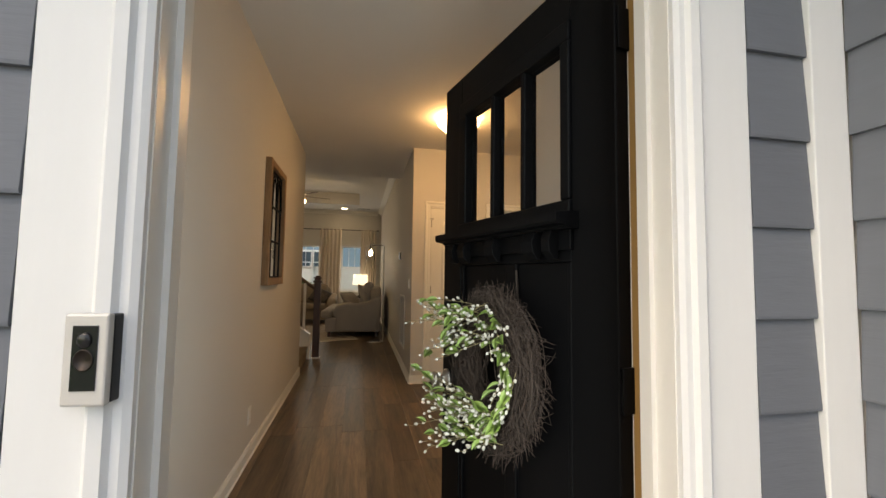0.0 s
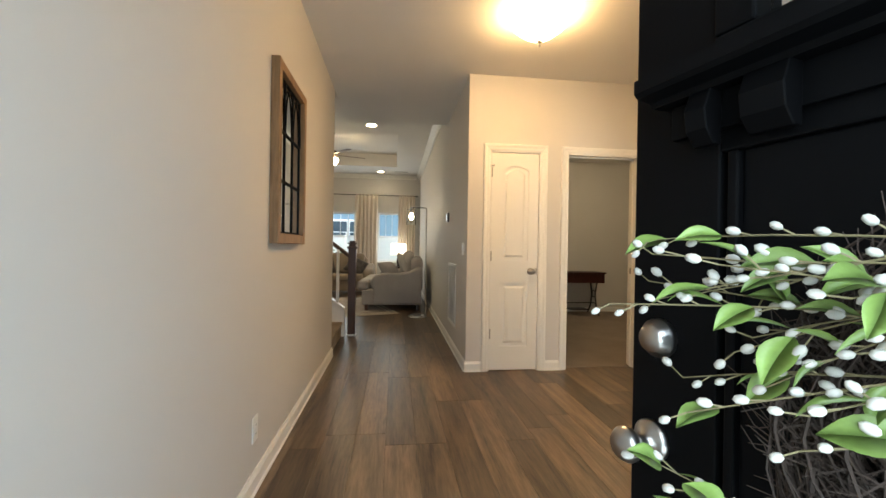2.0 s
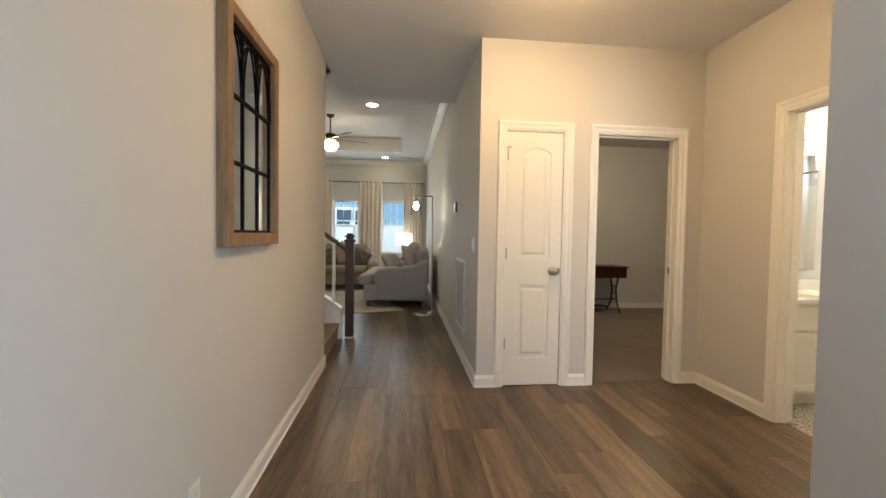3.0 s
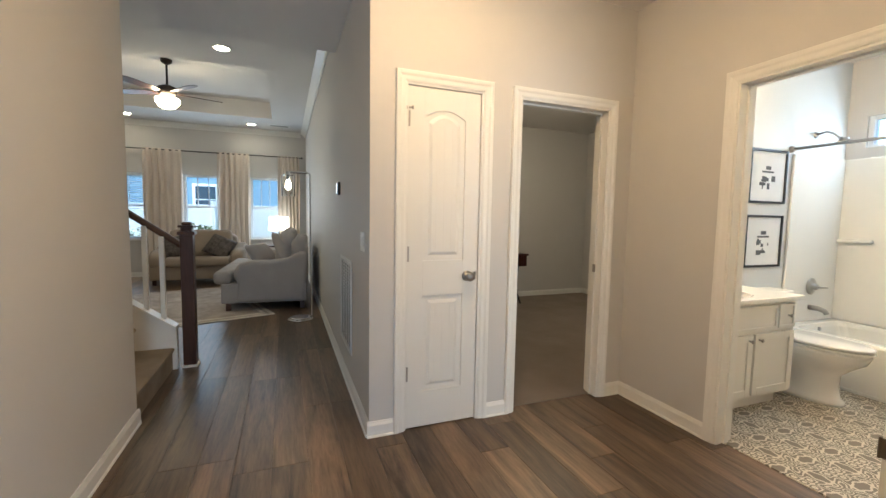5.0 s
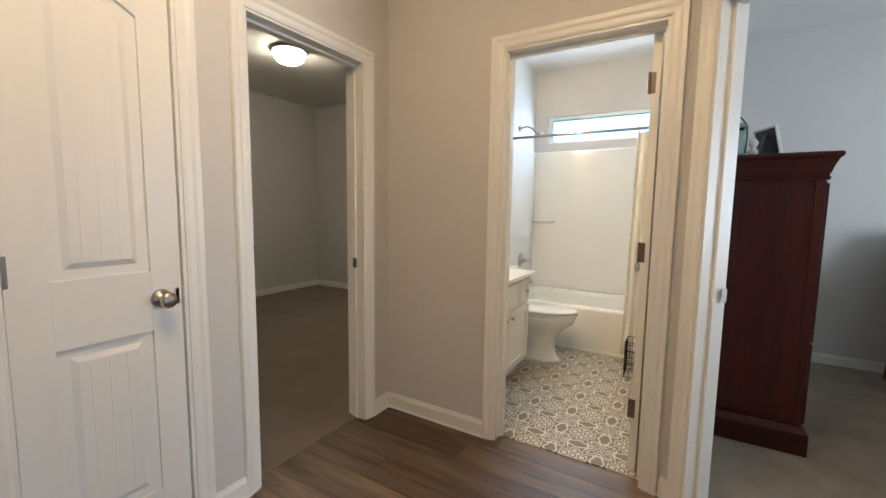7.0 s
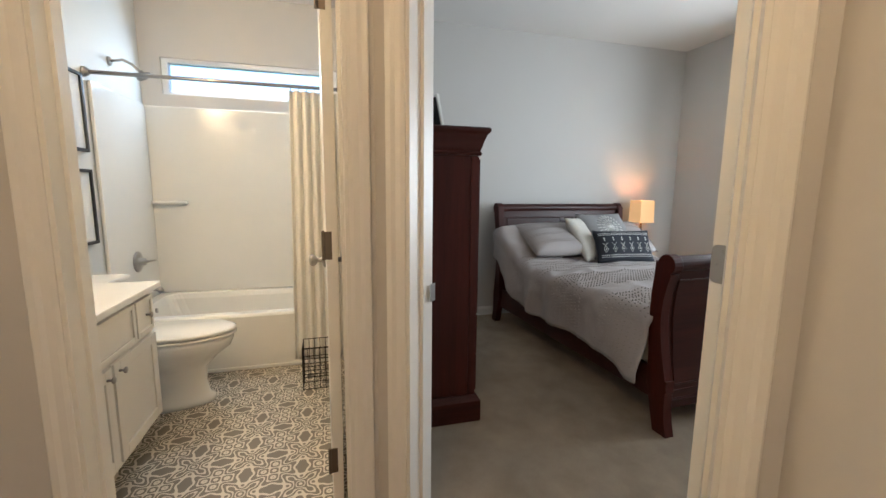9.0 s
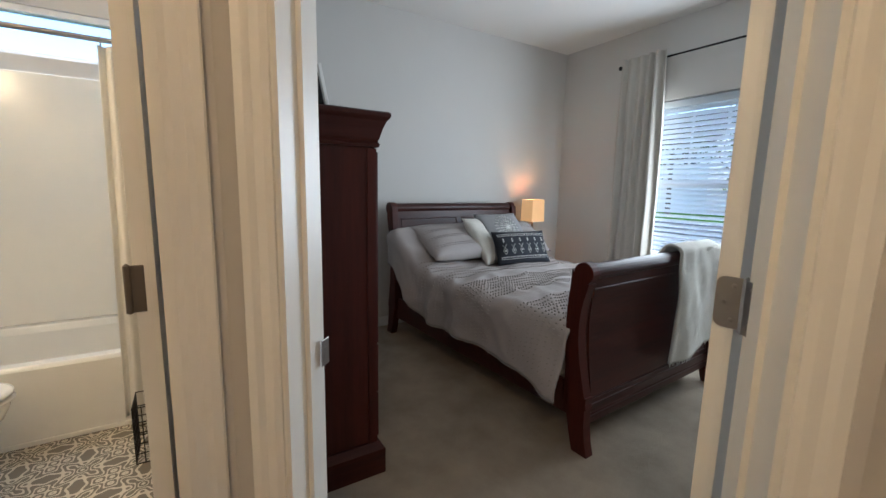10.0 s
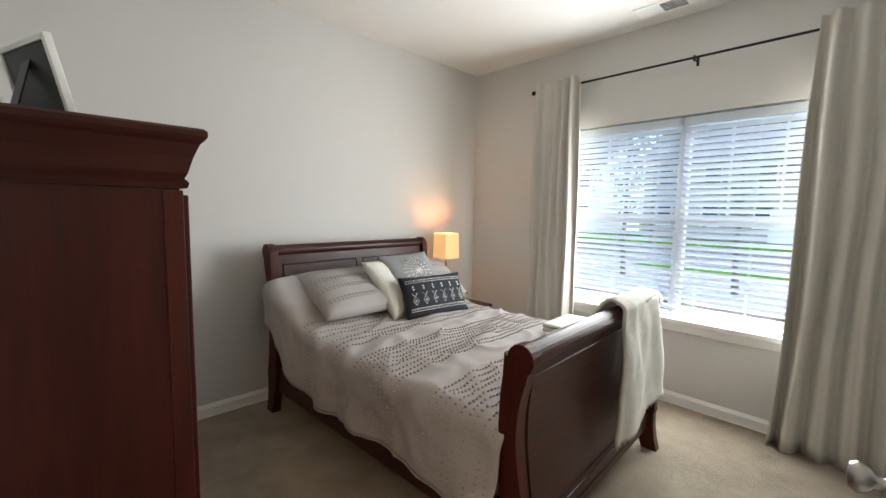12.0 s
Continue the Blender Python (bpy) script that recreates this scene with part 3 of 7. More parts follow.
def panel_door(name, w, h, label, m):
    """White moulded two-panel door with an arched top panel. Local: hinge edge at x=0, face at y=0 (front, -y), 35 mm thick."""
    d = thing(name, m, label, "door")
    bm = bmesh.new()
    box(bm, 0, w, 0.010, 0.035, 0, h)
    st = 0.098 * w / 0.46 if w < 0.6 else 0.115
    top, mid0, mid1, bot = h - 0.12, 0.84, 1.02, 0.22

    def stile(x0, x1, z0, z1):
        box(bm, x0, x1, 0.0, 0.0105, z0, z1)
    stile(0, st, 0, h)
    stile(w - st, w, 0, h)
    stile(st, w - st, 0, bot)
    stile(st, w - st, mid0 - 0.03, mid1)
    # arched top rail
    n = 16
    rise = 0.048
    arch = [(st + (w - 2 * st) * i / n, top - rise + rise * (1 - (2 * i / n - 1) ** 2)) for i in range(n + 1)]
    prism(bm, [(w - st, h), (st, h)] + arch, "y", 0.0, 0.0105)
    # raised fields with bevelled rims
    for z0, z1, arc in ((bot + 0.03, mid0 - 0.06, False), (mid1 + 0.03, top - rise - 0.02, True)):
        x0, x1 = st + 0.032, w - st - 0.032
        if not arc:
            o = [(x0, z0), (x1, z0), (x1, z1), (x0, z1)]
            q = [(x0 + 0.02, z0 + 0.02), (x1 - 0.02, z0 + 0.02), (x1 - 0.02, z1 - 0.02), (x0 + 0.02, z1 - 0.02)]
        else:
            o, q = [(x0, z0), (x1, z0)], [(x0 + 0.02, z0 + 0.02), (x1 - 0.02, z0 + 0.02)]
            for i in range(n + 1):
                t = 1 - i / n
                a = rise * (1 - (2 * t - 1) ** 2)
                o.append((x0 + (x1 - x0) * t, z1 + a * 0.95))
                q.append((x0 + 0.02 + (x1 - x0 - 0.04) * t, z1 - 0.02 + a * 0.95))
        ring_loft(bm, [[(p[0], 0.0105, p[1]) for p in o], [(p[0], 0.0015, p[1]) for p in q]])
        # plank grooves on the field
        for k in (1, 2, 3):
            gx = x0 + (x1 - x0) * k / 4
            box(bm, gx - 0.0022, gx + 0.0022, 0.0002, 0.0017, z0 + 0.03, z1 - 0.03)
    slab = part("slab", bm, M_DOOR, d)
    soft(slab, 0.0025, 2)
    return d


closet = panel_door("closet_door", 0.454, 2.022, "closed narrow white two-panel closet door with arched top", Matrix.Translation((1.441, 5.256, 0.008)))
knob(closet, Matrix.Translation((0.385, 0.0, 0.92)))
bm = boxes((-0.004, 0.012, -0.004, 0.02, -0.03, 0.03), bev=0.002)
part("latch_plate", bm, M_BRONZE, closet, "dark latch plate", m=Matrix.Translation((0.436, 0.004, 0.92)))
for hz in (0.335, 1.06, 1.84):
    hinge(closet, Matrix.Translation((0.0, -0.001, hz)) @ Matrix.Rotation(math.pi, 4, "Z") @ Matrix.Translation((0, 0.0, 0)), leaf=0.012)
bm = bmesh.new()
tube(bm, [(0, -0.012, 0), (0.0, -0.03, 0.0), (0.03, -0.045, 0.0)], 0.004, 6)
lathe(bm, [(0, 0), (0.009, 0.0), (0.009, 0.012), (0, 0.014)], 10, at=(0.03, -0.05, -0.006))
lathe(bm, [(0, 0), (0.008, 0.0), (0.008, 0.012), (0, 0.014)], 10, at=(-0.02, -0.02, -0.006))
part("hinge_stop", bm, M_NICKEL, closet, "nickel hinge pin door stop", smooth=True, m=Matrix.Translation((0.0, 0.004, 1.895)) @ Matrix.Diagonal((0.6, 0.6, 1.4, 1)))

# bathroom door, swung in against the tub end
bathdoor = panel_door("bathroom_door", 0.66, 2.025, "white panel door standing open into the bathroom", Matrix.Translation((3.19, 3.822, 0.008)) @ Matrix.Rotation(radians(1.0), 4, "Z"))
knob(bathdoor, Matrix.Translation((0.572, 0.036, 0.92)) @ Matrix.Rotation(math.pi, 4, "Z"))
knob(bathdoor, Matrix.Translation((0.572, 0.0, 0.92)))
for hz in (0.312, 1.06, 1.81):
    bm = bmesh.new()
    box(bm, -0.003, 0, 0.018, 0.040, -0.045, 0.045, bev=0.001)
    lathe(bm, [(0, -0.048), (0.006, -0.045), (0.006, 0.045), (0, 0.05)], 10, at=(-0.003, 0.044, 0))
    part("hinge", bm, M_HINGE, bathdoor, "aged bronze butt hinge", m=Matrix.Translation((0, 0, hz)))

# bedroom door, swung into the bedroom
BEDDOOR = Matrix.Translation((2.562, 2.970, 0.012)) @ Matrix.Rotation(radians(-87.4), 4, "Z")
beddoor = panel_door("bedroom_door", 0.755, 2.025, "white panel door standing open into the bedroom", BEDDOOR)
knob(beddoor, Matrix.Translation((0.692, 0.036, 0.895)) @ Matrix.Rotation(math.pi, 4, "Z"))
knob(beddoor, Matrix.Translation((0.692, 0.0, 0.895)))


def rounded_leaf(bm, side, w, m):
    """A hinge leaf in the y-z plane, 3 mm thick, rounded at its outer corners; it reaches from y=0 to side * w."""
    rad, hh = 0.014, 0.045
    out = [(0, -hh)] + [(w - rad + rad * math.sin(a), -hh + rad - rad * math.cos(a)) for a in (0, 0.4, 0.8, 1.2, 1.571)]
    out += [(y, -z) for y, z in reversed(out)]
    n0 = len(bm.verts)
    prism(bm, [(side * y, z) for y, z in out], "x", -0.003, 0.0)
    for y, z in ((0.4, -0.03), (0.7, 0.0), (0.4, 0.03)):
        lathe(bm, [(0, -0.0042), (0.0035, -0.0038), (0.0042, -0.003)], 8, at=(0, side * w * y, z), axis="x")
    bm.verts.ensure_lookup_table()
    bmesh.ops.transform(bm, matrix=m, verts=bm.verts[n0:])


for hz in (0.30, 1.07, 1.84):
    bm = bmesh.new()
    rounded_leaf(bm, 1, 0.046, Matrix.Translation((-0.0005, -0.013, 0)))
    rounded_leaf(bm, -1, 0.040, BEDDOOR.inverted() @ DIAG @ Matrix.Translation((0.8995, 0.126, 0.012)))
    lathe(bm, [(0, -0.050), (0.0065, -0.045), (0.0065, 0.045), (0, 0.05)], 10, at=(-0.010, -0.0150, 0))
    part("hinge", bm, M_NICKEL, beddoor, "satin nickel butt hinge", m=Matrix.Translation((0, 0, hz)))
for s_, m_ in ((0.158, DIAG @ Matrix.Translation((0.1445, 0.095, 0.93))), (0, Matrix.Translation((2.8515, 5.30, 0.94))), ):
    bm = boxes((0, 0.002, -0.014, 0.014, -0.028, 0.028), bev=0.0008)
    box(bm, 0.002, 0.0026, -0.006, 0.006, -0.011, 0.011)
    tagged(part("strike_plate", bm, M_NICKEL, m=m_ if s_ else m_ @ Matrix.Rotation(math.pi, 4, "Z")), "satin nickel strike plate on the door jamb", "strike plate")

# ---- entrance: porch and front door ----
structure("porch_floor", boxes((-3.2, 1.64, -1.6, 1.22, -0.25, -0.03)), M_CONCRETE, "pale concrete porch floor")
# added cover out of view; its depth only sets how much sky reaches the door
structure("unseen_porch_ceiling", boxes((-3.2, 1.64, 0.7, 1.22, 2.62, 2.70)), M_EXTTRIM, "unseen white porch ceiling, kept shallow to let sky light in")
casing("door_1_frame", 0.955, 2.07, 0.11, Matrix.Translation((0.29, 1.22, 0)), sides=(0, 1), label="white entrance door frame")
bm = bmesh.new()
for sgn, base in ((-1, 0.306), (1, 1.229)):
    out = [(base, 1.22), (base, 1.204), (base + sgn * 0.010, 1.198), (base + sgn * 0.022, 1.198), (base + sgn * 0.028, 1.188), (base + sgn * 0.046, 1.186), (base + sgn * 0.052, 1.190), (base + sgn * 0.052, 1.22)]
    prism(bm, out, "z", -0.03, 2.10)
box(bm, 0.254, 1.281, 1.188, 1.22, 2.10, 2.15)
structure("trim_brickmould", bm, M_EXTTRIM, "white exterior brick moulding")
structure("trim_entrance_flat", boxes((0.150, 0.2535, 1.203, 1.22, -0.03, 2.28), (1.2815, 1.405, 1.203, 1.22, -0.03, 2.28), (0.150, 1.405, 1.201, 1.22, 2.28, 2.45), bev=0.002), M_EXTTRIM, "flat white trim boards around the entrance")
structure("trim_corner_board", boxes((1.560, 1.655, 1.193, 1.22, -0.03, 2.62), bev=0.003), M_EXTTRIM, "white inside corner board")
structure("threshold", boxes((0.31, 1.225, 1.20, 1.345, -0.01, 0.012), bev=0.004), M_BRONZE, "dark metal door threshold")
# weatherstrip along the jambs
bm = bmesh.new()
box(bm, 0.3085, 0.317, 1.292, 1.304, 0, 2.03, bev=0.002)
box(bm, 1.222, 1.2275, 1.280, 1.286, 0, 2.03, bev=0.001)
# thin tan strip on the hinge jamb, behind the door's edge
structure("trim_jamb_edge", boxes((1.2215, 1.2265, 1.308, 1.3335, 0.0, 2.03)), M_JAMBTAN, "tan strip on the jamb behind the door hinges")
structure("trim_weatherstrip", bm, M_DARK, "black rubber weatherstrip in the door frame")
bm = boxes((0.3085, 0.3105, 1.286, 1.322, 0.88, 0.96), (0.3085, 0.3105, 1.286, 1.322, 0.50, 0.60), bev=0.0006)
structure("trim_strike", bm, M_BRONZE, "dark bronze strike plates")


def lap_board(ln, h=0.205):
    """One lap siding board, thicker at its lower edge."""
    bm = bmesh.new()
    prism(bm, [(0, 0), (-0.019, 0.0), (-0.020, 0.006), (-0.0095, h), (0, h)], "x", 0, ln)
    me = bpy.data.meshes.new("siding_board")
    bmesh.ops.recalc_face_normals(bm, faces=bm.faces[:])
    bm.to_mesh(me)
    bm.free()
    me.materials.append(M_SIDING)
    return me


def siding(name, m, ln, z0, z1, label):
    top = tagged(new(name), label, kind="structure")
    top.matrix_basis = m
    me = lap_board(ln)
    z = z0
    while z < z1:
        share("siding_board", me, top, Matrix.Translation((0, 0, z)))
        z += 0.187


siding("siding_front_left", Matrix.Translation((-2.5, 1.22, 0)), 2.648, -0.15, 2.5, "dark grey lap siding on the front wall")
siding("siding_front_right", Matrix.Translation((1.407, 1.22, 0)), 0.152, -0.15, 2.5, "dark grey lap siding between door trim and corner board")
siding("siding_porch_side", Matrix.Translation((1.672, 1.192, 0)) @ Matrix.Rotation(radians(-90), 4, "Z"), 1.2, -0.13, 2.5, "dark grey lap siding on the porch side wall")

FD = Matrix.Translation((1.225, 1.335, 0.012)) @ Matrix.Rotation(radians(103.1), 4, "Z")
door = thing("front_door", FD, "open black craftsman entrance door with three glass lites", "door")
W, HH, T = 0.911, 2.018, 0.045
bm = bmesh.new()
# stiles and rails on the outer side of the slab (y = T is the outer face)
LZA, LZB = 1.425, 1.845
L0, L1 = 0.175, 0.71
box(bm, 0, L0 - 0.03, 0.004, T, 0, HH)
box(bm, L1 + 0.05, W, 0.004, T, 0, HH)
box(bm, L0 - 0.03, L1 + 0.05, 0.004, T, LZB + 0.05, HH)
box(bm, L0 - 0.03, L1 + 0.05, 0.004, T, 1.265, LZA - 0.03)
box(bm, L0 - 0.03, L1 + 0.05, 0.004, T, 0, 0.26)
box(bm, 0.388, 0.445, 0.004, T, 0.26, 1.265)
box(bm, 0.161, 0.388, 0.012, T - 0.010, 0.26, 1.265)
box(bm, 0.445, 0.735, 0.012, T - 0.010, 0.26, 1.265)
box(bm, 0.145, 0.161, 0.004, T, 0.26, 1.265)
box(bm, 0.735, 0.75, 0.004, T, 0.26, 1.265)
soft(part("slab", bm, M_BLACK, door), 0.003, 2)
bm = boxes((0.0, W, 0.0, 0.0035, 0, 1.40), (0.0, L0 - 0.03, 0.0, 0.0035, 1.40, HH), (L1 + 0.05, W, 0, 0.0035, 1.40, HH), (L0 - 0.03, L1 + 0.05, 0, 0.0035, LZB + 0.05, HH))
part("inner_skin", bm, M_DOOR, door, "cream painted inner face")
# moulding round the lites
bm = bmesh.new()
a0, a1, b0, b1 = L0 - 0.035, L1 + 0.055, LZA - 0.035, LZB + 0.055
for s in ((a0, a1, b0, LZA), (a0, a1, LZB, b1), (a0, L0, LZA, LZB), (L1, a1, LZA, LZB)):
    box(bm, s[0], s[1], 0.0, T + 0.011, s[2], s[3])
soft(part("lite_moulding", bm, M_BLACK, door), 0.004, 2)
m0 = 0.345
m1 = 0.520
for mx in (m0, m1):
    bm = boxes((mx - 0.011, mx + 0.011, 0.006, T + 0.008, LZA, LZB), bev=0.004)
    part("glazing_bar", bm, M_BLACK, door)
for x0, x1 in ((L0, m0 - 0.011), (m0 + 0.011, m1 - 0.011), (m1 + 0.011, L1)):
    bm = boxes((x0, x1, 0.020, 0.026, LZA, LZB))
    g = part("pane", bm, M_GLASS, door, "clear glass pane")
    g.visible_shadow = False
# dentil shelf
bm = bmesh.new()
prism(bm, [(T, 1.347), (T + 0.034, 1.347), (T + 0.040, 1.354), (T + 0.066, 1.358), (T + 0.072, 1.364), (T + 0.072, 1.384), (T + 0.010, 1.391), (T, 1.391)], "x", 0.118, 0.845)
part("dentil_shelf", bm, M_BLACK, door, "black ledge below the glass")
bm = boxes((0.135, 0.83, T, T + 0.012, 1.295, 1.347), bev=0.002)
part("shelf_backing", bm, M_BLACK, door)
for cx in (0.195, 0.275, 0.48, 0.68, 0.765):
    wd = 0.016 if cx in (0.195, 0.765) else 0.026
    bm = bmesh.new()
    prism(bm, [(T + 0.012, 1.272), (T + 0.026, 1.272), (T + 0.042, 1.292), (T + 0.046, 1.320), (T + 0.036, 1.347), (T + 0.012, 1.347)], "x", cx - wd, cx + wd)
    soft(part("corbel", bm, M_BLACK, door), 0.002, 2)
for hz in (0.28, 0.98, 1.80):
    bm = boxes((-0.006, 0.0, -0.002, 0.04, -0.05, 0.05), bev=0.001)
    part("hinge", bm, M_BLACK, door, "black painted hinge leaf", m=Matrix.Translation((0, 0, hz)))
    bm = boxes((-0.05, -0.004, -0.010, -0.004, -0.05, 0.05), bev=0.001)
    lathe(bm, [(0, -0.055), (0.008, -0.05), (0.008, 0.05), (0, 0.056)], 12, at=(-0.004, -0.008, 0))
    part("hinge_leaf", bm, M_PLATE, door, "white painted hinge leaf", m=Matrix.Translation((0, 0, hz)))
# knob and deadbolt on the outer face
knob(door, Matrix.Translation((0.866, T, 0.815)) @ Matrix.Rotation(math.pi, 4, "Z"), M_NICKEL)
bm = bmesh.new()
lathe(bm, [(0, 0), (0.031, 0), (0.031, 0.010), (0.022, 0.020), (0.020, 0.026), (0, 0.027)], 20, axis="y")
part("deadbolt", bm, M_NICKEL, door, "satin nickel deadbolt", smooth=True, m=Matrix.Translation((0.853, T, 0.985)))

# ---- wreath on the door ----
rng = random.Random(5)
WC = Vector((0.43, T + 0.055, 0.945))
wreath = thing("door_wreath", FD @ Matrix.Translation(WC), "grapevine wreath with white buds and green leaves", "wreath")
RW = 0.157
bm = bmesh.new()
for k in range(110):
    ph, lean, rad = rng.uniform(0, 6.28), rng.uniform(0, 6.28), RW + rng.uniform(-0.07, 0.06)
    yo = rng.uniform(-0.03, 0.03)
    pts = []
    for i in range(33):
        a = 2 * math.pi * i / 32
        r = rad + 0.016 * math.sin(2 * a + lean) + 0.006 * math.sin(5 * a + ph)
        pts.append((r * math.cos(a), yo + 0.016 * math.sin(3 * a + ph), r * math.sin(a) * 1.10))
    tube(bm, pts, rng.uniform(0.0009, 0.0019), 4)
part("vine_ring", bm, M_TWIG, wreath, "woven brown grapevine ring")
bm = bmesh.new()
for k in range(2600):
    # the bare twigs sweep round and down, thickest on the hinge side
    a = rng.uniform(0, 6.28)
    hinge_side = max(0.0, -math.cos(a))
    out = rng.uniform(0.025, 0.060) + 0.015 * hinge_side
    r0 = RW + rng.uniform(-0.06, 0.052 + 0.01 * hinge_side)
    p0 = Vector((r0 * math.cos(a), rng.uniform(-0.03, 0.035), r0 * math.sin(a) * 1.10))
    fan = rng.uniform(0.3, 1.6)
    turn = rng.uniform(0.4, 1.1) * (1.0 if rng.random() < 0.7 else -1.0)
    d = Vector((fan * math.cos(a) - turn * math.sin(a), rng.uniform(-0.2, 0.5), fan * math.sin(a) + turn * math.cos(a))).normalized()
    b2 = Vector((rng.uniform(-1, 1), rng.uniform(-0.5, 0.5), rng.uniform(-1, 1))) * 0.014
    p1, p2 = p0 + d * out * 0.5 + b2, p0 + d * out + b2 * 0.3
    for q in (p0, p1, p2):
        q.y = max(q.y, -0.048)
    tube(bm, [p0, p1, p2], 0.0011, 3, 0.0006)
tagged(part("twig_mass", bm, M_TWIG, wreath, "fine bare twigs"), kind="stuff")
# leaf and bud meshes, shared by all pieces
bm = bmesh.new()
n = 7
ll, lw = 0.060, 0.017
mid = [bm.verts.new((ll * i / n, 0.006 * math.sin(3.0 * i / n), 0)) for i in range(n + 1)]
lef = [bm.verts.new((ll * i / n, 0.006 * math.sin(3.0 * i / n) + 0.004 * math.sin(math.pi * i / n), lw * math.sin(math.pi * (i / n) ** 0.8))) for i in range(1, n)]
rig = [bm.verts.new((ll * i / n, 0.006 * math.sin(3.0 * i / n) + 0.004 * math.sin(math.pi * i / n), -lw * math.sin(math.pi * (i / n) ** 0.8))) for i in range(1, n)]
for side in (lef, rig):
    bm.faces.new((mid[0], mid[1], side[0]))
    for i in range(n - 2):
        bm.faces.new((mid[i + 1], mid[i + 2], side[i + 1], side[i]))
    bm.faces.new((mid[n - 1], mid[n], side[n - 2]))
LEAF = bpy.data.meshes.new("leaf")
bm.to_mesh(LEAF)
bm.free()
LEAF.materials.append(M_LEAF)
for p in LEAF.polygons:
    p.use_smooth = True
bm = bmesh.new()
lathe(bm, [(0.0, 0), (0.0042, 0.003), (0.0058, 0.008), (0.0045, 0.014), (0.0, 0.017)], 8)
BUD = bpy.data.meshes.new("bud")
bm.to_mesh(BUD)
bm.free()
BUD.materials.append(M_BERRY)
for p in BUD.polygons:
    p.use_smooth = True
stems = bmesh.new()
spare = bmesh.new()
bud_n = 0
for k in range(68):
    # two fans of sprays reach toward the lock side, a garland follows the hole on the hinge side
    if k < 20:
        a = radians(rng.uniform(40, 125))
        r0 = RW + rng.uniform(-0.05, 0.05)
        way = Vector((1.0, rng.uniform(0.05, 0.7), rng.uniform(-0.6, 0.4)))
        ln = rng.uniform(0.13, 0.25)
    elif k < 46:
        a = radians(rng.uniform(-130, -50))
        r0 = RW + rng.uniform(-0.05, 0.07)
        way = Vector((1.0, rng.uniform(0.05, 0.7), rng.uniform(-0.55, 0.6)))
        ln = rng.uniform(0.15, 0.27)
    else:
        a = radians(62 + 205 * (k - 46 + rng.uniform(0, 1)) / 22)
        r0 = RW + rng.uniform(-0.05, 0.02)
        way = Vector((-math.sin(a) + rng.uniform(-0.5, 0.5), rng.uniform(0.2, 0.5), math.cos(a) + rng.uniform(-0.5, 0.5)))
        ln = rng.uniform(0.06, 0.11)
    p0 = Vector((r0 * math.cos(a), 0.035, r0 * math.sin(a)))
    way.normalize()
    droop = Vector((0, 0, -rng.uniform(0.0, 0.03)))
    pts = [p0 + way * ln * t + droop * t * t for t in (0, 0.25, 0.5, 0.75, 1.0)]
    tube(stems, pts, 0.0012, 4, 0.0007)
    for i in range(7):
        t = 0.15 + 0.85 * i / 6
        base = p0 + way * ln * t + droop * t * t
        d = (way + Vector((rng.uniform(-1, 1), rng.uniform(-0.4, 0.8), rng.uniform(-1, 1))) * 0.75).normalized()
        tip = base + d * rng.uniform(0.008, 0.018)
        tube(stems, [base, tip], 0.0009, 3)
        q = d.to_track_quat("Z", "Y").to_matrix().to_4x4()
        mb = Matrix.Translation(tip) @ q @ Matrix.Diagonal((*[rng.uniform(0.66, 0.90)] * 3, 1))
        bud_n += 1
        if bud_n % 3 == 0:
            n0 = len(spare.verts)
            spare.from_mesh(BUD)
            spare.verts.ensure_lookup_table()
            for v in spare.verts[n0:]:
                v.co = mb @ v.co
        else:
            share("bud", BUD, wreath, mb)
    for i in range(2):
        t = rng.uniform(0.1, 0.95)
        base = p0 + way * ln * t + droop * t * t
        d = (way + Vector((rng.uniform(-1, 1), rng.uniform(-0.1, 0.7), rng.uniform(-1, 1))) * 0.8).normalized()
        q = d.to_track_quat("X", "Y").to_matrix().to_4x4() @ Matrix.Rotation(rng.uniform(-0.9, 0.9), 4, "X")
        share("leaf", LEAF, wreath, Matrix.Translation(base) @ q @ Matrix.Diagonal((*[rng.uniform(0.6, 1.0)] * 3, 1)))
tagged(part("bud_cluster", spare, M_BERRY, wreath, "clustered white buds", smooth=True), kind="stuff")
part("stem_mass", stems, M_STEM, wreath, "thin green brown stems")
bm = bmesh.new()
tube(bm, [(-0.06, -0.045, 0.30), (-0.06, -0.05, 0.20), (-0.06, -0.03, 0.165), (-0.06, 0.02, 0.16), (-0.06, 0.03, 0.19)], 0.004, 6)
part("hook", bm, M_BRONZE, wreath, "thin silver wreath hook")

# ---- video doorbell on the trim ----
bell = thing("video_doorbell", Matrix.Translation((0.262, 1.190, 1.116)) @ Matrix.Rotation(radians(-5), 4, "Z") @ Matrix.Diagonal((0.76, 0.84, 0.90, 1)), "slim video doorbell with pale satin face on white trim", "doorbell")
bm = boxes((-0.037, 0.037, -0.010, 0.016, -0.068, 0.068), bev=0.003)
part("back_box", bm, M_DARK, bell, "dark mounting wedge")
bm = boxes((-0.037, 0.037, -0.024, -0.008, -0.070, 0.070), bev=0.004)
part("faceplate", bm, M_BELL, bell, "pale satin faceplate")
bm = boxes((-0.021, 0.021, -0.0262, -0.0235, -0.046, 0.052), bev=0.001)
part("window", bm, M_BELLDARK, bell, "glossy black window")
bm = bmesh.new()
lathe(bm, [(0.012, -0.026), (0.012, -0.0285), (0.007, -0.030), (0, -0.031)], 20, at=(0, 0, 0.030), axis="y")
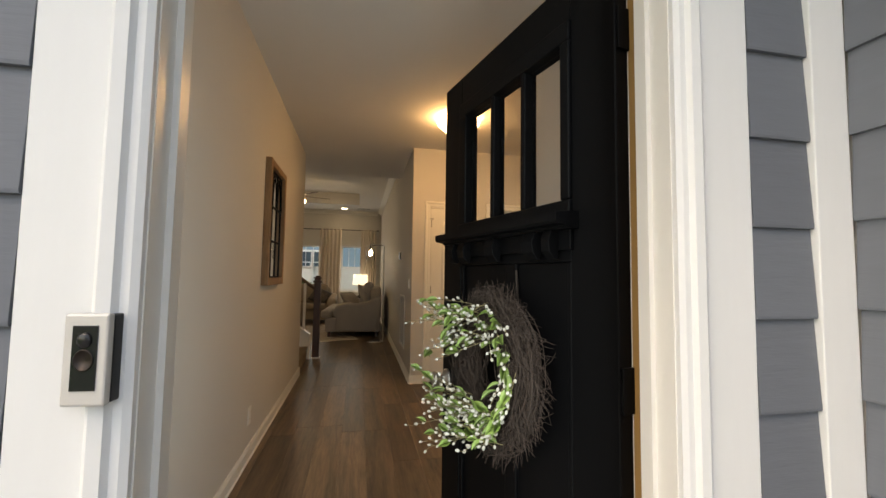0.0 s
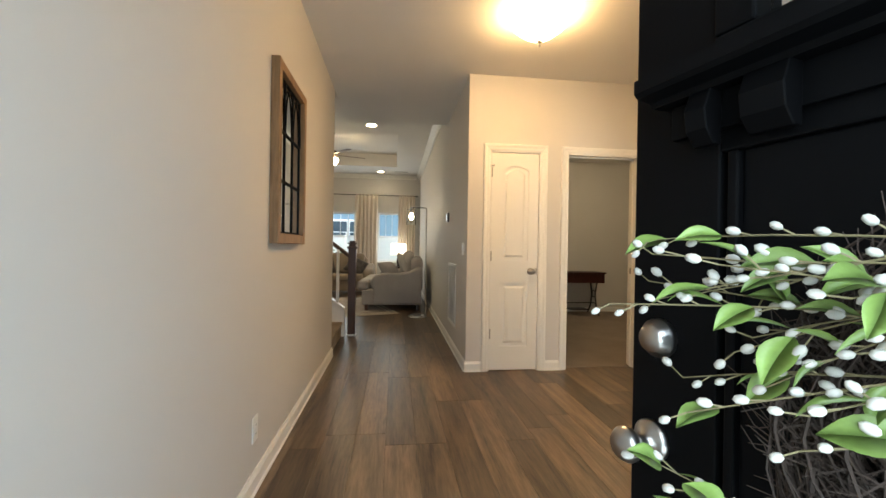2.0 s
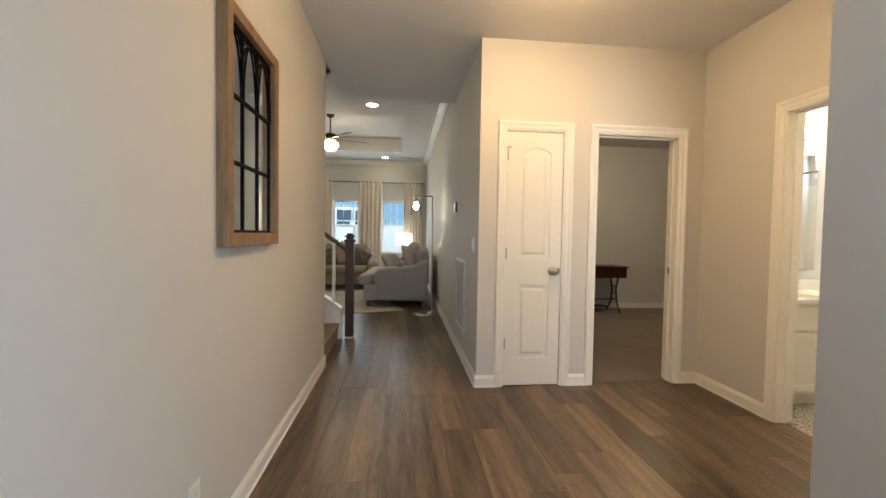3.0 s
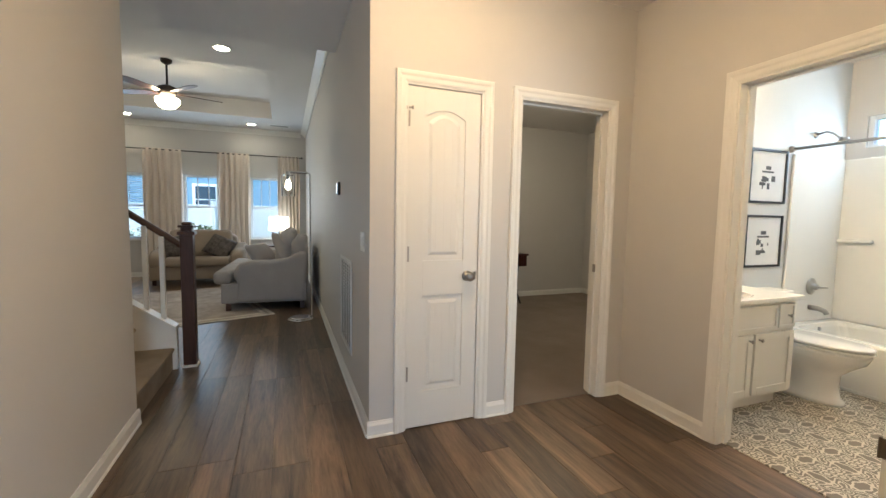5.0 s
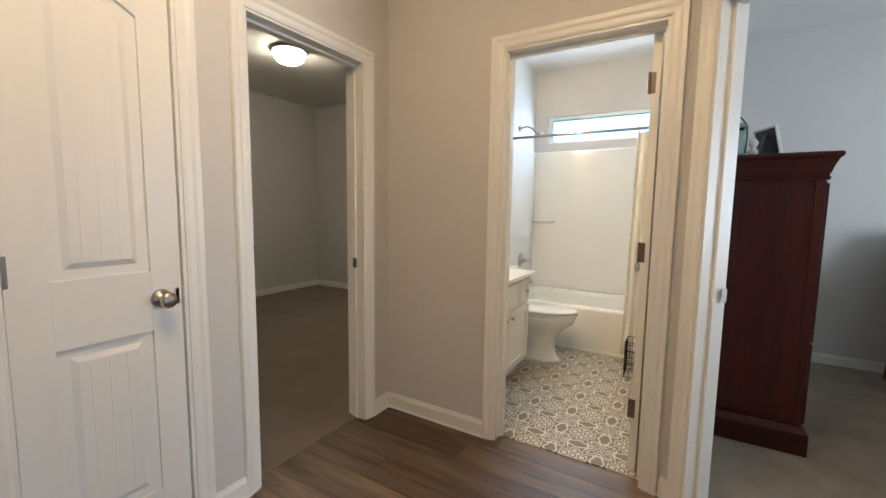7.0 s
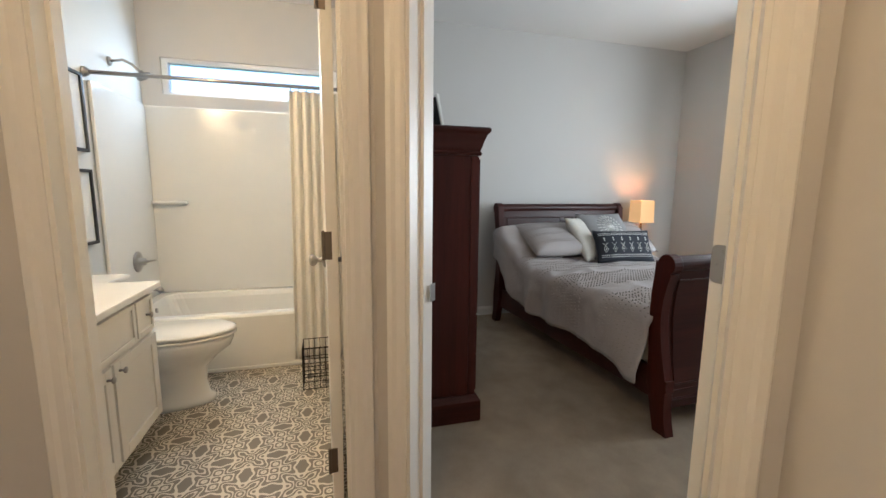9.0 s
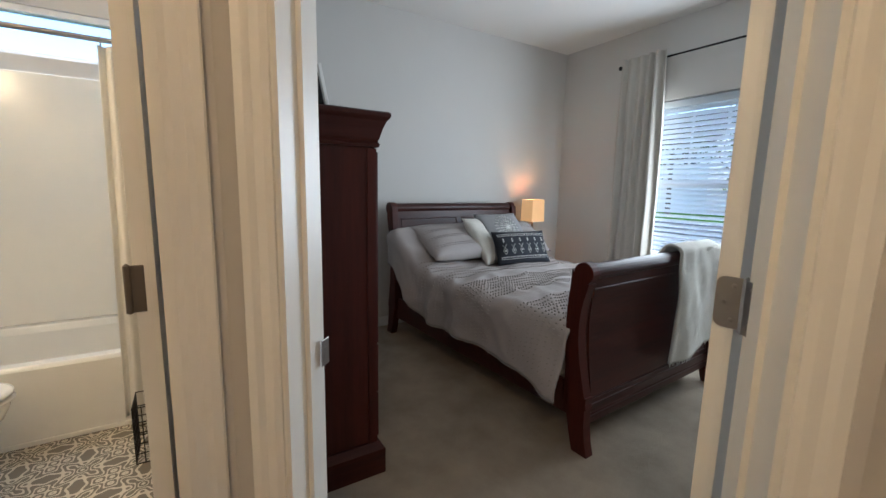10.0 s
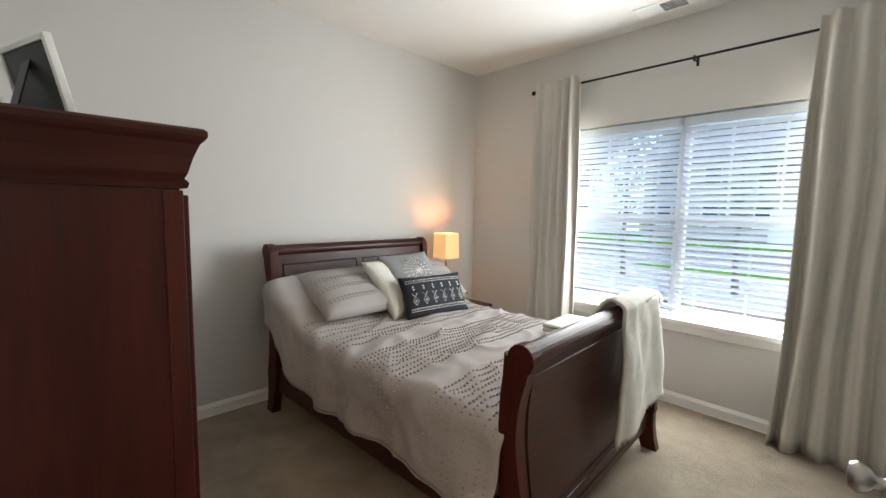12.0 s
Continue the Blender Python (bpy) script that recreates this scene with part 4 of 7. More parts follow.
part("lens", bm, M_BELLDARK, bell, "camera lens", smooth=True)
bm = bmesh.new()
lathe(bm, [(0.0165, -0.026), (0.0165, -0.0275), (0.0145, -0.028), (0.0145, -0.0272), (0, -0.0275)], 24, axis="y")
part("button", bm, M_BRONZE, bell, "round push button", smooth=True)

# ---- foyer things ----
# arched window mirror
mir = thing("window_pane_mirror", Matrix.Translation((-0.075, 4.012, 1.623)), "tall oak frame mirror with black gothic arch bars", "mirror")
hw, hh2 = 0.314, 0.477
for ya in (-hw, hw - 0.05):
    part("side_rail", boxes((0.0, 0.045, ya, ya + 0.05, -hh2, hh2), bev=0.003), M_OAK, mir, "warm oak side rail")
part("bottom_rail", boxes((0.0, 0.043, -hw + 0.05, hw - 0.05, -hh2, -hh2 + 0.055), bev=0.003), M_OAK, mir, "warm oak bottom rail")
part("top_rail", boxes((0.0, 0.043, -hw + 0.05, hw - 0.05, hh2 - 0.05, hh2), bev=0.003), M_OAK, mir, "warm oak top rail")
part("mirror_glass", boxes((0.002, 0.010, -hw + 0.05, hw - 0.05, -hh2 + 0.055, hh2 - 0.05)), M_MIRROR, mir, "clear mirror glass")
iw, ib, it = hw - 0.05, -hh2 + 0.055, hh2 - 0.05
bm = bmesh.new()
for s in ((-iw, -iw + 0.012, ib, it), (iw - 0.012, iw, ib, it), (-iw, iw, ib, ib + 0.012), (-iw, iw, it - 0.012, it)):
    box(bm, 0.0105, 0.016, s[0], s[1], s[2], s[3])
part("inner_bead", bm, M_BLACK, mir, "black inner bead")
third = 2 * iw / 3
for yb in (-iw + third, -iw + 2 * third):
    part("upright_bar", boxes((0.0112, 0.0165, yb - 0.008, yb + 0.008, ib, it), bev=0.002), M_BLACK, mir, "black metal bar")
for zb in (ib + (it - ib) * 0.34, ib + (it - ib) * 0.66):
    part("cross_bar", boxes((0.0116, 0.0172, -iw, iw, zb - 0.008, zb + 0.008), bev=0.002), M_BLACK, mir, "black metal bar")
z66 = ib + (it - ib) * 0.66
for k in range(3):
    c = -iw + third * (k + 0.5)
    for sg in (-1, 1):
        bm = bmesh.new()
        pts = [(0.0155, c + sg * third * 0.5 * (1 - (i / 10) ** 1.8), z66 + (it - z66) * 0.92 * math.sin(math.pi / 2 * i / 10)) for i in range(11)]
        tube(bm, pts, 0.0045, 6)
        part("arch_bar", bm, M_BLACK, mir, "curved black metal bar")

def wall_plate(name, m, kind, label):
    """A white cover plate with its sockets or rockers; it faces +x of m."""
    t = thing(name, m, label, kind)
    w = 0.058 if kind == "light switch" else 0.035
    part("cover_plate", boxes((0, 0.006, -w, w, -0.058, 0.058), bev=0.002), M_PLATE, t)
    if kind == "outlet":
        for z in (-0.021, 0.021):
            part("socket", boxes((0.006, 0.008, -0.016, 0.016, z - 0.013, z + 0.013), bev=0.001), M_PLATE, t)
            for y in (-0.006, 0.006):
                part("slot", boxes((0.008, 0.0084, y - 0.001, y + 0.001, z - 0.004, z + 0.004)), M_DARK, t)
    else:
        for y in (-0.024, 0.024):
            part("rocker", boxes((0.006, 0.010, y - 0.016, y + 0.016, -0.033, 0.033), bev=0.001), M_PLATE, t)
    return t


wall_plate("wall_outlet", Matrix.Translation((-0.075, 3.52, 0.285)), "outlet", "white duplex outlet low on the foyer wall")
wall_plate("light_switch", Matrix.Translation((1.22, 5.46, 1.13)) @ Matrix.Rotation(math.pi, 4, "Z"), "light switch", "white double rocker light switch")
th = thing("thermostat", Matrix.Translation((1.22, 6.58, 1.515)) @ Matrix.Rotation(math.pi, 4, "Z"), "small square wall thermostat with silver rim and dark screen", "thermostat")
part("housing", boxes((0, 0.024, -0.045, 0.045, -0.055, 0.055), bev=0.005), M_BRONZE, th)
part("screen", boxes((0.0242, 0.0258, -0.032, 0.032, -0.042, 0.042), bev=0.0006), M_BELLDARK, th, "dark screen")
vg = thing("return_air_grille", Matrix.Translation((1.22, 6.19, 0.615)) @ Matrix.Rotation(math.pi, 4, "Z"), "tall white louvred return air grille on the hall wall", "air grille")
gw, gh = 0.285, 0.345
bm = boxes((0, 0.010, -gw, -gw + 0.028, -gh, gh), (0, 0.010, gw - 0.028, gw, -gh, gh), (0, 0.010, -gw + 0.028, gw - 0.028, -gh, -gh + 0.028), (0, 0.010, -gw + 0.028, gw - 0.028, gh - 0.028, gh), bev=0.002)
part("grille_rim", bm, M_PLATE, vg)
part("backing", boxes((0.0, 0.001, -gw + 0.028, gw - 0.028, -gh + 0.028, gh - 0.028)), M_DUCT, vg, "grey duct behind the louvres")
bm = bmesh.new()
prism(bm, [(0.001, -0.008), (0.002, -0.008), (0.010, 0.007), (0.009, 0.008)], "y", -gw + 0.029, gw - 0.029)
sl = bpy.data.meshes.new("louvre")
bm.to_mesh(sl)
bm.free()
sl.materials.append(M_PLATE)
for i in range(24):
    share("louvre", sl, vg, Matrix.Translation((0, 0, -gh + 0.042 + i * 0.0265)))
for i in range(5):
    yr = -gw + 0.028 + (2 * gw - 0.056) * (i + 0.5) / 5
    part("rib", boxes((0.009, 0.0125, yr - 0.011, yr + 0.011, -gh + 0.028, gh - 0.028), bev=0.001), M_PLATE, vg, "upright white rib")


def bowl_light(name, at, r, drop, gmat, label):
    """Flush ceiling light: metal pan, glass bowl, finial."""
    t = thing(name, Matrix.Translation(at), label, "ceiling light")
    bm = bmesh.new()
    lathe(bm, [(0.0, 0.0), (r * 0.62, 0.0), (r * 0.64, -0.02), (r * 0.55, -0.035), (0, -0.035)], 32)
    part("pan", bm, M_NICKEL, t, "satin nickel ceiling pan", smooth=True)
    bm = bmesh.new()
    prof = [(r * 0.985, -0.040), (r, -0.046)]
    for i in range(1, 9):
        a = i / 8
        prof.append((r * (1 - a) ** 0.62 * (1 - 0.12 * a) + 0.01, -0.046 - (drop - 0.05) * a ** 0.85))
    lathe(bm, prof + [(0.004, -drop)], 40)
    part("glass_bowl", bm, gmat, t, "lit alabaster glass bowl", smooth=True)
    bm = bmesh.new()
    lathe(bm, [(0, -drop + 0.004), (0.018, -drop), (0.020, -drop - 0.010), (0.010, -drop - 0.016), (0.006, -drop - 0.022), (0.010, -drop - 0.030), (0.006, -drop - 0.040), (0, -drop - 0.043)], 16)
    part("finial", bm, M_NICKEL, t, "satin nickel finial", smooth=True)
    return t


bowl_light("foyer_ceiling_light", (1.512, 4.225, H), 0.205, 0.19, M_FOYERGLASS, "lit alabaster bowl ceiling light in the foyer")
room_light = thing("room_ceiling_light", Matrix.Translation((3.84, 7.05, H)), "lit glass bowl ceiling light with a nickel rim", "ceiling light")
bm = bmesh.new()
lathe(bm, [(0.0, 0.0), (0.178, 0.0), (0.182, -0.012), (0.176, -0.026), (0.158, -0.034), (0.140, -0.030), (0, -0.030)], 40)
part("rim", bm, M_NICKEL, room_light, "satin nickel ceiling rim", smooth=True)
bm = bmesh.new()
lathe(bm, [(0.148, -0.033), (0.150, -0.045), (0.143, -0.070), (0.124, -0.098), (0.092, -0.122), (0.050, -0.136), (0.0, -0.140)], 40)
part("glass_bowl", bm, M_ROOMGLASS, room_light, "lit frosted glass bowl", smooth=True)
bm = bmesh.new()
lathe(bm, [(0, -0.136), (0.012, -0.139), (0.013, -0.146), (0.006, -0.152), (0.008, -0.160), (0, -0.165)], 14)
part("finial", bm, M_NICKEL, room_light, "small nickel finial", smooth=True)

# ---- stair ----
N_STEPS = 9
for i in range(N_STEPS):
    x1 = -0.075 - 0.255 * i
    st = tagged(part("stair_step", boxes((x1 - 0.30, x1 - 0.02, 5.862, 6.80, 0.185 * i if i == 0 else 0.185 * i - 0.02, 0.185 * (i + 1) - 0.03)), M_CARPET), "carpeted stair step", kind="structure")
    bm = boxes((x1 - 0.30, x1, 5.862, 6.80, 0.185 * (i + 1) - 0.032, 0.185 * (i + 1)), bev=0.014)
    part("tread", bm, M_CARPET, st, "beige carpeted tread")
bm = bmesh.new()
sl_ = 0.185 / 0.255
xe, xs = -2.3, -0.06
prism(bm, [(xs, 0), (xs, 0.335), (xe, 0.335 + (xs - xe) * sl_), (xe, 0)], "y", 6.80, 6.86)
structure("stair_skirt", bm, M_TRIM, "white stair skirt and closed stringer")
bm = bmesh.new()
prism(bm, [(xs, 0.335), (xs, 0.36), (xe, 0.36 + (xs - xe) * sl_), (xe, 0.335 + (xs - xe) * sl_)], "y", 6.77, 6.89)
structure("stair_cap", bm, M_TRIM, "white stringer cap below the balusters")
rail = thing("stair_railing", None, "dark stained handrail and newel with white balusters", "railing")
nx, ny = 0.025, 6.86
bm = bmesh.new()
box(bm, nx - 0.047, nx + 0.047, ny - 0.047, ny + 0.047, 0, 1.14, bev=0.004)
part("newel_post", bm, M_WALNUT, rail, "square dark stained newel post")
bm = bmesh.new()
box(bm, nx - 0.062, nx + 0.062, ny - 0.062, ny + 0.062, 1.105, 1.135, bev=0.006)
box(bm, nx - 0.040, nx + 0.040, ny - 0.040, ny + 0.040, 1.135, 1.165, bev=0.004)
box(bm, nx - 0.056, nx + 0.056, ny - 0.056, ny + 0.056, 1.165, 1.185, bev=0.005)
box(bm, nx - 0.036, nx + 0.036, ny - 0.036, ny + 0.036, 1.185, 1.21, bev=0.012)
part("newel_cap", bm, M_WALNUT, rail, "stepped dark newel cap")
bm = boxes((nx - 0.058, nx + 0.058, ny - 0.058, ny + 0.058, 0, 0.022), bev=0.006)
part("newel_base", bm, M_TRIM, rail, "white moulding round the newel foot")
bm = bmesh.new()
ring = [(-0.030, -0.025), (0.030, -0.025), (0.033, 0.0), (0.026, 0.022), (0.012, 0.032), (-0.012, 0.032), (-0.026, 0.022), (-0.033, 0.0)]
r0z, r1z = 1.02, 1.02 + (nx - 0.047 + 1.55) * sl_
ring_loft(bm, [[(nx - 0.047, ny + a, r0z + b) for a, b in ring], [(-1.55, ny + a, r1z + b) for a, b in ring]])
soft(part("handrail", bm, M_WALNUT, rail, "dark stained handrail"), 0.004)
bx = -0.15
while bx > -1.5:
    zb = 0.355 + (xs - bx) * sl_
    zt = r0z - 0.02 + (nx - 0.047 - bx) * sl_
    part("baluster", boxes((bx - 0.017, bx + 0.017, ny - 0.047, ny - 0.013, zb, zt), bev=0.003), M_TRIM, rail, "square white baluster")
    bx -= 0.115

# ---- windows, blinds and curtains ----
def slat_mesh(ln, w=0.048, t=0.0025, tilt=12):
    bm = bmesh.new()
    prism(bm, [(-w / 2, -0.001), (0, 0.001), (w / 2, -0.001), (w / 2, t - 0.001), (0, t + 0.001), (-w / 2, t - 0.001)], "x", 0, ln)
    bmesh.ops.rotate(bm, verts=bm.verts, cent=(0, 0, 0), matrix=Matrix.Rotation(radians(tilt), 3, "X"))
    bmesh.ops.recalc_face_normals(bm, faces=bm.faces[:])
    me = bpy.data.meshes.new("slat")
    bm.to_mesh(me)
    bm.free()
    me.materials.append(M_BLIND)
    return me


def sash_window(name, m, w, h, depth, label, units=1, grid_top=True):
    """White vinyl window: x across, y through the wall toward the room, z up from the sill."""
    t = tagged(new(name), label, kind="structure")
    t.matrix_basis = m
    bm = bmesh.new()
    f = 0.045
    box(bm, 0, f, 0.01, 0.07, 0, h)
    box(bm, w - f, w, 0.01, 0.07, 0, h)
    box(bm, f, w - f, 0.01, 0.07, 0, f)
    box(bm, f, w - f, 0.01, 0.07, h - f, h)
    part("window_frame", bm, M_VINYLWIN, t)
    uw = (w - 2 * f) / units
    for k in range(units):
        x0 = f + uw * k
        if k:
            part("mullion", boxes((x0 - 0.035, x0 + 0.035, 0.008, 0.072, f, h - f), bev=0.003), M_VINYLWIN, t)
        part("meeting_rail", boxes((x0 + (0.035 if k else 0), x0 + uw - (0.035 if k < units - 1 else 0), 0.02, 0.06, h * 0.5 - 0.02, h * 0.5 + 0.02), bev=0.003), M_VINYLWIN, t)
        if grid_top:
            for g in (1, 2):
                gx = x0 + uw * g / 3
                part("grid_bar", boxes((gx - 0.008, gx + 0.008, 0.032, 0.048, h * 0.5 + 0.02, h - f)), M_VINYLWIN, t)
        p = part("pane", boxes((x0, x0 + uw, 0.038, 0.042, f, h - f)), M_GLASS, t)
        p.visible_shadow = False
    return t


def blind(name, m, w, h, label, tilt=12, drop=1.0):
    """Slatted blind hanging inside a window opening; y toward the room."""
    t = thing(name, m, label, "blind", "window blinds")
    part("head_rail", boxes((0.005, w - 0.005, -0.03, 0.03, h - 0.06, h - 0.002), bev=0.004), M_BLIND, t)
    me = slat_mesh(w - 0.016, tilt=tilt)
    n = int((h * drop - 0.1) / 0.0435)
    for i in range(n):
        share("slat", me, t, Matrix.Translation((0.008, 0, h - 0.085 - i * 0.0435)))
    zb = h - 0.085 - n * 0.0435
    part("bottom_rail", boxes((0.006, w - 0.006, -0.025, 0.025, zb - 0.012, zb + 0.006), bev=0.003), M_BLIND, t)
    for cx in (0.14, w / 2, w - 0.14):
        bm = bmesh.new()
        for yy in (-0.026, 0.026):
            tube(bm, [(cx, yy, zb), (cx, yy, h - 0.06)], 0.0012, 4)
        part("ladder_cord", bm, M_BLIND, t)
    return t


def curtain(name, m, w0, w1, h, folds, amp, label, material, group="curtains", seed=0):
    """A hanging panel, w0 wide at the rod and w1 at the hem; x across, y toward the room."""
    r = random.Random(seed)
    ph = [r.uniform(0, 6.28) for _ in range(4)]
    t = thing(name, m, label, "curtain", group)
    bm = bmesh.new()

    def f(u, v):
        wd = w1 + (w0 - w1) * v ** 0.8
        x = (u - 0.5) * wd + (w1 - w0) * 0.0
        a = amp * (0.75 + 0.35 * math.sin(ph[0] + 5 * u))
        s = math.sin(2 * math.pi * folds * u + ph[1] + 0.5 * math.sin(2.2 * v + ph[2]))
        y = a * s * (0.8 + 0.35 * (1 - v)) + 0.012 * math.sin(2 * math.pi * folds * 2.1 * u + ph[3]) * (1 - v)
        return Vector((x + 0.008 * math.sin(7 * v + 9 * u), y, h * v))
    grid(bm, folds * 14, 26, f)
    solid(part("panel", bm, material, t, smooth=True), 0.004)
    return t


sash_window("window_1", Matrix.Translation((WX0, -0.04, WZ0 + 0.02)), WX1 - WX0, WZ1 - WZ0 - 0.02, 0.16, "white vinyl twin sash bedroom window", 2)
structure("window_sill", boxes((WX0 - 0.03, WX1 + 0.03, 0.0, 0.17, WZ0 - 0.012, WZ0 + 0.02), (WX0 - 0.01, WX1 + 0.01, 0.12, 0.135, WZ0 - 0.075, WZ0 - 0.012), bev=0.004), M_TRIM, "white window sill and apron")
hwid = (WX1 - WX0) / 2
blind("window_blind", Matrix.Translation((WX0 + 0.01, 0.075, WZ0 + 0.03)), hwid - 0.015, WZ1 - WZ0 - 0.04, "white slatted blind, half open", 36)
blind("window_blind", Matrix.Translation((WX0 + hwid + 0.005, 0.075, WZ0 + 0.03)), hwid - 0.015, WZ1 - WZ0 - 0.04, "white slatted blind, half open", 36)
rodz = 2.417
rod = thing("curtain_rod", Matrix.Translation((0, 0.205, rodz)), "thin black curtain rod with ball ends", "curtain rod")
bm = bmesh.new()
tube(bm, [(2.28, 0, 0), (4.83, 0, 0)], 0.008, 10)
part("rod", bm, M_RODBLACK, rod)
for ex in (2.27, 4.85):
    bm = bmesh.new()
    lathe(bm, [(0, -0.020), (0.014, -0.014), (0.020, 0), (0.014, 0.014), (0, 0.020)], 14, at=(ex, 0, 0), axis="x")
    part("finial", bm, M_RODBLACK, rod, smooth=True)
for ex in (2.4, 3.60, 4.70):
    bm = boxes((ex - 0.008, ex + 0.008, -0.083, -0.07, -0.035, 0.02), bev=0.002)
    tube(bm, [(ex, -0.075, -0.015), (ex, 0, -0.012)], 0.005, 6)
    box(bm, ex - 0.006, ex + 0.006, -0.01, 0.012, -0.022, 0.014, bev=0.002)
    part("bracket", bm, M_RODBLACK, rod)
curtain("curtain", Matrix.Translation((4.585, 0.250, 0.03)), 0.41, 0.46, rodz + 0.02, 5, 0.045, "cream linen curtain panel gathered beside the window", M_CURTAIN, seed=3)
curtain("curtain", Matrix.Translation((2.60, 0.285, 0.012)), 0.76, 0.86, rodz + 0.04, 7, 0.072, "cream linen curtain panel gathered near the bedroom door", M_CURTAIN, seed=8)
window_light("bedroom_daylight", ((WX0 + WX1) / 2, 0.135, 1.35), ((WX0 + WX1) / 2, 3, 1.15), 1.7, 1.4, BED_WINDOW_W, (1.0, 0.96, 0.90))
cv = thing("ceiling_vent", Matrix.Translation((3.77, 0.36, H)), "white ceiling air register with dark slots", "air vent")
part("rim", boxes((-0.16, 0.16, -0.08, 0.08, -0.006, 0), bev=0.002), M_PLATE, cv)
for i in range(6):
    part("slot", boxes((-0.14, 0.0, -0.06 + i * 0.021, -0.048 + i * 0.021, -0.0075, -0.006)), M_DARK, cv)

# ---- bedroom things ----
BX0, BX1, BY0, BY1 = 3.43, 5.45, 0.87, 2.285
bed = thing("sleigh_bed", None, "dark cherry sleigh bed with curled head and foot boards", "bed")


def sleigh_curve(t, lean, belly):
    """How far the board stands out at a share t of its height: a belly below, a waist, a roll on top."""
    k = min(1.0, max(0.0, t / 0.85))
    return -lean * 0.3 * math.sin(math.pi * min(1, t * 1.15)) + lean * t ** 2.2 + belly * (1 - k * k * (3 - 2 * k))


def sleigh_side(h, lean, curl, thick, foot, belly):
    """The S-shaped side outline of a sleigh board, in (x, z); it leans toward +x and curls over at the top."""
    n = 22
    pts = []
    for i in range(n + 1):
        t = i / n
        z = foot + (h - foot) * t
        x = sleigh_curve(t, lean, belly)
        pts.append((x, z, thick * (1.25 - 0.55 * math.sin(math.pi * t * 0.9))))
    left = [(x - w / 2, z) for x, z, w in pts]
    right = [(x + w / 2, z) for x, z, w in pts]
    cx, cz = pts[-1][0] + curl * 0.15, h
    arc = [(cx + curl * math.cos(a), cz - curl * 0.25 + curl * math.sin(a)) for a in (math.pi - math.pi * 1.35 * k / 12 for k in range(13))]
    return left + arc + list(reversed(right[:-2]))


def foot_leg(bm, y0, y1, base, splay):
    """A bracket foot that sweeps outward."""
    rings = []
    for t in (0, 0.25, 0.5, 0.75, 1.0):
        z = 0.30 * (1 - t)
        off = base - splay * t ** 2
        wd = 0.061 - 0.030 * t + 0.012 * t ** 3
        rings.append([(off - wd, y0, z), (off + wd, y0, z), (off + wd, y1, z), (off - wd, y1, z)])
    ring_loft(bm, rings)


def sleigh_board(name, x, h, lean, sgn, body0, belly):
    """A whole head or foot board: two posts, a panelled field, a curled rail. sgn: the way it leans."""
    e = part(name, boxes((belly - 0.024, belly + 0.024, BY0 + 0.055, BY1 - 0.055, body0, body0 + 0.10), bev=0.004), M_CHERRYX, bed, m=Matrix.Translation((x, 0, 0)) @ Matrix.Diagonal((sgn, 1, 1, 1)))
    for ya, yb in ((BY0, BY0 + 0.055), (BY1 - 0.055, BY1)):
        bm = bmesh.new()
        prism(bm, sleigh_side(h, lean, 0.052, 0.104, 0.24, belly), "y", ya, yb)
        foot_leg(bm, ya, yb, belly, -0.045)
        soft(part("post", bm, M_CHERRY, e, "curved dark cherry post"), 0.006)
    # curved field between the posts
    bm = bmesh.new()
    n = 16
    prof = []
    for i in range(n + 1):
        t = i / n
        z = body0 + (h - body0) * t
        tt = max(0.0, (z - 0.24) / (h - 0.24))
        prof.append((sleigh_curve(tt, lean, belly), z))
    out = [(a - 0.018, b) for a, b in prof] + [(a + 0.018, b) for a, b in reversed(prof)]
    prism(bm, out, "y", BY0 + 0.055, BY1 - 0.055)
    part("curved_field", bm, M_CHERRYX, e, "bowed dark cherry panel")
    # top roll
    bm = bmesh.new()
    cx = lean + 0.006
    lathe(bm, [(0.0, BY0 + 0.05), (0.040, BY0 + 0.05), (0.040, BY1 - 0.05), (0.0, BY1 - 0.05)], 20, at=(cx, 0, h - 0.010), axis="y")
    part("top_roll", bm, M_CHERRYX, e, "rounded top rail", smooth=False)
    # raised mouldings of the panels on both faces
    bm = bmesh.new()
    ym = (BY0 + BY1) / 2

    def follow(z):
        tt = max(0.0, (z - 0.24) / (h - 0.24))
        return sleigh_curve(tt, lean, belly)
    zr = [body0 + 0.05, body0 + 0.13, h - 0.17, h - 0.10]
    for side in (-0.020, 0.020):
        for y0, y1 in ((BY0 + 0.10, BY1 - 0.10),) if h < 1 else ((BY0 + 0.10, ym - 0.03), (ym + 0.03, BY1 - 0.10)):
            zz0, zz1 = zr[1], zr[3]
            k = 8
            for yy in (y0, y1):
                tube(bm, [(follow(zz0 + (zz1 - zz0) * i / k) + side, yy, zz0 + (zz1 - zz0) * i / k) for i in range(k + 1)], 0.005, 6)
            for z in (zz0, zz1):
                tube(bm, [(follow(z) + side, y0, z), (follow(z) + side, y1, z)], 0.005, 6)
        tube(bm, [(follow(zr[0]) + side, BY0 + 0.055, zr[0]), (follow(zr[0]) + side, BY1 - 0.055, zr[0])], 0.010, 6)
    part("panel_moulding", bm, M_CHERRYX, e, "raised panel moulding")
    return e


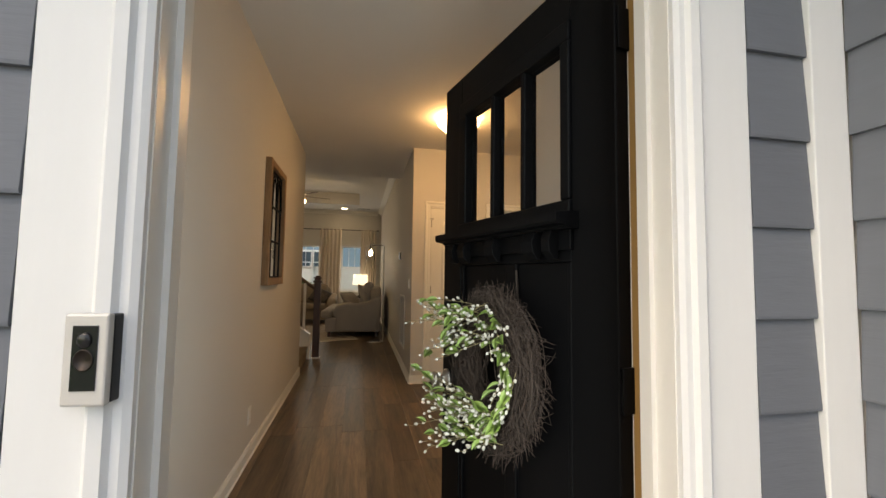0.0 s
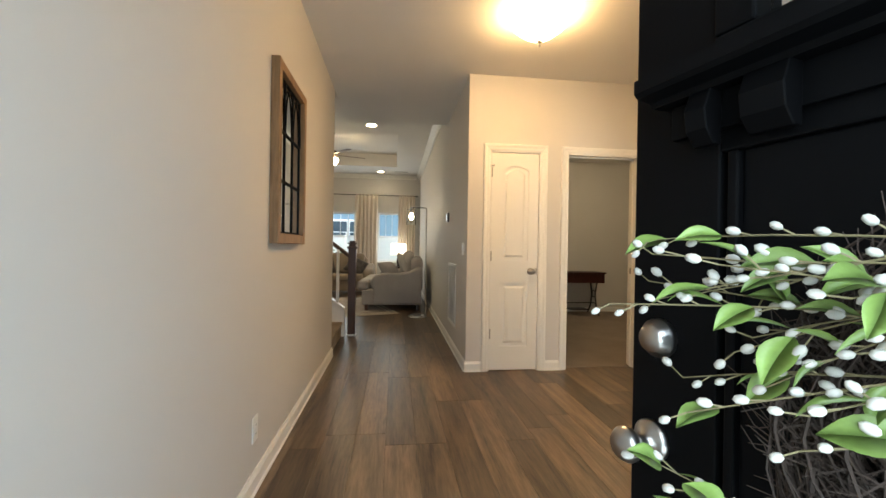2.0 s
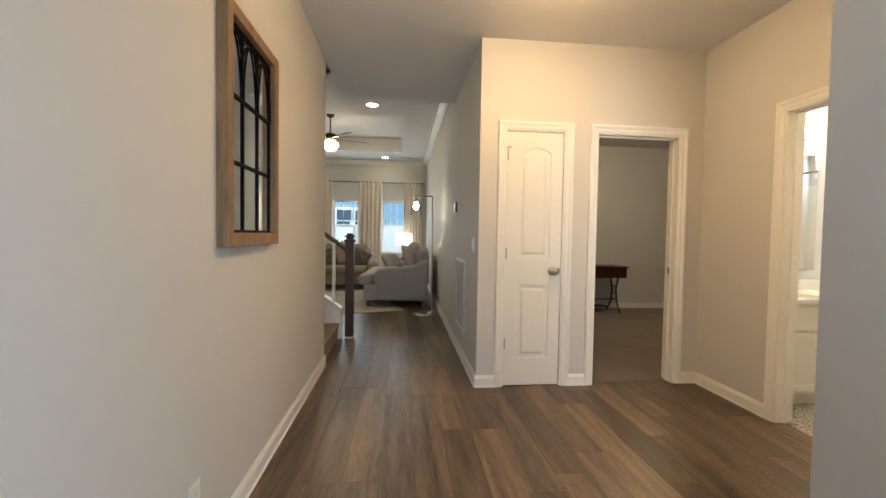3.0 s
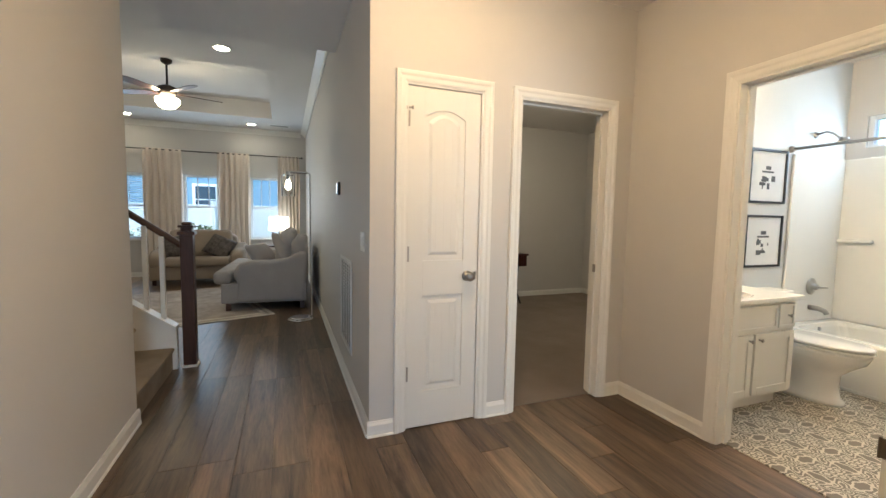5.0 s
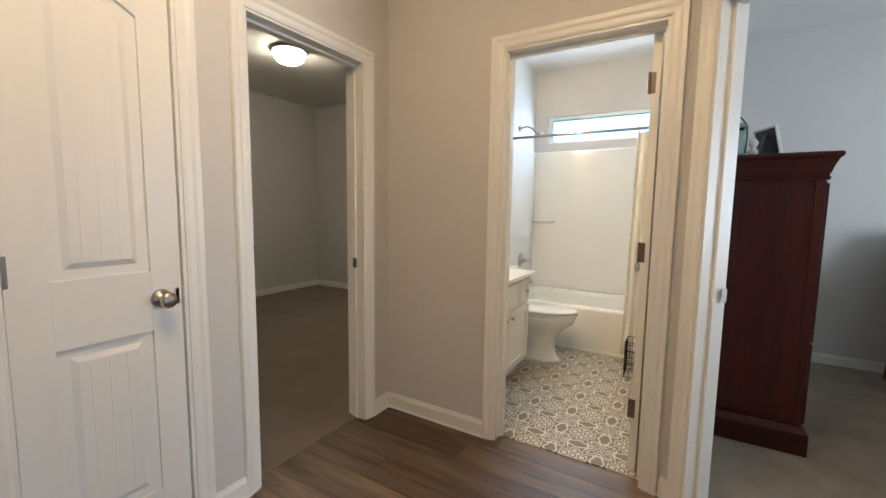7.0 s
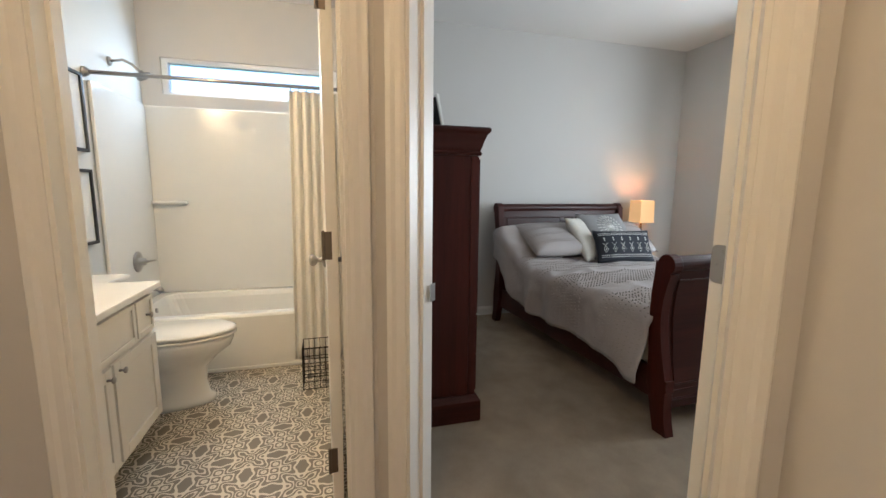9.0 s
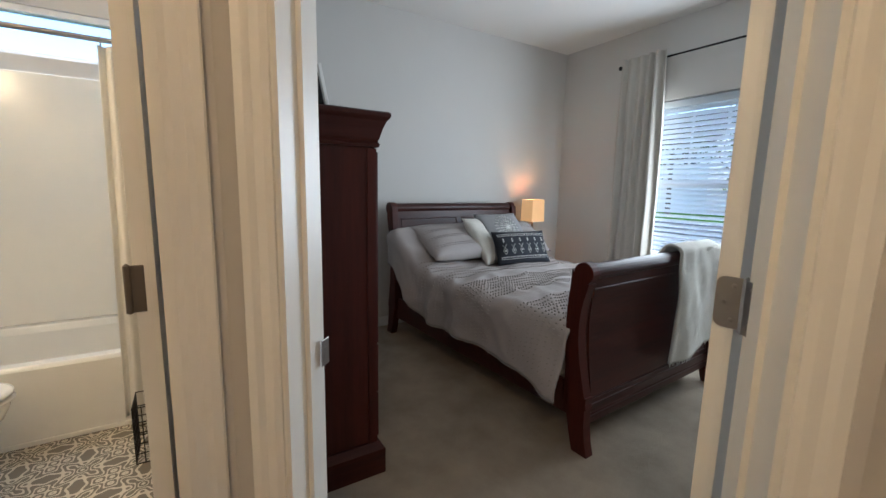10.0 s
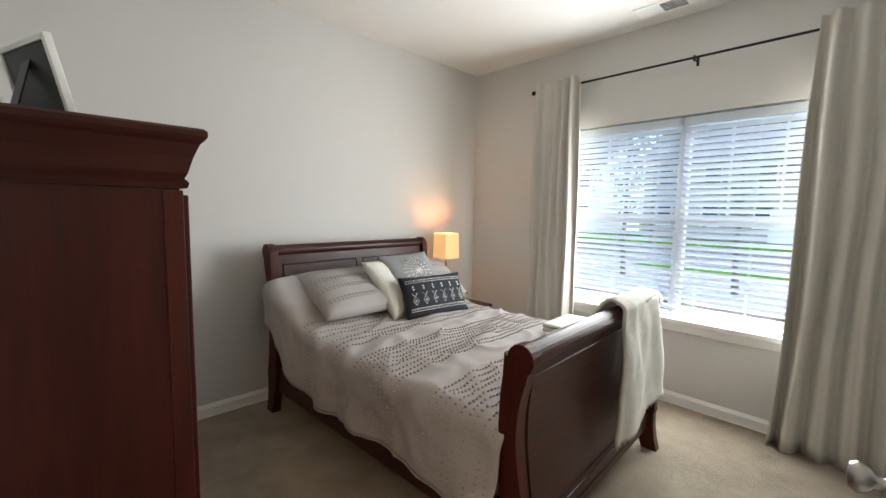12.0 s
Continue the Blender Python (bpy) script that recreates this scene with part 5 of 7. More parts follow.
sleigh_board("headboard", BX1 - 0.06, 1.10, 0.06, 1, 0.30, 0.012)
sleigh_board("footboard", BX0 + 0.135, 0.905, 0.05, -1, 0.125, 0.058)
for ya in (BY0 + 0.03, BY1 - 0.055):
    part("side_rail", boxes((BX0 + 0.09, BX1 - 0.06, ya, ya + 0.025, 0.16, 0.33), bev=0.004), M_CHERRYX, bed, "dark cherry side rail")
part("mattress", boxes((BX0 + 0.14, BX1 - 0.10, BY0 + 0.06, BY1 - 0.06, 0.30, 0.585), bev=0.04), M_PRINT, bed, "pale mattress")

# comforter, with rows of tufts
CX0, CX1 = BX0 + 0.13, BX1 - 0.13


def cover(u, v):
    """u along the bed from foot to head, v across from the window side to the open side."""
    x = CX0 + (CX1 - CX0) * u
    top = 0.640 + (0.125 + 0.16 * max(0.0, min(1.0, (v - 0.55) / 0.2))) * math.exp(-((u - 0.99) / 0.15) ** 2)
    half = (BY1 - BY0) / 2 + 0.02
    corner = math.exp(-(u / 0.085) ** 2) if v > 0.5 else 0.0
    side = 0.608 - (0.30 + 0.05 * ((u - 0.45) / 0.5) ** 2) + 0.012 * math.sin(9 * u + 1) + 0.07 * corner
    total = 2 * half + 2 * side
    s = (v - 0.5) * total
    w = noise.noise(Vector((x * 3.1, s * 2.2, 0.4))) * 0.010 + noise.noise(Vector((x * 7, s * 6, 3))) * 0.010 + abs(noise.noise(Vector((x * 9 + s * 5, s * 4 - x * 3, 11)))) * 0.011 + 0.016 * (0.5 - abs(noise.noise(Vector((x * 4.5 + s * 1.5, s * 3.0 - x, 7))))) ** 3 * 8 - 0.012
    ym = (BY0 + BY1) / 2
    r = 0.075
    flat = half - r
    a = abs(s)
    if a < flat:
        y, z, ny, nz = a, top, 0.0, 1.0
        z += 0.012 * math.cos(a / flat * 1.5)
    elif a < flat + r * math.pi / 2:
        q = (a - flat) / r
        y, z = flat + r * math.sin(q), top - r + r * math.cos(q)
        ny, nz = math.sin(q), math.cos(q)
    else:
        d = a - flat - r * math.pi / 2
        fold = 0.022 * math.sin(15 * x + 2 * math.sin(4 * x)) * min(1, d / 0.15)
        y, z, ny, nz = flat + r + 0.05 * d + fold + 0.03 * d + 0.055 * corner * min(1, d / 0.2), top - r - d, 1.0, 0.15
    if s > 0:
        y += 0.06 * math.exp(-((u - 0.97) / 0.14) ** 2) * min(1.0, a / flat) ** 4
    y += ny * w
    z += nz * w
    return Vector((x, ym + math.copysign(y, s), z))


cf = thing("comforter", None, "light grey tufted comforter spread over the bed", "comforter")
bm = bmesh.new()
grid(bm, 90, 110, cover)
solid(part("quilt", bm, M_SHEET, cf, smooth=True), 0.014)
bm = bmesh.new()
crng = random.Random(4)
bands = [(0.02, 0.20), (0.32, 0.50), (0.60, 0.66), (0.72, 0.80)]
for lo, hi in bands:
    rows_n = max(2, int((hi - lo) * (CX1 - CX0) / 0.034))
    for i in range(rows_n):
        u = lo + (hi - lo) * i / (rows_n - 1)
        for j in range(84):
            v = 0.02 + 0.96 * (j + 0.5 * (i % 2)) / 84
            p = cover(u, v)
            q = cover(u + 0.004, v) - p
            r_ = cover(u, v + 0.003) - p
            nrm = q.cross(r_).normalized()
            if nrm.z < -0.3:
                nrm = -nrm
            if nrm.z < 0.05 and (p.y - 1.5) * nrm.y < 0:
                nrm = -nrm
            c = p + nrm * 0.009
            s_ = crng.uniform(0.0062, 0.0085)
            vs = [bm.verts.new(c + d * s_) for d in (Vector((1, 0, 0)), Vector((0, 1, 0)), Vector((-1, 0, 0)), Vector((0, -1, 0)))]
            t0 = bm.verts.new(c + nrm * s_ * 1.3)
            for k in range(4):
                bm.faces.new((vs[k], vs[(k + 1) % 4], t0))
for u0, u1, vv in ((0.0, 1.0, 1.0), (0.0, 1.0, 0.0)):
    for i in range(150):
        p = cover(i / 150, vv)
        c = p + Vector((0, 0.004 if vv > 0.5 else -0.004, -0.002))
        vs = [bm.verts.new(c + d * 0.008) for d in (Vector((1, 0, 0)), Vector((0, 1, 0)), Vector((-1, 0, 0)), Vector((0, -1, 0)))]
        t0, t1 = bm.verts.new(c + Vector((0, 0, 0.008))), bm.verts.new(c - Vector((0, 0, 0.008)))
        for k in range(4):
            bm.faces.new((vs[k], vs[(k + 1) % 4], t0))
            bm.faces.new((vs[(k + 1) % 4], vs[k], t1))
tagged(part("tufting", bm, M_TUFT, cf, "rows of small grey tufts"), kind="stuff")


def pillow(name, m, w, h, t, material, label, group="pillows on the bed", knife=True):
    """A stuffed pillow: x across, z up, y through."""
    p = thing(name, m, label, "pillow", group)
    bm = bmesh.new()
    nn = 18
    for sg in (-1, 1):
        def f(u, v):
            a, b = 2 * u - 1, 2 * v - 1
            e = max(0.0, (1 - abs(a) ** 2.6) * (1 - abs(b) ** 2.6)) ** 0.55
            pinch = 1 - 0.06 * (1 - abs(b)) if knife else 1
            xx = a * w / 2 * (1 - 0.05 * (1 - b * b) * abs(a))
            zz = b * h / 2 * (1 - 0.05 * (1 - a * a) * abs(b))
            return Vector((xx, sg * (t / 2 * e + 0.003) + 0.006 * noise.noise(Vector((a * 3, b * 3, w * 9))) * e, zz))
        grid(bm, nn, nn, f)
    bmesh.ops.remove_doubles(bm, verts=bm.verts, dist=0.0065)
    part("stuffed_cover", bm, material, p, smooth=True)
    return p


def tuft_rows(p, w, h, t, rows, cols, material=M_TUFT, face=-1):
    bm = bmesh.new()
    for z in rows:
        for i in range(cols):
            a = (i + 0.5) / cols * 2 - 1
            b = z
            e = max(0.0, (1 - abs(a) ** 2.6) * (1 - abs(b) ** 2.6)) ** 0.55
            c = Vector((a * w / 2 * 0.97, face * (t / 2 * e + 0.006), b * h / 2 * 0.97))
            vs = [bm.verts.new(c + d * 0.006) for d in (Vector((1, 0, 0)), Vector((0, 0, 1)), Vector((-1, 0, 0)), Vector((0, 0, -1)))]
            tp = bm.verts.new(c + Vector((0, face * 0.007, 0)))
            for k in range(4):
                bm.faces.new((vs[k], vs[(k + 1) % 4], tp))
    tagged(part("tufting", bm, material, p, "small tufts"), kind="stuff")


def lean_pillow(x, y, z, yaw, tilt):
    """Pillow pose: its face (-y) looks toward the foot of the bed, tilted back by tilt degrees."""
    return Matrix.Translation((x, y, z)) @ Matrix.Rotation(radians(-90 + yaw), 4, "Z") @ Matrix.Rotation(radians(-tilt), 4, "X")


P1 = pillow("sham_pillow", lean_pillow(5.10, 1.84, 0.83, 0, 64), 0.70, 0.50, 0.17, M_SHEET, "grey tufted sham pillow leaning on the headboard")
tuft_rows(P1, 0.70, 0.50, 0.17, (-0.62, -0.54, -0.2, -0.12, 0.2, 0.28, 0.6, 0.68), 26)
P2 = pillow("sham_pillow", lean_pillow(5.12, 1.17, 0.82, -4, 56), 0.66, 0.44, 0.20, M_SHEET, "grey tufted sham pillow behind the smaller pillows")
tuft_rows(P2, 0.66, 0.44, 0.20, (-0.62, -0.54, -0.2, -0.12, 0.2, 0.28, 0.6, 0.68), 26)
P3 = pillow("square_pillow", lean_pillow(4.98, 1.40, 0.86, 2, 38), 0.50, 0.48, 0.15, M_PILLOWGREY, "grey square pillow with a white lace medallion")
bm = bmesh.new()
for rr, cnt in ((0.13, 24), (0.085, 18), (0.045, 12)):
    for k in range(cnt):
        a = 2 * math.pi * k / cnt
        e1 = Vector((math.cos(a), 0, math.sin(a)))
        p0, p1 = e1 * (rr - 0.030), e1 * rr
        yy = -0.083
        tube(bm, [(p0.x, yy - 0.002 + 0.5 * p0.length ** 2, p0.z), (p1.x, yy + 0.9 * p1.length ** 2, p1.z)], 0.0048, 5)
lathe(bm, [(0.0, -0.082), (0.014, -0.082), (0.014, -0.086), (0, -0.087)], 14, axis="y")
part("lace_medallion", bm, M_PRINT, P3, "white crocheted sunburst medallion", m=Matrix.Translation((0.0, 0, 0.04)))
P4 = pillow("square_pillow", lean_pillow(5.01, 1.53, 0.835, 14, 38), 0.48, 0.46, 0.14, M_CREAM, "cream square pillow behind the grey one")
P5 = pillow("lumbar_pillow", lean_pillow(4.79, 1.385, 0.785, -8, 26), 0.54, 0.29, 0.12, M_CHARCOAL, "charcoal lumbar pillow with pale geometric print")
bm = bmesh.new()
LW_, LH_, LT_ = 0.54, 0.29, 0.12


def on_lumbar(a, b, lift=0.004):
    e = max(0.0, (1 - abs(a) ** 2.6) * (1 - abs(b) ** 2.6)) ** 0.55
    return Vector((a * LW_ / 2, -(LT_ / 2 * e + lift), b * LH_ / 2))


for b0 in (-0.72, -0.60, 0.62, 0.74):
    tube(bm, [on_lumbar(-0.88 + 1.76 * i / 24, b0) for i in range(25)], 0.0016, 4)
for k in range(6):
    a0 = -0.72 + 1.44 * k / 5
    for sg in (-1, 1):
        tube(bm, [on_lumbar(a0, -0.45), on_lumbar(a0 + sg * 0.07, -0.25), on_lumbar(a0, -0.05), on_lumbar(a0 + sg * 0.07, 0.12)], 0.0028, 4)
    for dz in (-0.25, 0.30, 0.42):
        c = on_lumbar(a0, dz)
        lathe(bm, [(0, 0), (0.008, 0), (0.006, -0.003), (0, -0.003)], 6, at=c, axis="y")
for k in range(26):
    a0 = -0.86 + 1.72 * k / 25
    tube(bm, [on_lumbar(a0, 0.66), on_lumbar(a0 + 0.02, 0.70)], 0.0022, 4)
    tube(bm, [on_lumbar(a0, -0.66), on_lumbar(a0 + 0.02, -0.62)], 0.0022, 4)
part("woven_print", bm, M_PRINT, P5, "pale woven geometric print")

# knitted throw over the footboard
thr = thing("throw_blanket", None, "cream knitted throw draped over the footboard corner", "blanket")
bm = bmesh.new()
fbx = BX0 + 0.135 - 0.056


def throw(u, v):
    """u across (along y), v along the drape: inside the bed, over the roll, down outside."""
    y = 1.04 + (0.44 + 0.20 * max(0.0, v - 0.4)) * u - 0.10 * max(0.0, v - 0.4)
    L = -0.28 + 1.06 * v
    rr = 0.062
    if L < 0:
        x, z = fbx + rr + 0.02 - L, 0.70 + 0.21 * math.exp(L / 0.10)
    elif L < rr * math.pi:
        q = L / rr
        x, z = fbx + rr * math.cos(q), 0.925 + rr * math.sin(q) * 0.75
    else:
        d = L - rr * math.pi
        x, z = fbx - rr - 0.012 * math.sin(9 * u + 3 * d) * min(1, d * 5) - 0.05 * d, 0.925 - d
        z += 0.03 * math.sin(4 * u + 1)
    x += 0.010 * noise.noise(Vector((u * 6, v * 7, 1)))
    y += 0.020 * math.sin(6 * v) * (1 if v > 0.4 else 0.3) + 0.05 * v * (u - 0.5)
    return Vector((x, y, z + 0.004 * math.sin(60 * v)))


grid(bm, 30, 70, throw)
solid(part("knit_cloth", bm, M_CREAM, thr, smooth=True), 0.016)
bm = bmesh.new()
for i in range(34):
    p = throw((i + 0.5) / 34, 1.0)
    tube(bm, [p, p + Vector((0.004 * math.sin(i * 3), 0.003 * math.cos(i * 5), -0.022))], 0.003, 4, 0.0012)
tagged(part("fringe", bm, M_CREAM, thr, "short cream fringe"), kind="stuff")
fold2 = thing("folded_blanket", Matrix.Translation((3.88, 1.08, 0.678)), "folded cream blanket lying on the comforter", "blanket")
bm = bmesh.new()
for k in range(2):
    box(bm, -0.13, 0.13, -0.17, 0.17, -0.012 + k * 0.026, 0.012 + k * 0.026, bev=0.011, seg=3)
part("folds", bm, M_CREAM, fold2, smooth=True)

# the bed and all that lies on it stand slightly askew to the wall
ASKEW = Matrix.Translation((4.43, 1.58, 0)) @ Matrix.Rotation(radians(2.9), 4, "Z") @ Matrix.Translation((-4.43, -1.58, 0))
for ob in (bed, cf, P1, P2, P3, P4, P5, thr, fold2):
    ob.matrix_basis = ASKEW @ ob.matrix_basis

# nightstand and lamp
ns = thing("nightstand", Matrix.Translation((5.34, 0.56, 0)), "dark cherry nightstand beside the bed", "nightstand")
part("body", boxes((-0.19, 0.19, -0.20, 0.20, 0.10, 0.475), bev=0.004), M_CHERRY, ns)
part("top", boxes((-0.21, 0.21, -0.22, 0.22, 0.475, 0.50), bev=0.006), M_CHERRYX, ns)
for a in (0.195, 0.38):
    part("drawer", boxes((-0.205, -0.19, -0.18, 0.18, a - 0.08, a + 0.08), bev=0.003), M_CHERRYX, ns)
for a in (-0.17, 0.17):
    for b in (-0.18, 0.18):
        part("foot", boxes((a - 0.02, a + 0.02, b - 0.02, b + 0.02, 0.01, 0.10), bev=0.003), M_CHERRY, ns)
lp = thing("table_lamp", Matrix.Translation((5.41, 0.70, 0.50)), "small bedside lamp with glowing amber square shade", "lamp")
bm = bmesh.new()
lathe(bm, [(0, 0), (0.06, 0), (0.06, 0.012), (0.02, 0.022), (0.015, 0.12), (0.030, 0.24), (0.014, 0.34), (0.008, 0.50), (0, 0.50)], 20)
part("base", bm, M_BRONZE, lp, "dark turned lamp base", smooth=True)
bm = bmesh.new()
s0, s1 = 0.084, 0.080
for a, b in (((-1, -1), (1, -1)), ((1, -1), (1, 1)), ((1, 1), (-1, 1)), ((-1, 1), (-1, -1))):
    vs = [bm.verts.new(p) for p in ((a[0] * s0, a[1] * s0, 0.44), (b[0] * s0, b[1] * s0, 0.44), (b[0] * s1, b[1] * s1, 0.667), (a[0] * s1, a[1] * s1, 0.667))]
    bm.faces.new(vs)
bmesh.ops.remove_doubles(bm, verts=bm.verts, dist=0.0005)
solid(part("shade", bm, M_SHADEBED, lp, "glowing amber fabric shade"), 0.003)
bm = bmesh.new()
lathe(bm, [(0, 0.51), (0.02, 0.52), (0.028, 0.55), (0.02, 0.585), (0, 0.595)], 14)
part("bulb", bm, M_BULBBED, lp, "lit bulb", smooth=True)

# armoire
arm = thing("armoire", Matrix.Translation((3.795, 3.097, 0)), "tall dark cherry armoire with moulded cornice", "armoire")
AW, AD, AH = 0.95, 0.49, 1.556
part("carcass", boxes((0.02, AW - 0.02, 0.02, AD, 0.10, AH - 0.13), bev=0.003), M_CHERRY, arm)
for ya in (0.015, AD - 0.04):
    part("side_stile", boxes((0.014, 0.028, ya, ya + 0.04, 0.12, AH - 0.14), bev=0.002), M_CHERRY, arm)


def moulding_band(prof, z0):
    """Mitred moulding round three sides; prof: (outward, height)."""
    bm = bmesh.new()
    rings = []
    for o, z in prof:
        rings.append([(-o, -o, z0 + z), (AW + o, -o, z0 + z), (AW + o, AD + 0.0, z0 + z), (-o, AD, z0 + z)])
    ring_loft(bm, rings)
    return bm


part("cornice", moulding_band([(-0.02, 0), (-0.008, 0.0), (-0.004, 0.012), (-0.012, 0.022), (-0.006, 0.034), (0.004, 0.070), (0.016, 0.100), (0.024, 0.108), (0.029, 0.116), (0.029, 0.128), (0.022, 0.134), (-0.02, 0.135)], AH - 0.135), M_CHERRYX, arm, "stepped dark cherry cornice")
part("plinth", moulding_band([(-0.02, 0), (0.012, 0), (0.012, 0.115), (0.002, 0.130), (-0.006, 0.145), (-0.02, 0.145)], 0.010), M_CHERRYX, arm, "moulded dark cherry plinth")
for x0, x1 in ((0.035, AW / 2 - 0.003), (AW / 2 + 0.003, AW - 0.035)):
    dd = part("door", boxes((x0, x1, 0.0, 0.02, 0.60, AH - 0.15), bev=0.003), M_CHERRY, arm)
    bm = bmesh.new()
    lathe(bm, [(0, 0), (0.008, 0), (0.006, -0.014), (0.013, -0.022), (0, -0.027)], 12, at=((x0 + x1) / 2 + (0.19 if x0 < 0.2 else -0.19), 0, 0.98), axis="y")
    part("pull", bm, M_BRONZE, dd, "dark metal pull", smooth=True)
for z0, z1 in ((0.165, 0.37), (0.375, 0.59)):
    dd = part("drawer", boxes((0.035, AW - 0.035, 0.0, 0.02, z0, z1), bev=0.003), M_CHERRY, arm)
    bm = bmesh.new()
    for px in (0.24, 0.71):
        lathe(bm, [(0, 0), (0.008, 0), (0.006, -0.014), (0.013, -0.022), (0, -0.027)], 12, at=(px, 0, (z0 + z1) / 2), axis="y")
    part("pulls", bm, M_BRONZE, dd, "dark metal pulls", smooth=True)
# things on the armoire
ph_ = thing("photo_stand", Matrix.Translation((3.845, 3.29, AH)) @ Matrix.Rotation(radians(19), 4, "Z"), "photo frame with white rim leaning back, its black back showing", "photo frame")
LEAN = Matrix.Rotation(radians(-13), 4, "X")
part("rim", boxes((0, 0.012, -0.007, 0.008, 0.0, 0.158), (0.208, 0.22, -0.007, 0.008, 0.0, 0.158), (0.012, 0.208, -0.007, 0.008, 0.146, 0.158), (0.012, 0.208, -0.007, 0.008, 0.0, 0.012), bev=0.002), M_PLATE, ph_, "white rim", m=LEAN)
part("back_board", boxes((0.012, 0.208, -0.004, 0.004, 0.012, 0.146)), M_DARK, ph_, "black back board", m=LEAN)
part("easel_leg", boxes((0.09, 0.13, -0.003, 0.0, 0.0, 0.12)), M_DARK, ph_, "black easel leg", m=Matrix.Translation((0, 0.062, 0)) @ Matrix.Rotation(radians(14), 4, "X"))
lan = thing("glass_lantern", Matrix.Translation((3.90, 3.50, AH)), "teal glass lantern box with a dark handle", "lantern")
part("glass_body", boxes((-0.06, 0.06, -0.05, 0.05, 0.004, 0.15), bev=0.006), M_TEAL, lan)
part("base", boxes((-0.065, 0.065, -0.055, 0.055, 0.0, 0.008), bev=0.002), M_BRONZE, lan)
part("lid", boxes((-0.065, 0.065, -0.055, 0.055, 0.15, 0.17), bev=0.004), M_TEAL, lan)
bm = bmesh.new()
tube(bm, [(0.0, -0.058, 0.02), (0.0, -0.062, 0.10), (0.0, -0.058, 0.17), (0.0, -0.03, 0.21), (0.0, 0.03, 0.21), (0, 0.058, 0.17)], 0.004, 6)
part("handle", bm, M_BRONZE, lan)
orn = thing("shell_ornament", Matrix.Translation((3.84, 3.415, AH)), "small cream shell ornament", "ornament")
bm = bmesh.new()
lathe(bm, [(0, 0), (0.022, 0.002), (0.028, 0.02), (0.012, 0.034), (0.010, 0.040), (0.020, 0.050), (0.024, 0.066), (0.014, 0.082), (0, 0.086)], 18)
part("shell", bm, M_CREAM, orn, smooth=True)

# ---- bathroom ----
TX = 4.80
tub = thing("bathtub_surround", None, "white one-piece bathtub with shower surround", "bathtub")
bm = bmesh.new()
y0, y1, x1 = 3.712, 5.198, 5.598
rim = 0.40


def rect(xa, xb, ya, yb, z, r, n=5):
    pts = []
    for cx, cy, a0 in ((xb - r, yb - r, 0), (xa + r, yb - r, 90), (xa + r, ya + r, 180), (xb - r, ya + r, 270)):
        for k in range(n + 1):
            a = radians(a0 + 90 * k / n)
            pts.append((cx + r * math.cos(a), cy + r * math.sin(a), z))
    return pts


ring_loft(bm, [rect(TX, x1, y0, y1, 0.006, 0.01), rect(TX, x1, y0, y1, rim - 0.02, 0.01), rect(TX + 0.012, x1, y0, y1, rim, 0.01),
               rect(TX + 0.075, x1 - 0.07, y0 + 0.09, y1 - 0.09, rim, 0.09), rect(TX + 0.09, x1 - 0.085, y0 + 0.11, y1 - 0.11, rim - 0.04, 0.09),
               rect(TX + 0.13, x1 - 0.12, y0 + 0.16, y1 - 0.20, 0.09, 0.10)])
soft(part("tub", bm, M_ACRYLIC, tub), 0.01, 3)
bm = bmesh.new()
box(bm, x1 - 0.022, x1, y0, y1, rim + 0.001, 1.872, bev=0.006)
part("back_panel", bm, M_ACRYLIC, tub)
for ya, yb in ((y1 - 0.022, y1), (y0, y0 + 0.022)):
    part("end_panel", boxes((TX + 0.03, x1 - 0.022, ya, yb, rim + 0.001, 1.872), bev=0.006), M_ACRYLIC, tub)
bm = boxes((x1 - 0.075, x1 - 0.022, y1 - 0.27, y1 - 0.022, 1.12, 1.15), bev=0.013)
part("soap_shelf", bm, M_ACRYLIC, tub)
bm = boxes((TX - 0.012, TX, y0, y1 - 0.01, 0.006, 0.03), bev=0.004)
part("base_caulk", bm, M_TRIM, tub)
# taps
sh = thing("shower_fittings", None, "satin nickel shower head, valve and tub spout", "shower")
bm = bmesh.new()
yw = y1 - 0.022
lathe(bm, [(0, 0), (0.075, 0), (0.075, -0.006), (0.05, -0.012), (0.028, -0.02), (0.026, -0.05), (0, -0.052)], 24, at=(5.21, yw, 0.72), axis="y")
tube(bm, [(5.21, yw - 0.045, 0.72), (5.24, yw - 0.055, 0.716), (5.31, yw - 0.075, 0.712)], 0.010, 8, 0.007)
part("valve_handle", bm, M_NICKEL, sh, smooth=True)
bm = bmesh.new()
tube(bm, [(5.21, yw, 0.53), (5.21, yw - 0.07, 0.53), (5.21, yw - 0.12, 0.515), (5.21, yw - 0.135, 0.49)], 0.024, 12, 0.020)
part("tub_spout", bm, M_NICKEL, sh, smooth=True)
bm = bmesh.new()
tube(bm, [(5.13, 5.198, 2.06), (5.13, 5.12, 2.075), (5.13, 5.07, 2.05), (5.13, 5.03, 2.01)], 0.009, 8)
lathe(bm, [(0, 0), (0.03, 0), (0.026, -0.01), (0, -0.012)], 18, at=(5.13, 5.198, 2.06), axis="y")
part("shower_arm", bm, M_NICKEL, sh, smooth=True)
bm = bmesh.new()
lathe(bm, [(0, 0.035), (0.014, 0.03), (0.018, 0.012), (0.045, 0.0), (0.046, -0.012), (0, -0.012)], 20)
part("shower_head", bm, M_NICKEL, sh, smooth=True, m=Matrix.Translation((5.13, 5.01, 1.985)) @ Matrix.Rotation(radians(-30), 4, "X"))
bm = bmesh.new()
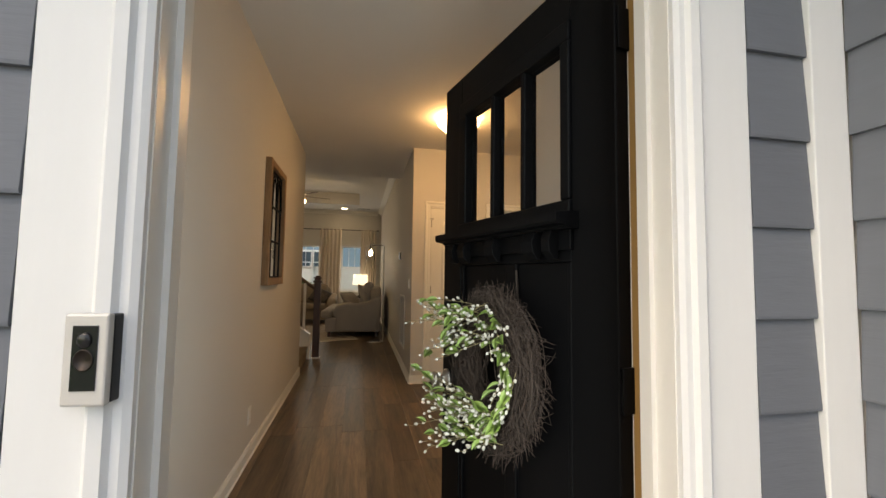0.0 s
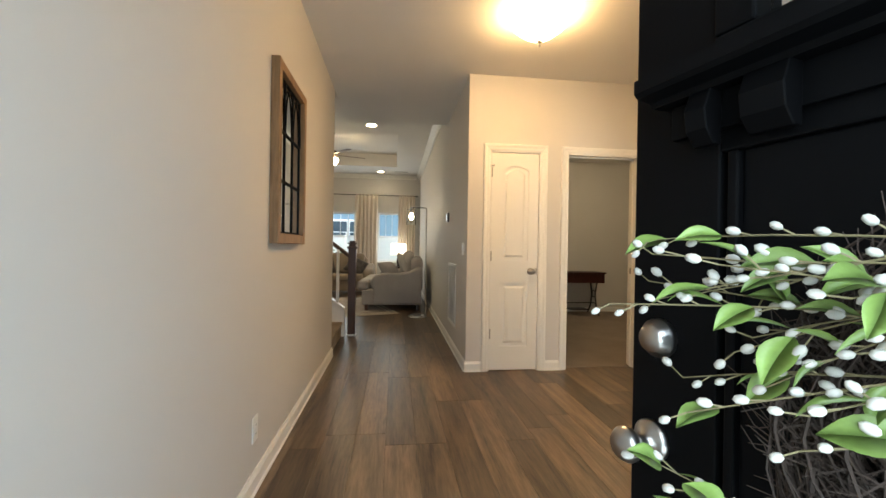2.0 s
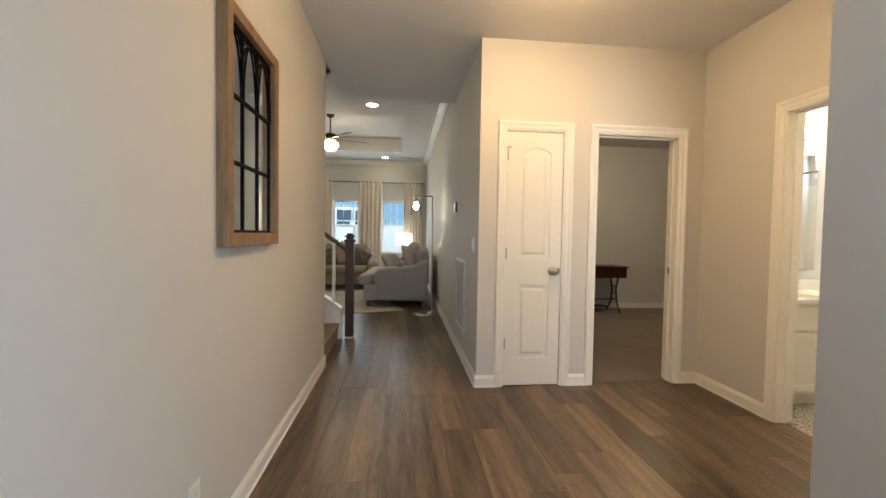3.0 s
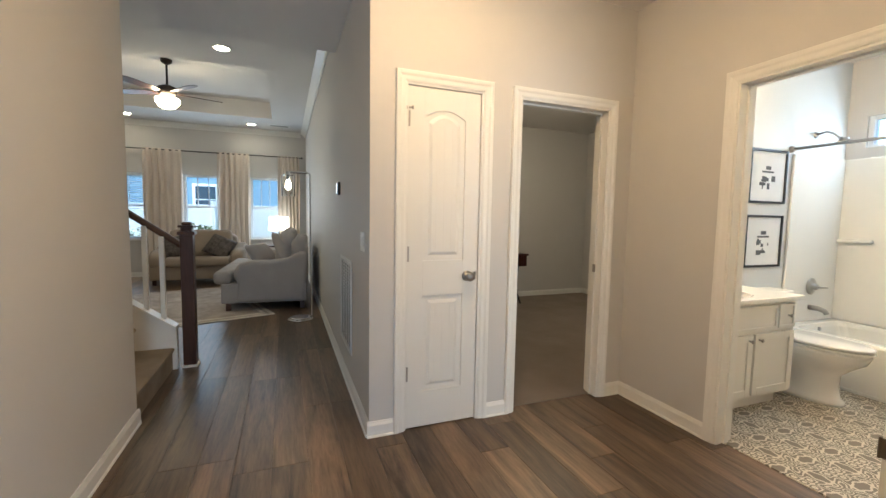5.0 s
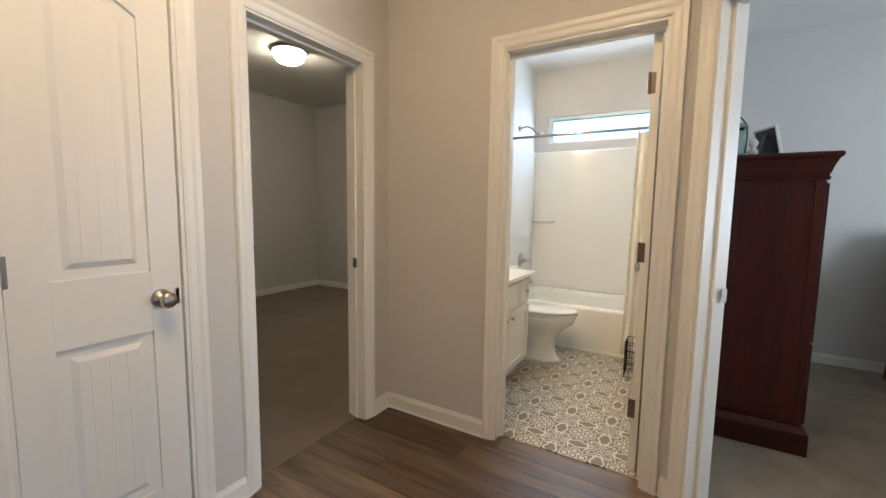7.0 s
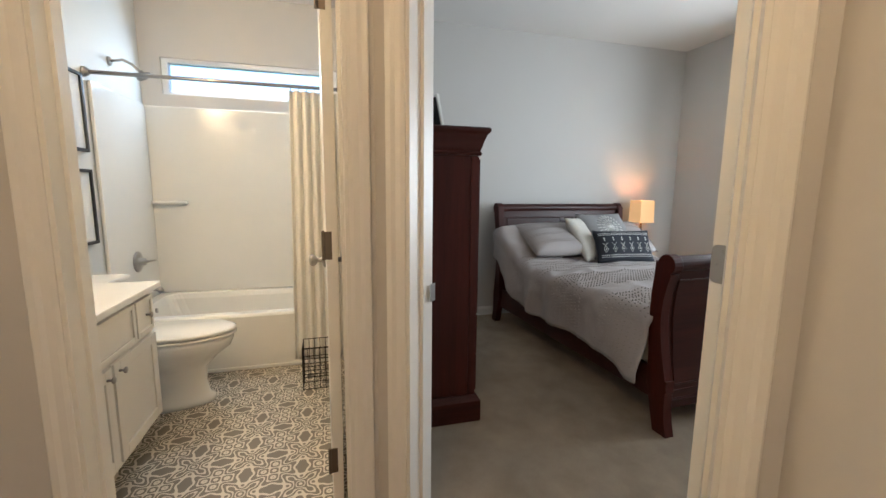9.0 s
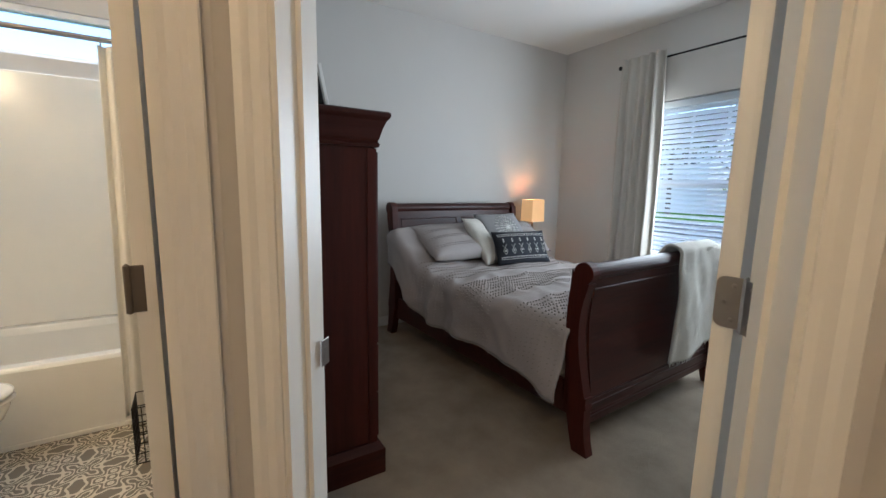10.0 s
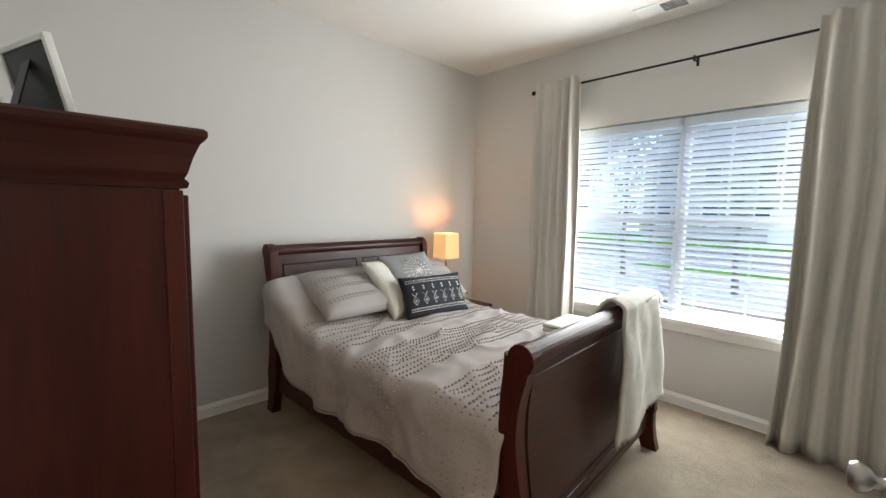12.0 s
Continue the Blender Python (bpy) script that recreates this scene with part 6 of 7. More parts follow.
lathe(bm, [(0, 0), (0.03, 0), (0.03, -0.01), (0, -0.014)], 18, at=(5.21, y1 - 0.105, 0.34), axis="y")
part("overflow_plate", bm, M_NICKEL, sh, smooth=True)
rodb = thing("shower_rod", None, "satin nickel shower curtain rod", "shower rod")
bm = bmesh.new()
tube(bm, [(4.805, y0, 1.912), (4.805, y1, 1.912)], 0.0125, 12)
part("rod", bm, M_NICKEL, rodb, smooth=True)
for yy, sg in ((y1, -1), (y0, 1)):
    bm = bmesh.new()
    lathe(bm, [(0, 0), (0.03, 0), (0.028, sg * 0.012), (0.018, sg * 0.03), (0, sg * 0.03)], 18, at=(4.805, yy, 1.912), axis="y")
    part("flange", bm, M_NICKEL, rodb, smooth=True)
sc = thing("shower_curtain", Matrix.Translation((4.782, 3.915, 0.05)) @ Matrix.Rotation(radians(90), 4, "Z"), "cream shower curtain drawn to one end", "shower curtain")
bm = bmesh.new()


def scf(u, v):
    return Vector(((u - 0.5) * (0.38 - 0.06 * v), -0.02 * v + 0.022 * math.sin(2 * math.pi * 6 * u + 0.7 * v) * (1.1 - 0.3 * v) + 0.004 * math.sin(40 * u), 1.835 * v))


grid(bm, 72, 24, scf)
solid(part("panel", bm, M_SHOWER, sc, smooth=True), 0.003)
for i in range(7):
    bm = bmesh.new()
    tube(bm, [(-0.15 + 0.05 * i, -0.023 + 0.018 * math.cos(a), 1.855 + 0.022 * math.sin(a)) for a in (2 * math.pi * k / 14 for k in range(15))], 0.002, 4)
    part("ring", bm, M_NICKEL, sc)

sash = tagged(new("window_2"), "high frosted bathroom window", kind="structure")
bm = boxes((5.62, 5.70, 3.75, 3.79, 1.965, 2.24), (5.62, 5.70, 5.02, 5.06, 1.965, 2.24), (5.62, 5.70, 3.79, 5.02, 1.965, 1.99), (5.62, 5.70, 3.79, 5.02, 2.205, 2.24), bev=0.003)
part("window_frame", bm, M_VINYLWIN, sash)
g_ = part("pane", boxes((5.655, 5.660, 3.79, 5.02, 1.99, 2.205)), glass("frosted_glass", (0.95, 0.98, 1.0), 0.35), sash, "frosted pane")
g_.visible_shadow = False
window_light("bath_daylight", (5.597, 4.40, 2.10), (3.5, 4.40, 1.55), 1.18, 0.21, BATH_WINDOW_W)

LOWER = Matrix.Diagonal((1, 1, 0.952, 1))
van = thing("vanity_cabinet", LOWER, "white shaker vanity with doors and a drawer", "vanity")
vx0, vx1, vf, vb = 3.225, 4.105, 4.685, 5.198
part("carcass", boxes((vx0, vx1, vf + 0.02, vb, 0.11, 0.80), bev=0.002), M_CABINET, van)
part("toe_kick", boxes((vx0, vx1 - 0.03, vf + 0.09, vb, 0.006, 0.11)), M_CABINET, van)


def shaker(parent, xa, xb, za, zb, y, name):
    """Recessed-panel front."""
    bm = bmesh.new()
    r = 0.05 if zb - za > 0.2 else 0.022
    box(bm, xa, xb, y + 0.008, y + 0.018, za, zb)
    for s in ((xa, xa + r, za, zb), (xb - r, xb, za, zb), (xa + r, xb - r, za, za + r), (xa + r, xb - r, zb - r, zb)):
        box(bm, s[0], s[1], y, y + 0.0085, s[2], s[3])
    return soft(part(name, bm, M_CABINET, parent), 0.002)


xm = (vx0 + vx1) / 2
for xa, xb, kx in ((vx0 + 0.02, 3.655, 3.615), (3.675, vx1 - 0.02, 3.712)):
    dv = shaker(van, xa, xb, 0.135, 0.575, vf, "door")
    bm = bmesh.new()
    lathe(bm, [(0, 0), (0.006, 0), (0.005, -0.014), (0.013, -0.020), (0.013, -0.026), (0, -0.028)], 16, at=(kx, vf, 0.535), axis="y")
    part("knob", bm, M_NICKEL, dv, "satin nickel knob", smooth=True)
shaker(van, vx0 + 0.02, 3.895, 0.60, 0.775, vf, "false_drawer")
dr_ = shaker(van, 3.91, vx1 - 0.02, 0.60, 0.775, vf, "drawer")
bm = bmesh.new()
lathe(bm, [(0, 0), (0.006, 0), (0.005, -0.014), (0.013, -0.020), (0.013, -0.026), (0, -0.028)], 16, at=(4.0, vf, 0.69), axis="y")
part("knob", bm, M_NICKEL, dr_, "satin nickel knob", smooth=True)
vt = thing("countertop", LOWER, "white cultured marble vanity top with backsplash", "countertop")
bm = boxes((vx0 - 0.012, vx1 + 0.025, vf - 0.025, vb, 0.80, 0.832), bev=0.006)
part("slab", bm, M_MARBLE, vt)
part("backsplash", boxes((vx0 - 0.012, vx1 + 0.025, vb - 0.02, vb, 0.832, 0.925), bev=0.004), M_MARBLE, vt)
bm = bmesh.new()
lathe(bm, [(0.21, 0.8345), (0.205, 0.838), (0.19, 0.8345), (0.19, 0.8335)], 32, at=(3.62, 4.93, 0))
part("basin_rim", bm, M_MARBLE, vt, "raised basin rim", smooth=True)
fc = thing("basin_faucet", Matrix.Translation((3.62, 5.10, 0.792)), "satin nickel basin faucet", "faucet")
bm = boxes((-0.08, 0.08, -0.025, 0.025, 0, 0.012), bev=0.004)
tube(bm, [(0, 0, 0.01), (0, -0.01, 0.10), (0, -0.05, 0.135), (0, -0.11, 0.115)], 0.013, 10, 0.010)
part("spout", bm, M_NICKEL, fc)
bm = bmesh.new()
for sx in (-0.055, 0.055):
    lathe(bm, [(0.016, 0.012), (0.014, 0.04), (0.018, 0.055), (0, 0.06)], 14, at=(sx, 0, 0))
part("handles", bm, M_NICKEL, fc, smooth=True)
mr = thing("vanity_mirror", None, "plain wall mirror above the vanity", "mirror")
part("mirror_plate", boxes((3.26, 4.08, 5.190, 5.199, 0.96, 1.92)), M_MIRROR, mr)
vl = thing("vanity_light", Matrix.Translation((3.67, 5.198, 2.14)), "vanity light bar with three lit glass shades", "wall light")
part("back_plate", boxes((-0.28, 0.28, -0.025, 0, -0.05, 0.05), bev=0.006), M_NICKEL, vl)
for sx in (-0.2, 0, 0.2):
    bm = bmesh.new()
    lathe(bm, [(0.03, 0.04), (0.05, -0.02), (0.062, -0.09), (0.0, -0.085)], 20, at=(sx, -0.10, 0))
    part("shade", bm, M_VANITYGLASS, vl, "lit frosted glass shade", smooth=True)
    bm = bmesh.new()
    tube(bm, [(sx, -0.02, 0.02), (sx, -0.10, 0.05), (sx, -0.10, 0.035)], 0.010, 8)
    part("arm", bm, M_NICKEL, vl)

toi = thing("toilet", Matrix.Translation((4.42, 0, 0.006)), "white porcelain toilet with closed lid", "toilet")


def oval(cx, cy, rx, ry, z, n=28, egg=0.0):
    out = []
    for k in range(n):
        a = 2 * math.pi * k / n
        yy = math.sin(a)
        out.append((cx + rx * math.cos(a) * (1 - egg * max(0, -yy)), cy + ry * yy, z))
    return out


bm = bmesh.new()
ring_loft(bm, [oval(0, 4.815, 0.128, 0.290, 0.0), oval(0, 4.815, 0.126, 0.288, 0.03), oval(0, 4.82, 0.112, 0.268, 0.045), oval(0, 4.825, 0.104, 0.258, 0.12), oval(0, 4.82, 0.106, 0.258, 0.21),
               oval(0, 4.79, 0.130, 0.285, 0.27), oval(0, 4.75, 0.165, 0.318, 0.325), oval(0, 4.735, 0.180, 0.326, 0.375), oval(0, 4.735, 0.178, 0.323, 0.395)])
part("bowl", bm, M_PORCELAIN, toi, smooth=True)
for nm, za, zb, k in (("seat", 0.401, 0.415, 1.0), ("lid", 0.421, 0.443, 0.99)):
    bm = bmesh.new()
    ring_loft(bm, [oval(0, 4.72, 0.172 * k, 0.315 * k, za), oval(0, 4.72, 0.185 * k, 0.328 * k, za + 0.003), oval(0, 4.72, 0.186 * k, 0.329 * k, zb - 0.006), oval(0, 4.72, 0.172 * k, 0.312 * k, zb)])
    part(nm, bm, M_PORCELAIN, toi, smooth=True)
bm = boxes((-0.21, 0.21, 5.005, 5.19, 0.39, 0.70), bev=0.02)
part("tank", bm, M_PORCELAIN, toi)
part("tank_lid", boxes((-0.22, 0.22, 4.995, 5.192, 0.701, 0.735), bev=0.010), M_PORCELAIN, toi)
bm = bmesh.new()
tube(bm, [(-0.15, 5.004, 0.64), (-0.15, 4.985, 0.64), (-0.09, 4.98, 0.63)], 0.007, 8)
part("flush_lever", bm, M_CHROME, toi)

for k, (z0, z1) in enumerate(((1.443, 1.893), (0.910, 1.354))):
    pf = thing("wall_picture", Matrix.Translation((4.51, 5.198, (z0 + z1) / 2)), "black framed print with a pale mat showing small bath drawings" if k else "black framed print with a pale mat showing shelf drawings", "picture", "framed prints")
    hw2, hz2 = 0.235, (z1 - z0) / 2 - 0.005
    bm = boxes((-hw2, -hw2 + 0.018, -0.022, 0, -hz2, hz2), (hw2 - 0.018, hw2, -0.022, 0, -hz2, hz2), (-hw2 + 0.018, hw2 - 0.018, -0.022, 0, -hz2, -hz2 + 0.018), (-hw2 + 0.018, hw2 - 0.018, -0.022, 0, hz2 - 0.018, hz2), bev=0.002)
    part("border", bm, M_DARK, pf, "thin black border")
    part("print", boxes((-hw2 + 0.018, hw2 - 0.018, -0.010, -0.004, -hz2 + 0.018, hz2 - 0.018)), M_PAPER, pf, "pale paper")
    bm = bmesh.new()
    r7 = random.Random(20 + k)
    box(bm, -0.075, 0.075, -0.0112, -0.0102, 0.03, 0.045)
    box(bm, -0.03, 0.035, -0.0112, -0.0102, 0.055, 0.085)
    for i in range(9):
        cx, cz = r7.uniform(-0.09, 0.09), r7.uniform(-0.10, 0.02)
        w_, h_ = r7.uniform(0.006, 0.03), r7.uniform(0.004, 0.025)
        box(bm, cx - w_, cx + w_, -0.0112 - i * 0.0001, -0.0102, cz - h_, cz + h_)
    part("drawing", bm, M_INK, pf, "grey ink drawing")

wb = thing("wire_basket", Matrix.Translation((4.47, 3.945, 0.006)), "black wire basket on the bathroom floor", "basket")
bm = bmesh.new()
bw, bh = 0.085, 0.27
for z in (0.004, 0.05, 0.10, 0.15, 0.20, bh):
    tube(bm, [(-bw, -bw, z), (bw, -bw, z), (bw, bw, z), (-bw, bw, z), (-bw, -bw, z)], 0.0028, 5)
for i in range(6):
    a = -bw + 2 * bw * i / 5
    for p in ((a, -bw), (a, bw), (-bw, a), (bw, a)):
        tube(bm, [(p[0], p[1], 0.004), (p[0], p[1], bh)], 0.0022, 4)
part("wires", bm, M_WIRE, wb)

# ---- spare room: treadle table ----
sw = thing("treadle_table", Matrix.Translation((3.76, 8.40, 0.01)), "dark wood sewing table on a black cast iron treadle stand", "table")
part("tabletop", boxes((-0.42, 0.42, -0.22, 0.22, 0.72, 0.745), bev=0.005), M_CHERRYX, sw)
part("drop_box", boxes((-0.40, 0.40, -0.20, 0.20, 0.56, 0.72), bev=0.006), M_CHERRYX, sw)
for sx in (-0.30, 0.30):
    bm = bmesh.new()
    for yy in (-0.17, 0.17):
        tube(bm, [(sx, yy * 0.7, 0.56), (sx, yy * 0.35, 0.36), (sx, yy * 0.6, 0.15), (sx, yy * 1.25, 0.0)], 0.014, 6)
    tube(bm, [(sx, -0.10, 0.20), (sx, 0.10, 0.20)], 0.010, 6)
    tube(bm, [(sx, 0.06 * math.cos(a), 0.36 + 0.06 * math.sin(a)) for a in (2 * math.pi * k / 12 for k in range(13))], 0.008, 5)
    part("iron_leg", bm, M_DARK, sw, "scrolled cast iron leg")
bm = bmesh.new()
tube(bm, [(-0.30, 0, 0.20), (0.30, 0, 0.20)], 0.009, 6)
box(bm, -0.16, 0.16, -0.11, 0.11, 0.085, 0.10)
part("treadle", bm, M_DARK, sw, "iron treadle plate")

# ---- living room ----
for k, (a, b) in enumerate(LW):
    sash_window("window_%d" % (k + 3), Matrix.Translation((b, 12.74, LZ0)) @ Matrix.Rotation(math.pi, 4, "Z"), b - a, LZ1 - LZ0, 0.14, "white sash window of the living room")
    structure("window_stool", boxes((a - 0.04, b + 0.04, 12.55, 12.66, LZ0 - 0.03, LZ0), bev=0.004), M_TRIM, "white window stool")
    window_light("living_daylight", ((a + b) / 2, 12.59, 1.45), ((a + b) / 2, 9, 1.1), b - a, 1.25, LIVING_WINDOW_W)
blind("window_blind", Matrix.Translation((LW[0][1] - 0.01, 12.63, LZ0 + 0.01)) @ Matrix.Rotation(math.pi, 4, "Z"), LW[0][1] - LW[0][0] - 0.02, LZ1 - LZ0 - 0.02, "white slatted blind in the living room window", 10)
lrod = thing("curtain_rod", Matrix.Translation((0, 12.50, 2.50)), "long dark curtain rod over the living room windows", "curtain rod")
bm = bmesh.new()
tube(bm, [(-3.1, 0, 0), (1.12, 0, 0)], 0.011, 8)
part("rod", bm, M_RODBLACK, lrod)
bm = bmesh.new()
tube(bm, [(1.12, 0, 0), (1.15, 0, 0)], 0.02, 8)
part("finial", bm, M_RODBLACK, lrod)
for ex in (-2.2, -0.8, 0.4):
    bm = boxes((ex - 0.01, ex + 0.01, 0.0, 0.10, -0.012, 0.012))
    part("bracket", bm, M_RODBLACK, lrod)
for k, (a, b) in enumerate(((-3.05, -2.60), (-1.77, -1.12), (-0.50, 0.10), (0.65, 1.08))):
    curtain("curtain", Matrix.Translation(((a + b) / 2, 12.49, 0.02)), b - a, b - a + 0.03, 2.50, 6, 0.032, "ivory curtain panel hanging between living room windows", M_LIVCURTAIN, "living room curtains", seed=30 + k)


def fill(parent, name, x0, x1, y0, y1, z0, z1, material, bev=0.05, label=""):
    return part(name, boxes((x0, x1, y0, y1, z0, z1), bev=0) if not bev else _soft_box(x0, x1, y0, y1, z0, z1, bev), material, parent, label, smooth=True)


def _soft_box(x0, x1, y0, y1, z0, z1, bev):
    bm = bmesh.new()
    box(bm, x0, x1, y0, y1, z0, z1, bev=bev, seg=4)
    return bm


def sofa(name, m, w, d, material, label, seats=2, back=0.0):
    """A rolled-arm sofa: x across its width, front at y=0, back at y=d."""
    t = thing(name, m, label, "sofa")
    aw = 0.22
    fill(t, "base", 0.02, w - 0.02, 0.06, d - 0.04, 0.09, 0.33, material, 0.02)
    for x0 in (0, w - aw):
        bm = bmesh.new()
        # rolled arm: outline in (y, z), swept up toward the back
        e = d - back
        prof = [(y + back, z) for y, z in ((0.10, 0.09), (e - 0.06, 0.09), (e - 0.02, 0.70), (e - 0.12, 0.70), (e * 0.74, 0.63), (e * 0.50, 0.595), (e * 0.30, 0.60), (0.16, 0.57), (0.085, 0.50), (0.085, 0.40), (0.12, 0.33))]
        prism(bm, prof, "x", x0, x0 + aw)
        soft(part("arm", bm, material, t, "rolled upholstered arm", smooth=True), 0.055, 4)
    fill(t, "back", aw - 0.06, w - aw + 0.06, d - 0.24, d - 0.02, 0.28, 0.86, material, 0.08)
    sw_ = (w - 2 * aw) / seats
    for k in range(seats):
        xa = aw + sw_ * k
        lo = 0.01 if back and k == 0 else xa + 0.004
        hi = w - 0.01 if back and k == seats - 1 else xa + sw_ - 0.004
        bm = _soft_box(xa + 0.004, xa + sw_ - 0.004, -0.02, d - 0.24, 0.325, 0.48, 0.055)
        if back:
            box(bm, lo, hi, -0.03, back + 0.05, 0.32, 0.475, bev=0.06, seg=4)
        part("seat_cushion", bm, material, t, smooth=True)
        bm = _soft_box(xa + 0.006, xa + sw_ - 0.006, -0.10, 0.10, -0.25, 0.25, 0.085)
        part("back_cushion", bm, material, t, smooth=True, m=Matrix.Translation((0, d - 0.33, 0.71)) @ Matrix.Rotation(radians(-14), 4, "X"))
    for xa in (0.08, w - 0.08):
        for ya in (0.14, d - 0.10):
            part("foot", boxes((xa - 0.03, xa + 0.03, ya - 0.03, ya + 0.03, 0, 0.095), bev=0.004), M_WALNUT, t)
    return t


sofa("loveseat", Matrix.Translation((-1.42, 11.17, 0.012)), 1.48, 0.88, M_SOFATAN, "tan upholstered loveseat under the windows", 1)
sofa("sofa", Matrix.Translation((0.03, 10.66, 0.012)) @ Matrix.Rotation(radians(-93), 4, "Z") @ Matrix.Diagonal((1, 1, 1.1, 1)), 1.84, 1.15, M_SOFAGREY, "light grey deep sofa with rolled arms beside the wall", 2, 0.13)
pillow("throw_pillow", Matrix.Translation((-0.36, 11.58, 0.66)) @ Matrix.Rotation(radians(-25), 4, "X") @ Matrix.Rotation(radians(28), 4, "Y"), 0.46, 0.42, 0.16, M_DARKPAT, "dark patterned throw pillow on the tan loveseat", "sofa pillows")
pillow("throw_pillow", Matrix.Translation((-1.08, 11.58, 0.66)) @ Matrix.Rotation(radians(-25), 4, "X") @ Matrix.Rotation(radians(-15), 4, "Y"), 0.44, 0.42, 0.16, M_DARKPAT, "dark patterned throw pillow on the tan loveseat", "sofa pillows")
pillow("throw_pillow", Matrix.Translation((0.80, 9.18, 0.78)) @ Matrix.Rotation(radians(70), 4, "Z") @ Matrix.Rotation(radians(-30), 4, "X") @ Matrix.Rotation(radians(20), 4, "Y"), 0.52, 0.46, 0.20, M_SOFAGREY, "light grey cushion leaning on the sofa back", "sofa pillows")
pillow("throw_pillow", Matrix.Translation((0.48, 9.34, 0.68)) @ Matrix.Rotation(radians(60), 4, "Z") @ Matrix.Rotation(radians(-38), 4, "X"), 0.50, 0.42, 0.18, M_SOFAGREY, "light grey cushion lying against another", "sofa pillows")
rug = thing("area_rug", Matrix.Translation((0.645, 8.56, 0)) @ Matrix.Rotation(radians(18.3), 4, "Z"), "faded cream and brown area rug lying askew", "rug")
part("rug_field", boxes((-3.3, -0.05, 0.05, 2.45, 0.001, 0.011), bev=0.003), M_RUG, rug)
part("border_stripe", boxes((-3.3, -0.09, 0.10, 0.14, 0.011, 0.0135), (-0.13, -0.09, 0.14, 2.40, 0.011, 0.0135)), M_RUGEDGE, rug, "cream border stripe")
part("cream_edge", boxes((-0.05, 0.0, 0.0, 2.5, 0.001, 0.009), (-3.3, -0.05, 0.0, 0.05, 0.001, 0.009), bev=0.002), M_RUGEDGE, rug, "cream bound edge")

st2 = thing("side_table", Matrix.Translation((0.66, 12.24, 0)), "small dark side table in the corner", "side table")
bm = bmesh.new()
lathe(bm, [(0, 0.60), (0.24, 0.60), (0.245, 0.615), (0.24, 0.63), (0, 0.63)], 28)
part("tabletop", bm, M_WALNUT, st2)
bm = bmesh.new()
lathe(bm, [(0.16, 0.0), (0.16, 0.02), (0.03, 0.05), (0.025, 0.58), (0.06, 0.60)], 18)
part("pedestal", bm, M_WALNUT, st2, smooth=True)
tl = thing("table_lamp", Matrix.Translation((0.66, 12.24, 0.63)), "table lamp with a glowing white drum shade", "lamp")
bm = bmesh.new()
lathe(bm, [(0, 0), (0.07, 0), (0.07, 0.015), (0.03, 0.03), (0.05, 0.12), (0.045, 0.20), (0.012, 0.26), (0.010, 0.34)], 20)
part("base", bm, M_BRONZE, tl, smooth=True)
bm = bmesh.new()
lathe(bm, [(0.205, 0.31), (0.19, 0.60)], 32)
for f in [f for f in bm.faces if len(f.verts) > 4]:
    bm.faces.remove(f)
solid(part("shade", bm, M_SHADEFAR, tl, "glowing linen drum shade", smooth=True), 0.003)

fl = thing("floor_lamp", Matrix.Translation((1.0, 8.20, 0)), "chrome arc floor lamp with a clear glass shade", "floor lamp")
bm = bmesh.new()
for rr, z in ((0.15, 0.0), (0.125, 0.018)):
    lathe(bm, [(0, z), (rr, z), (rr, z + 0.012), (rr - 0.01, z + 0.018), (0, z + 0.018)], 28, at=(-0.06, 0, 0))
part("base", bm, M_CHROME, fl, "polished round base", smooth=False)
bm = bmesh.new()
tube(bm, [(0.07, 0, 0.02), (0.07, 0, 1.75), (0.065, 0, 1.775), (0.04, 0, 1.785), (-0.18, 0, 1.785)], 0.011, 10)
part("pole", bm, M_CHROME, fl, "slim chrome pole")
bm = bmesh.new()
tube(bm, [(-0.18, 0, 1.79), (-0.18, 0, 1.70)], 0.022, 10)
part("socket", bm, M_CHROME, fl)
bm = bmesh.new()
lathe(bm, [(0.075, 1.50), (0.075, 1.745), (0.03, 1.75)], 24, at=(-0.18, 0, 0))
for f in [f for f in bm.faces if len(f.verts) > 4]:
    bm.faces.remove(f)
g_ = solid(part("glass_shade", bm, M_GLASS, fl, "clear glass cylinder", smooth=True), 0.003)
bm = bmesh.new()
lathe(bm, [(0, 1.70), (0.015, 1.69), (0.032, 1.65), (0.034, 1.62), (0.02, 1.59), (0, 1.582)], 16, at=(-0.18, 0, 0))
part("bulb", bm, M_BULB, fl, "lit bulb", smooth=True)

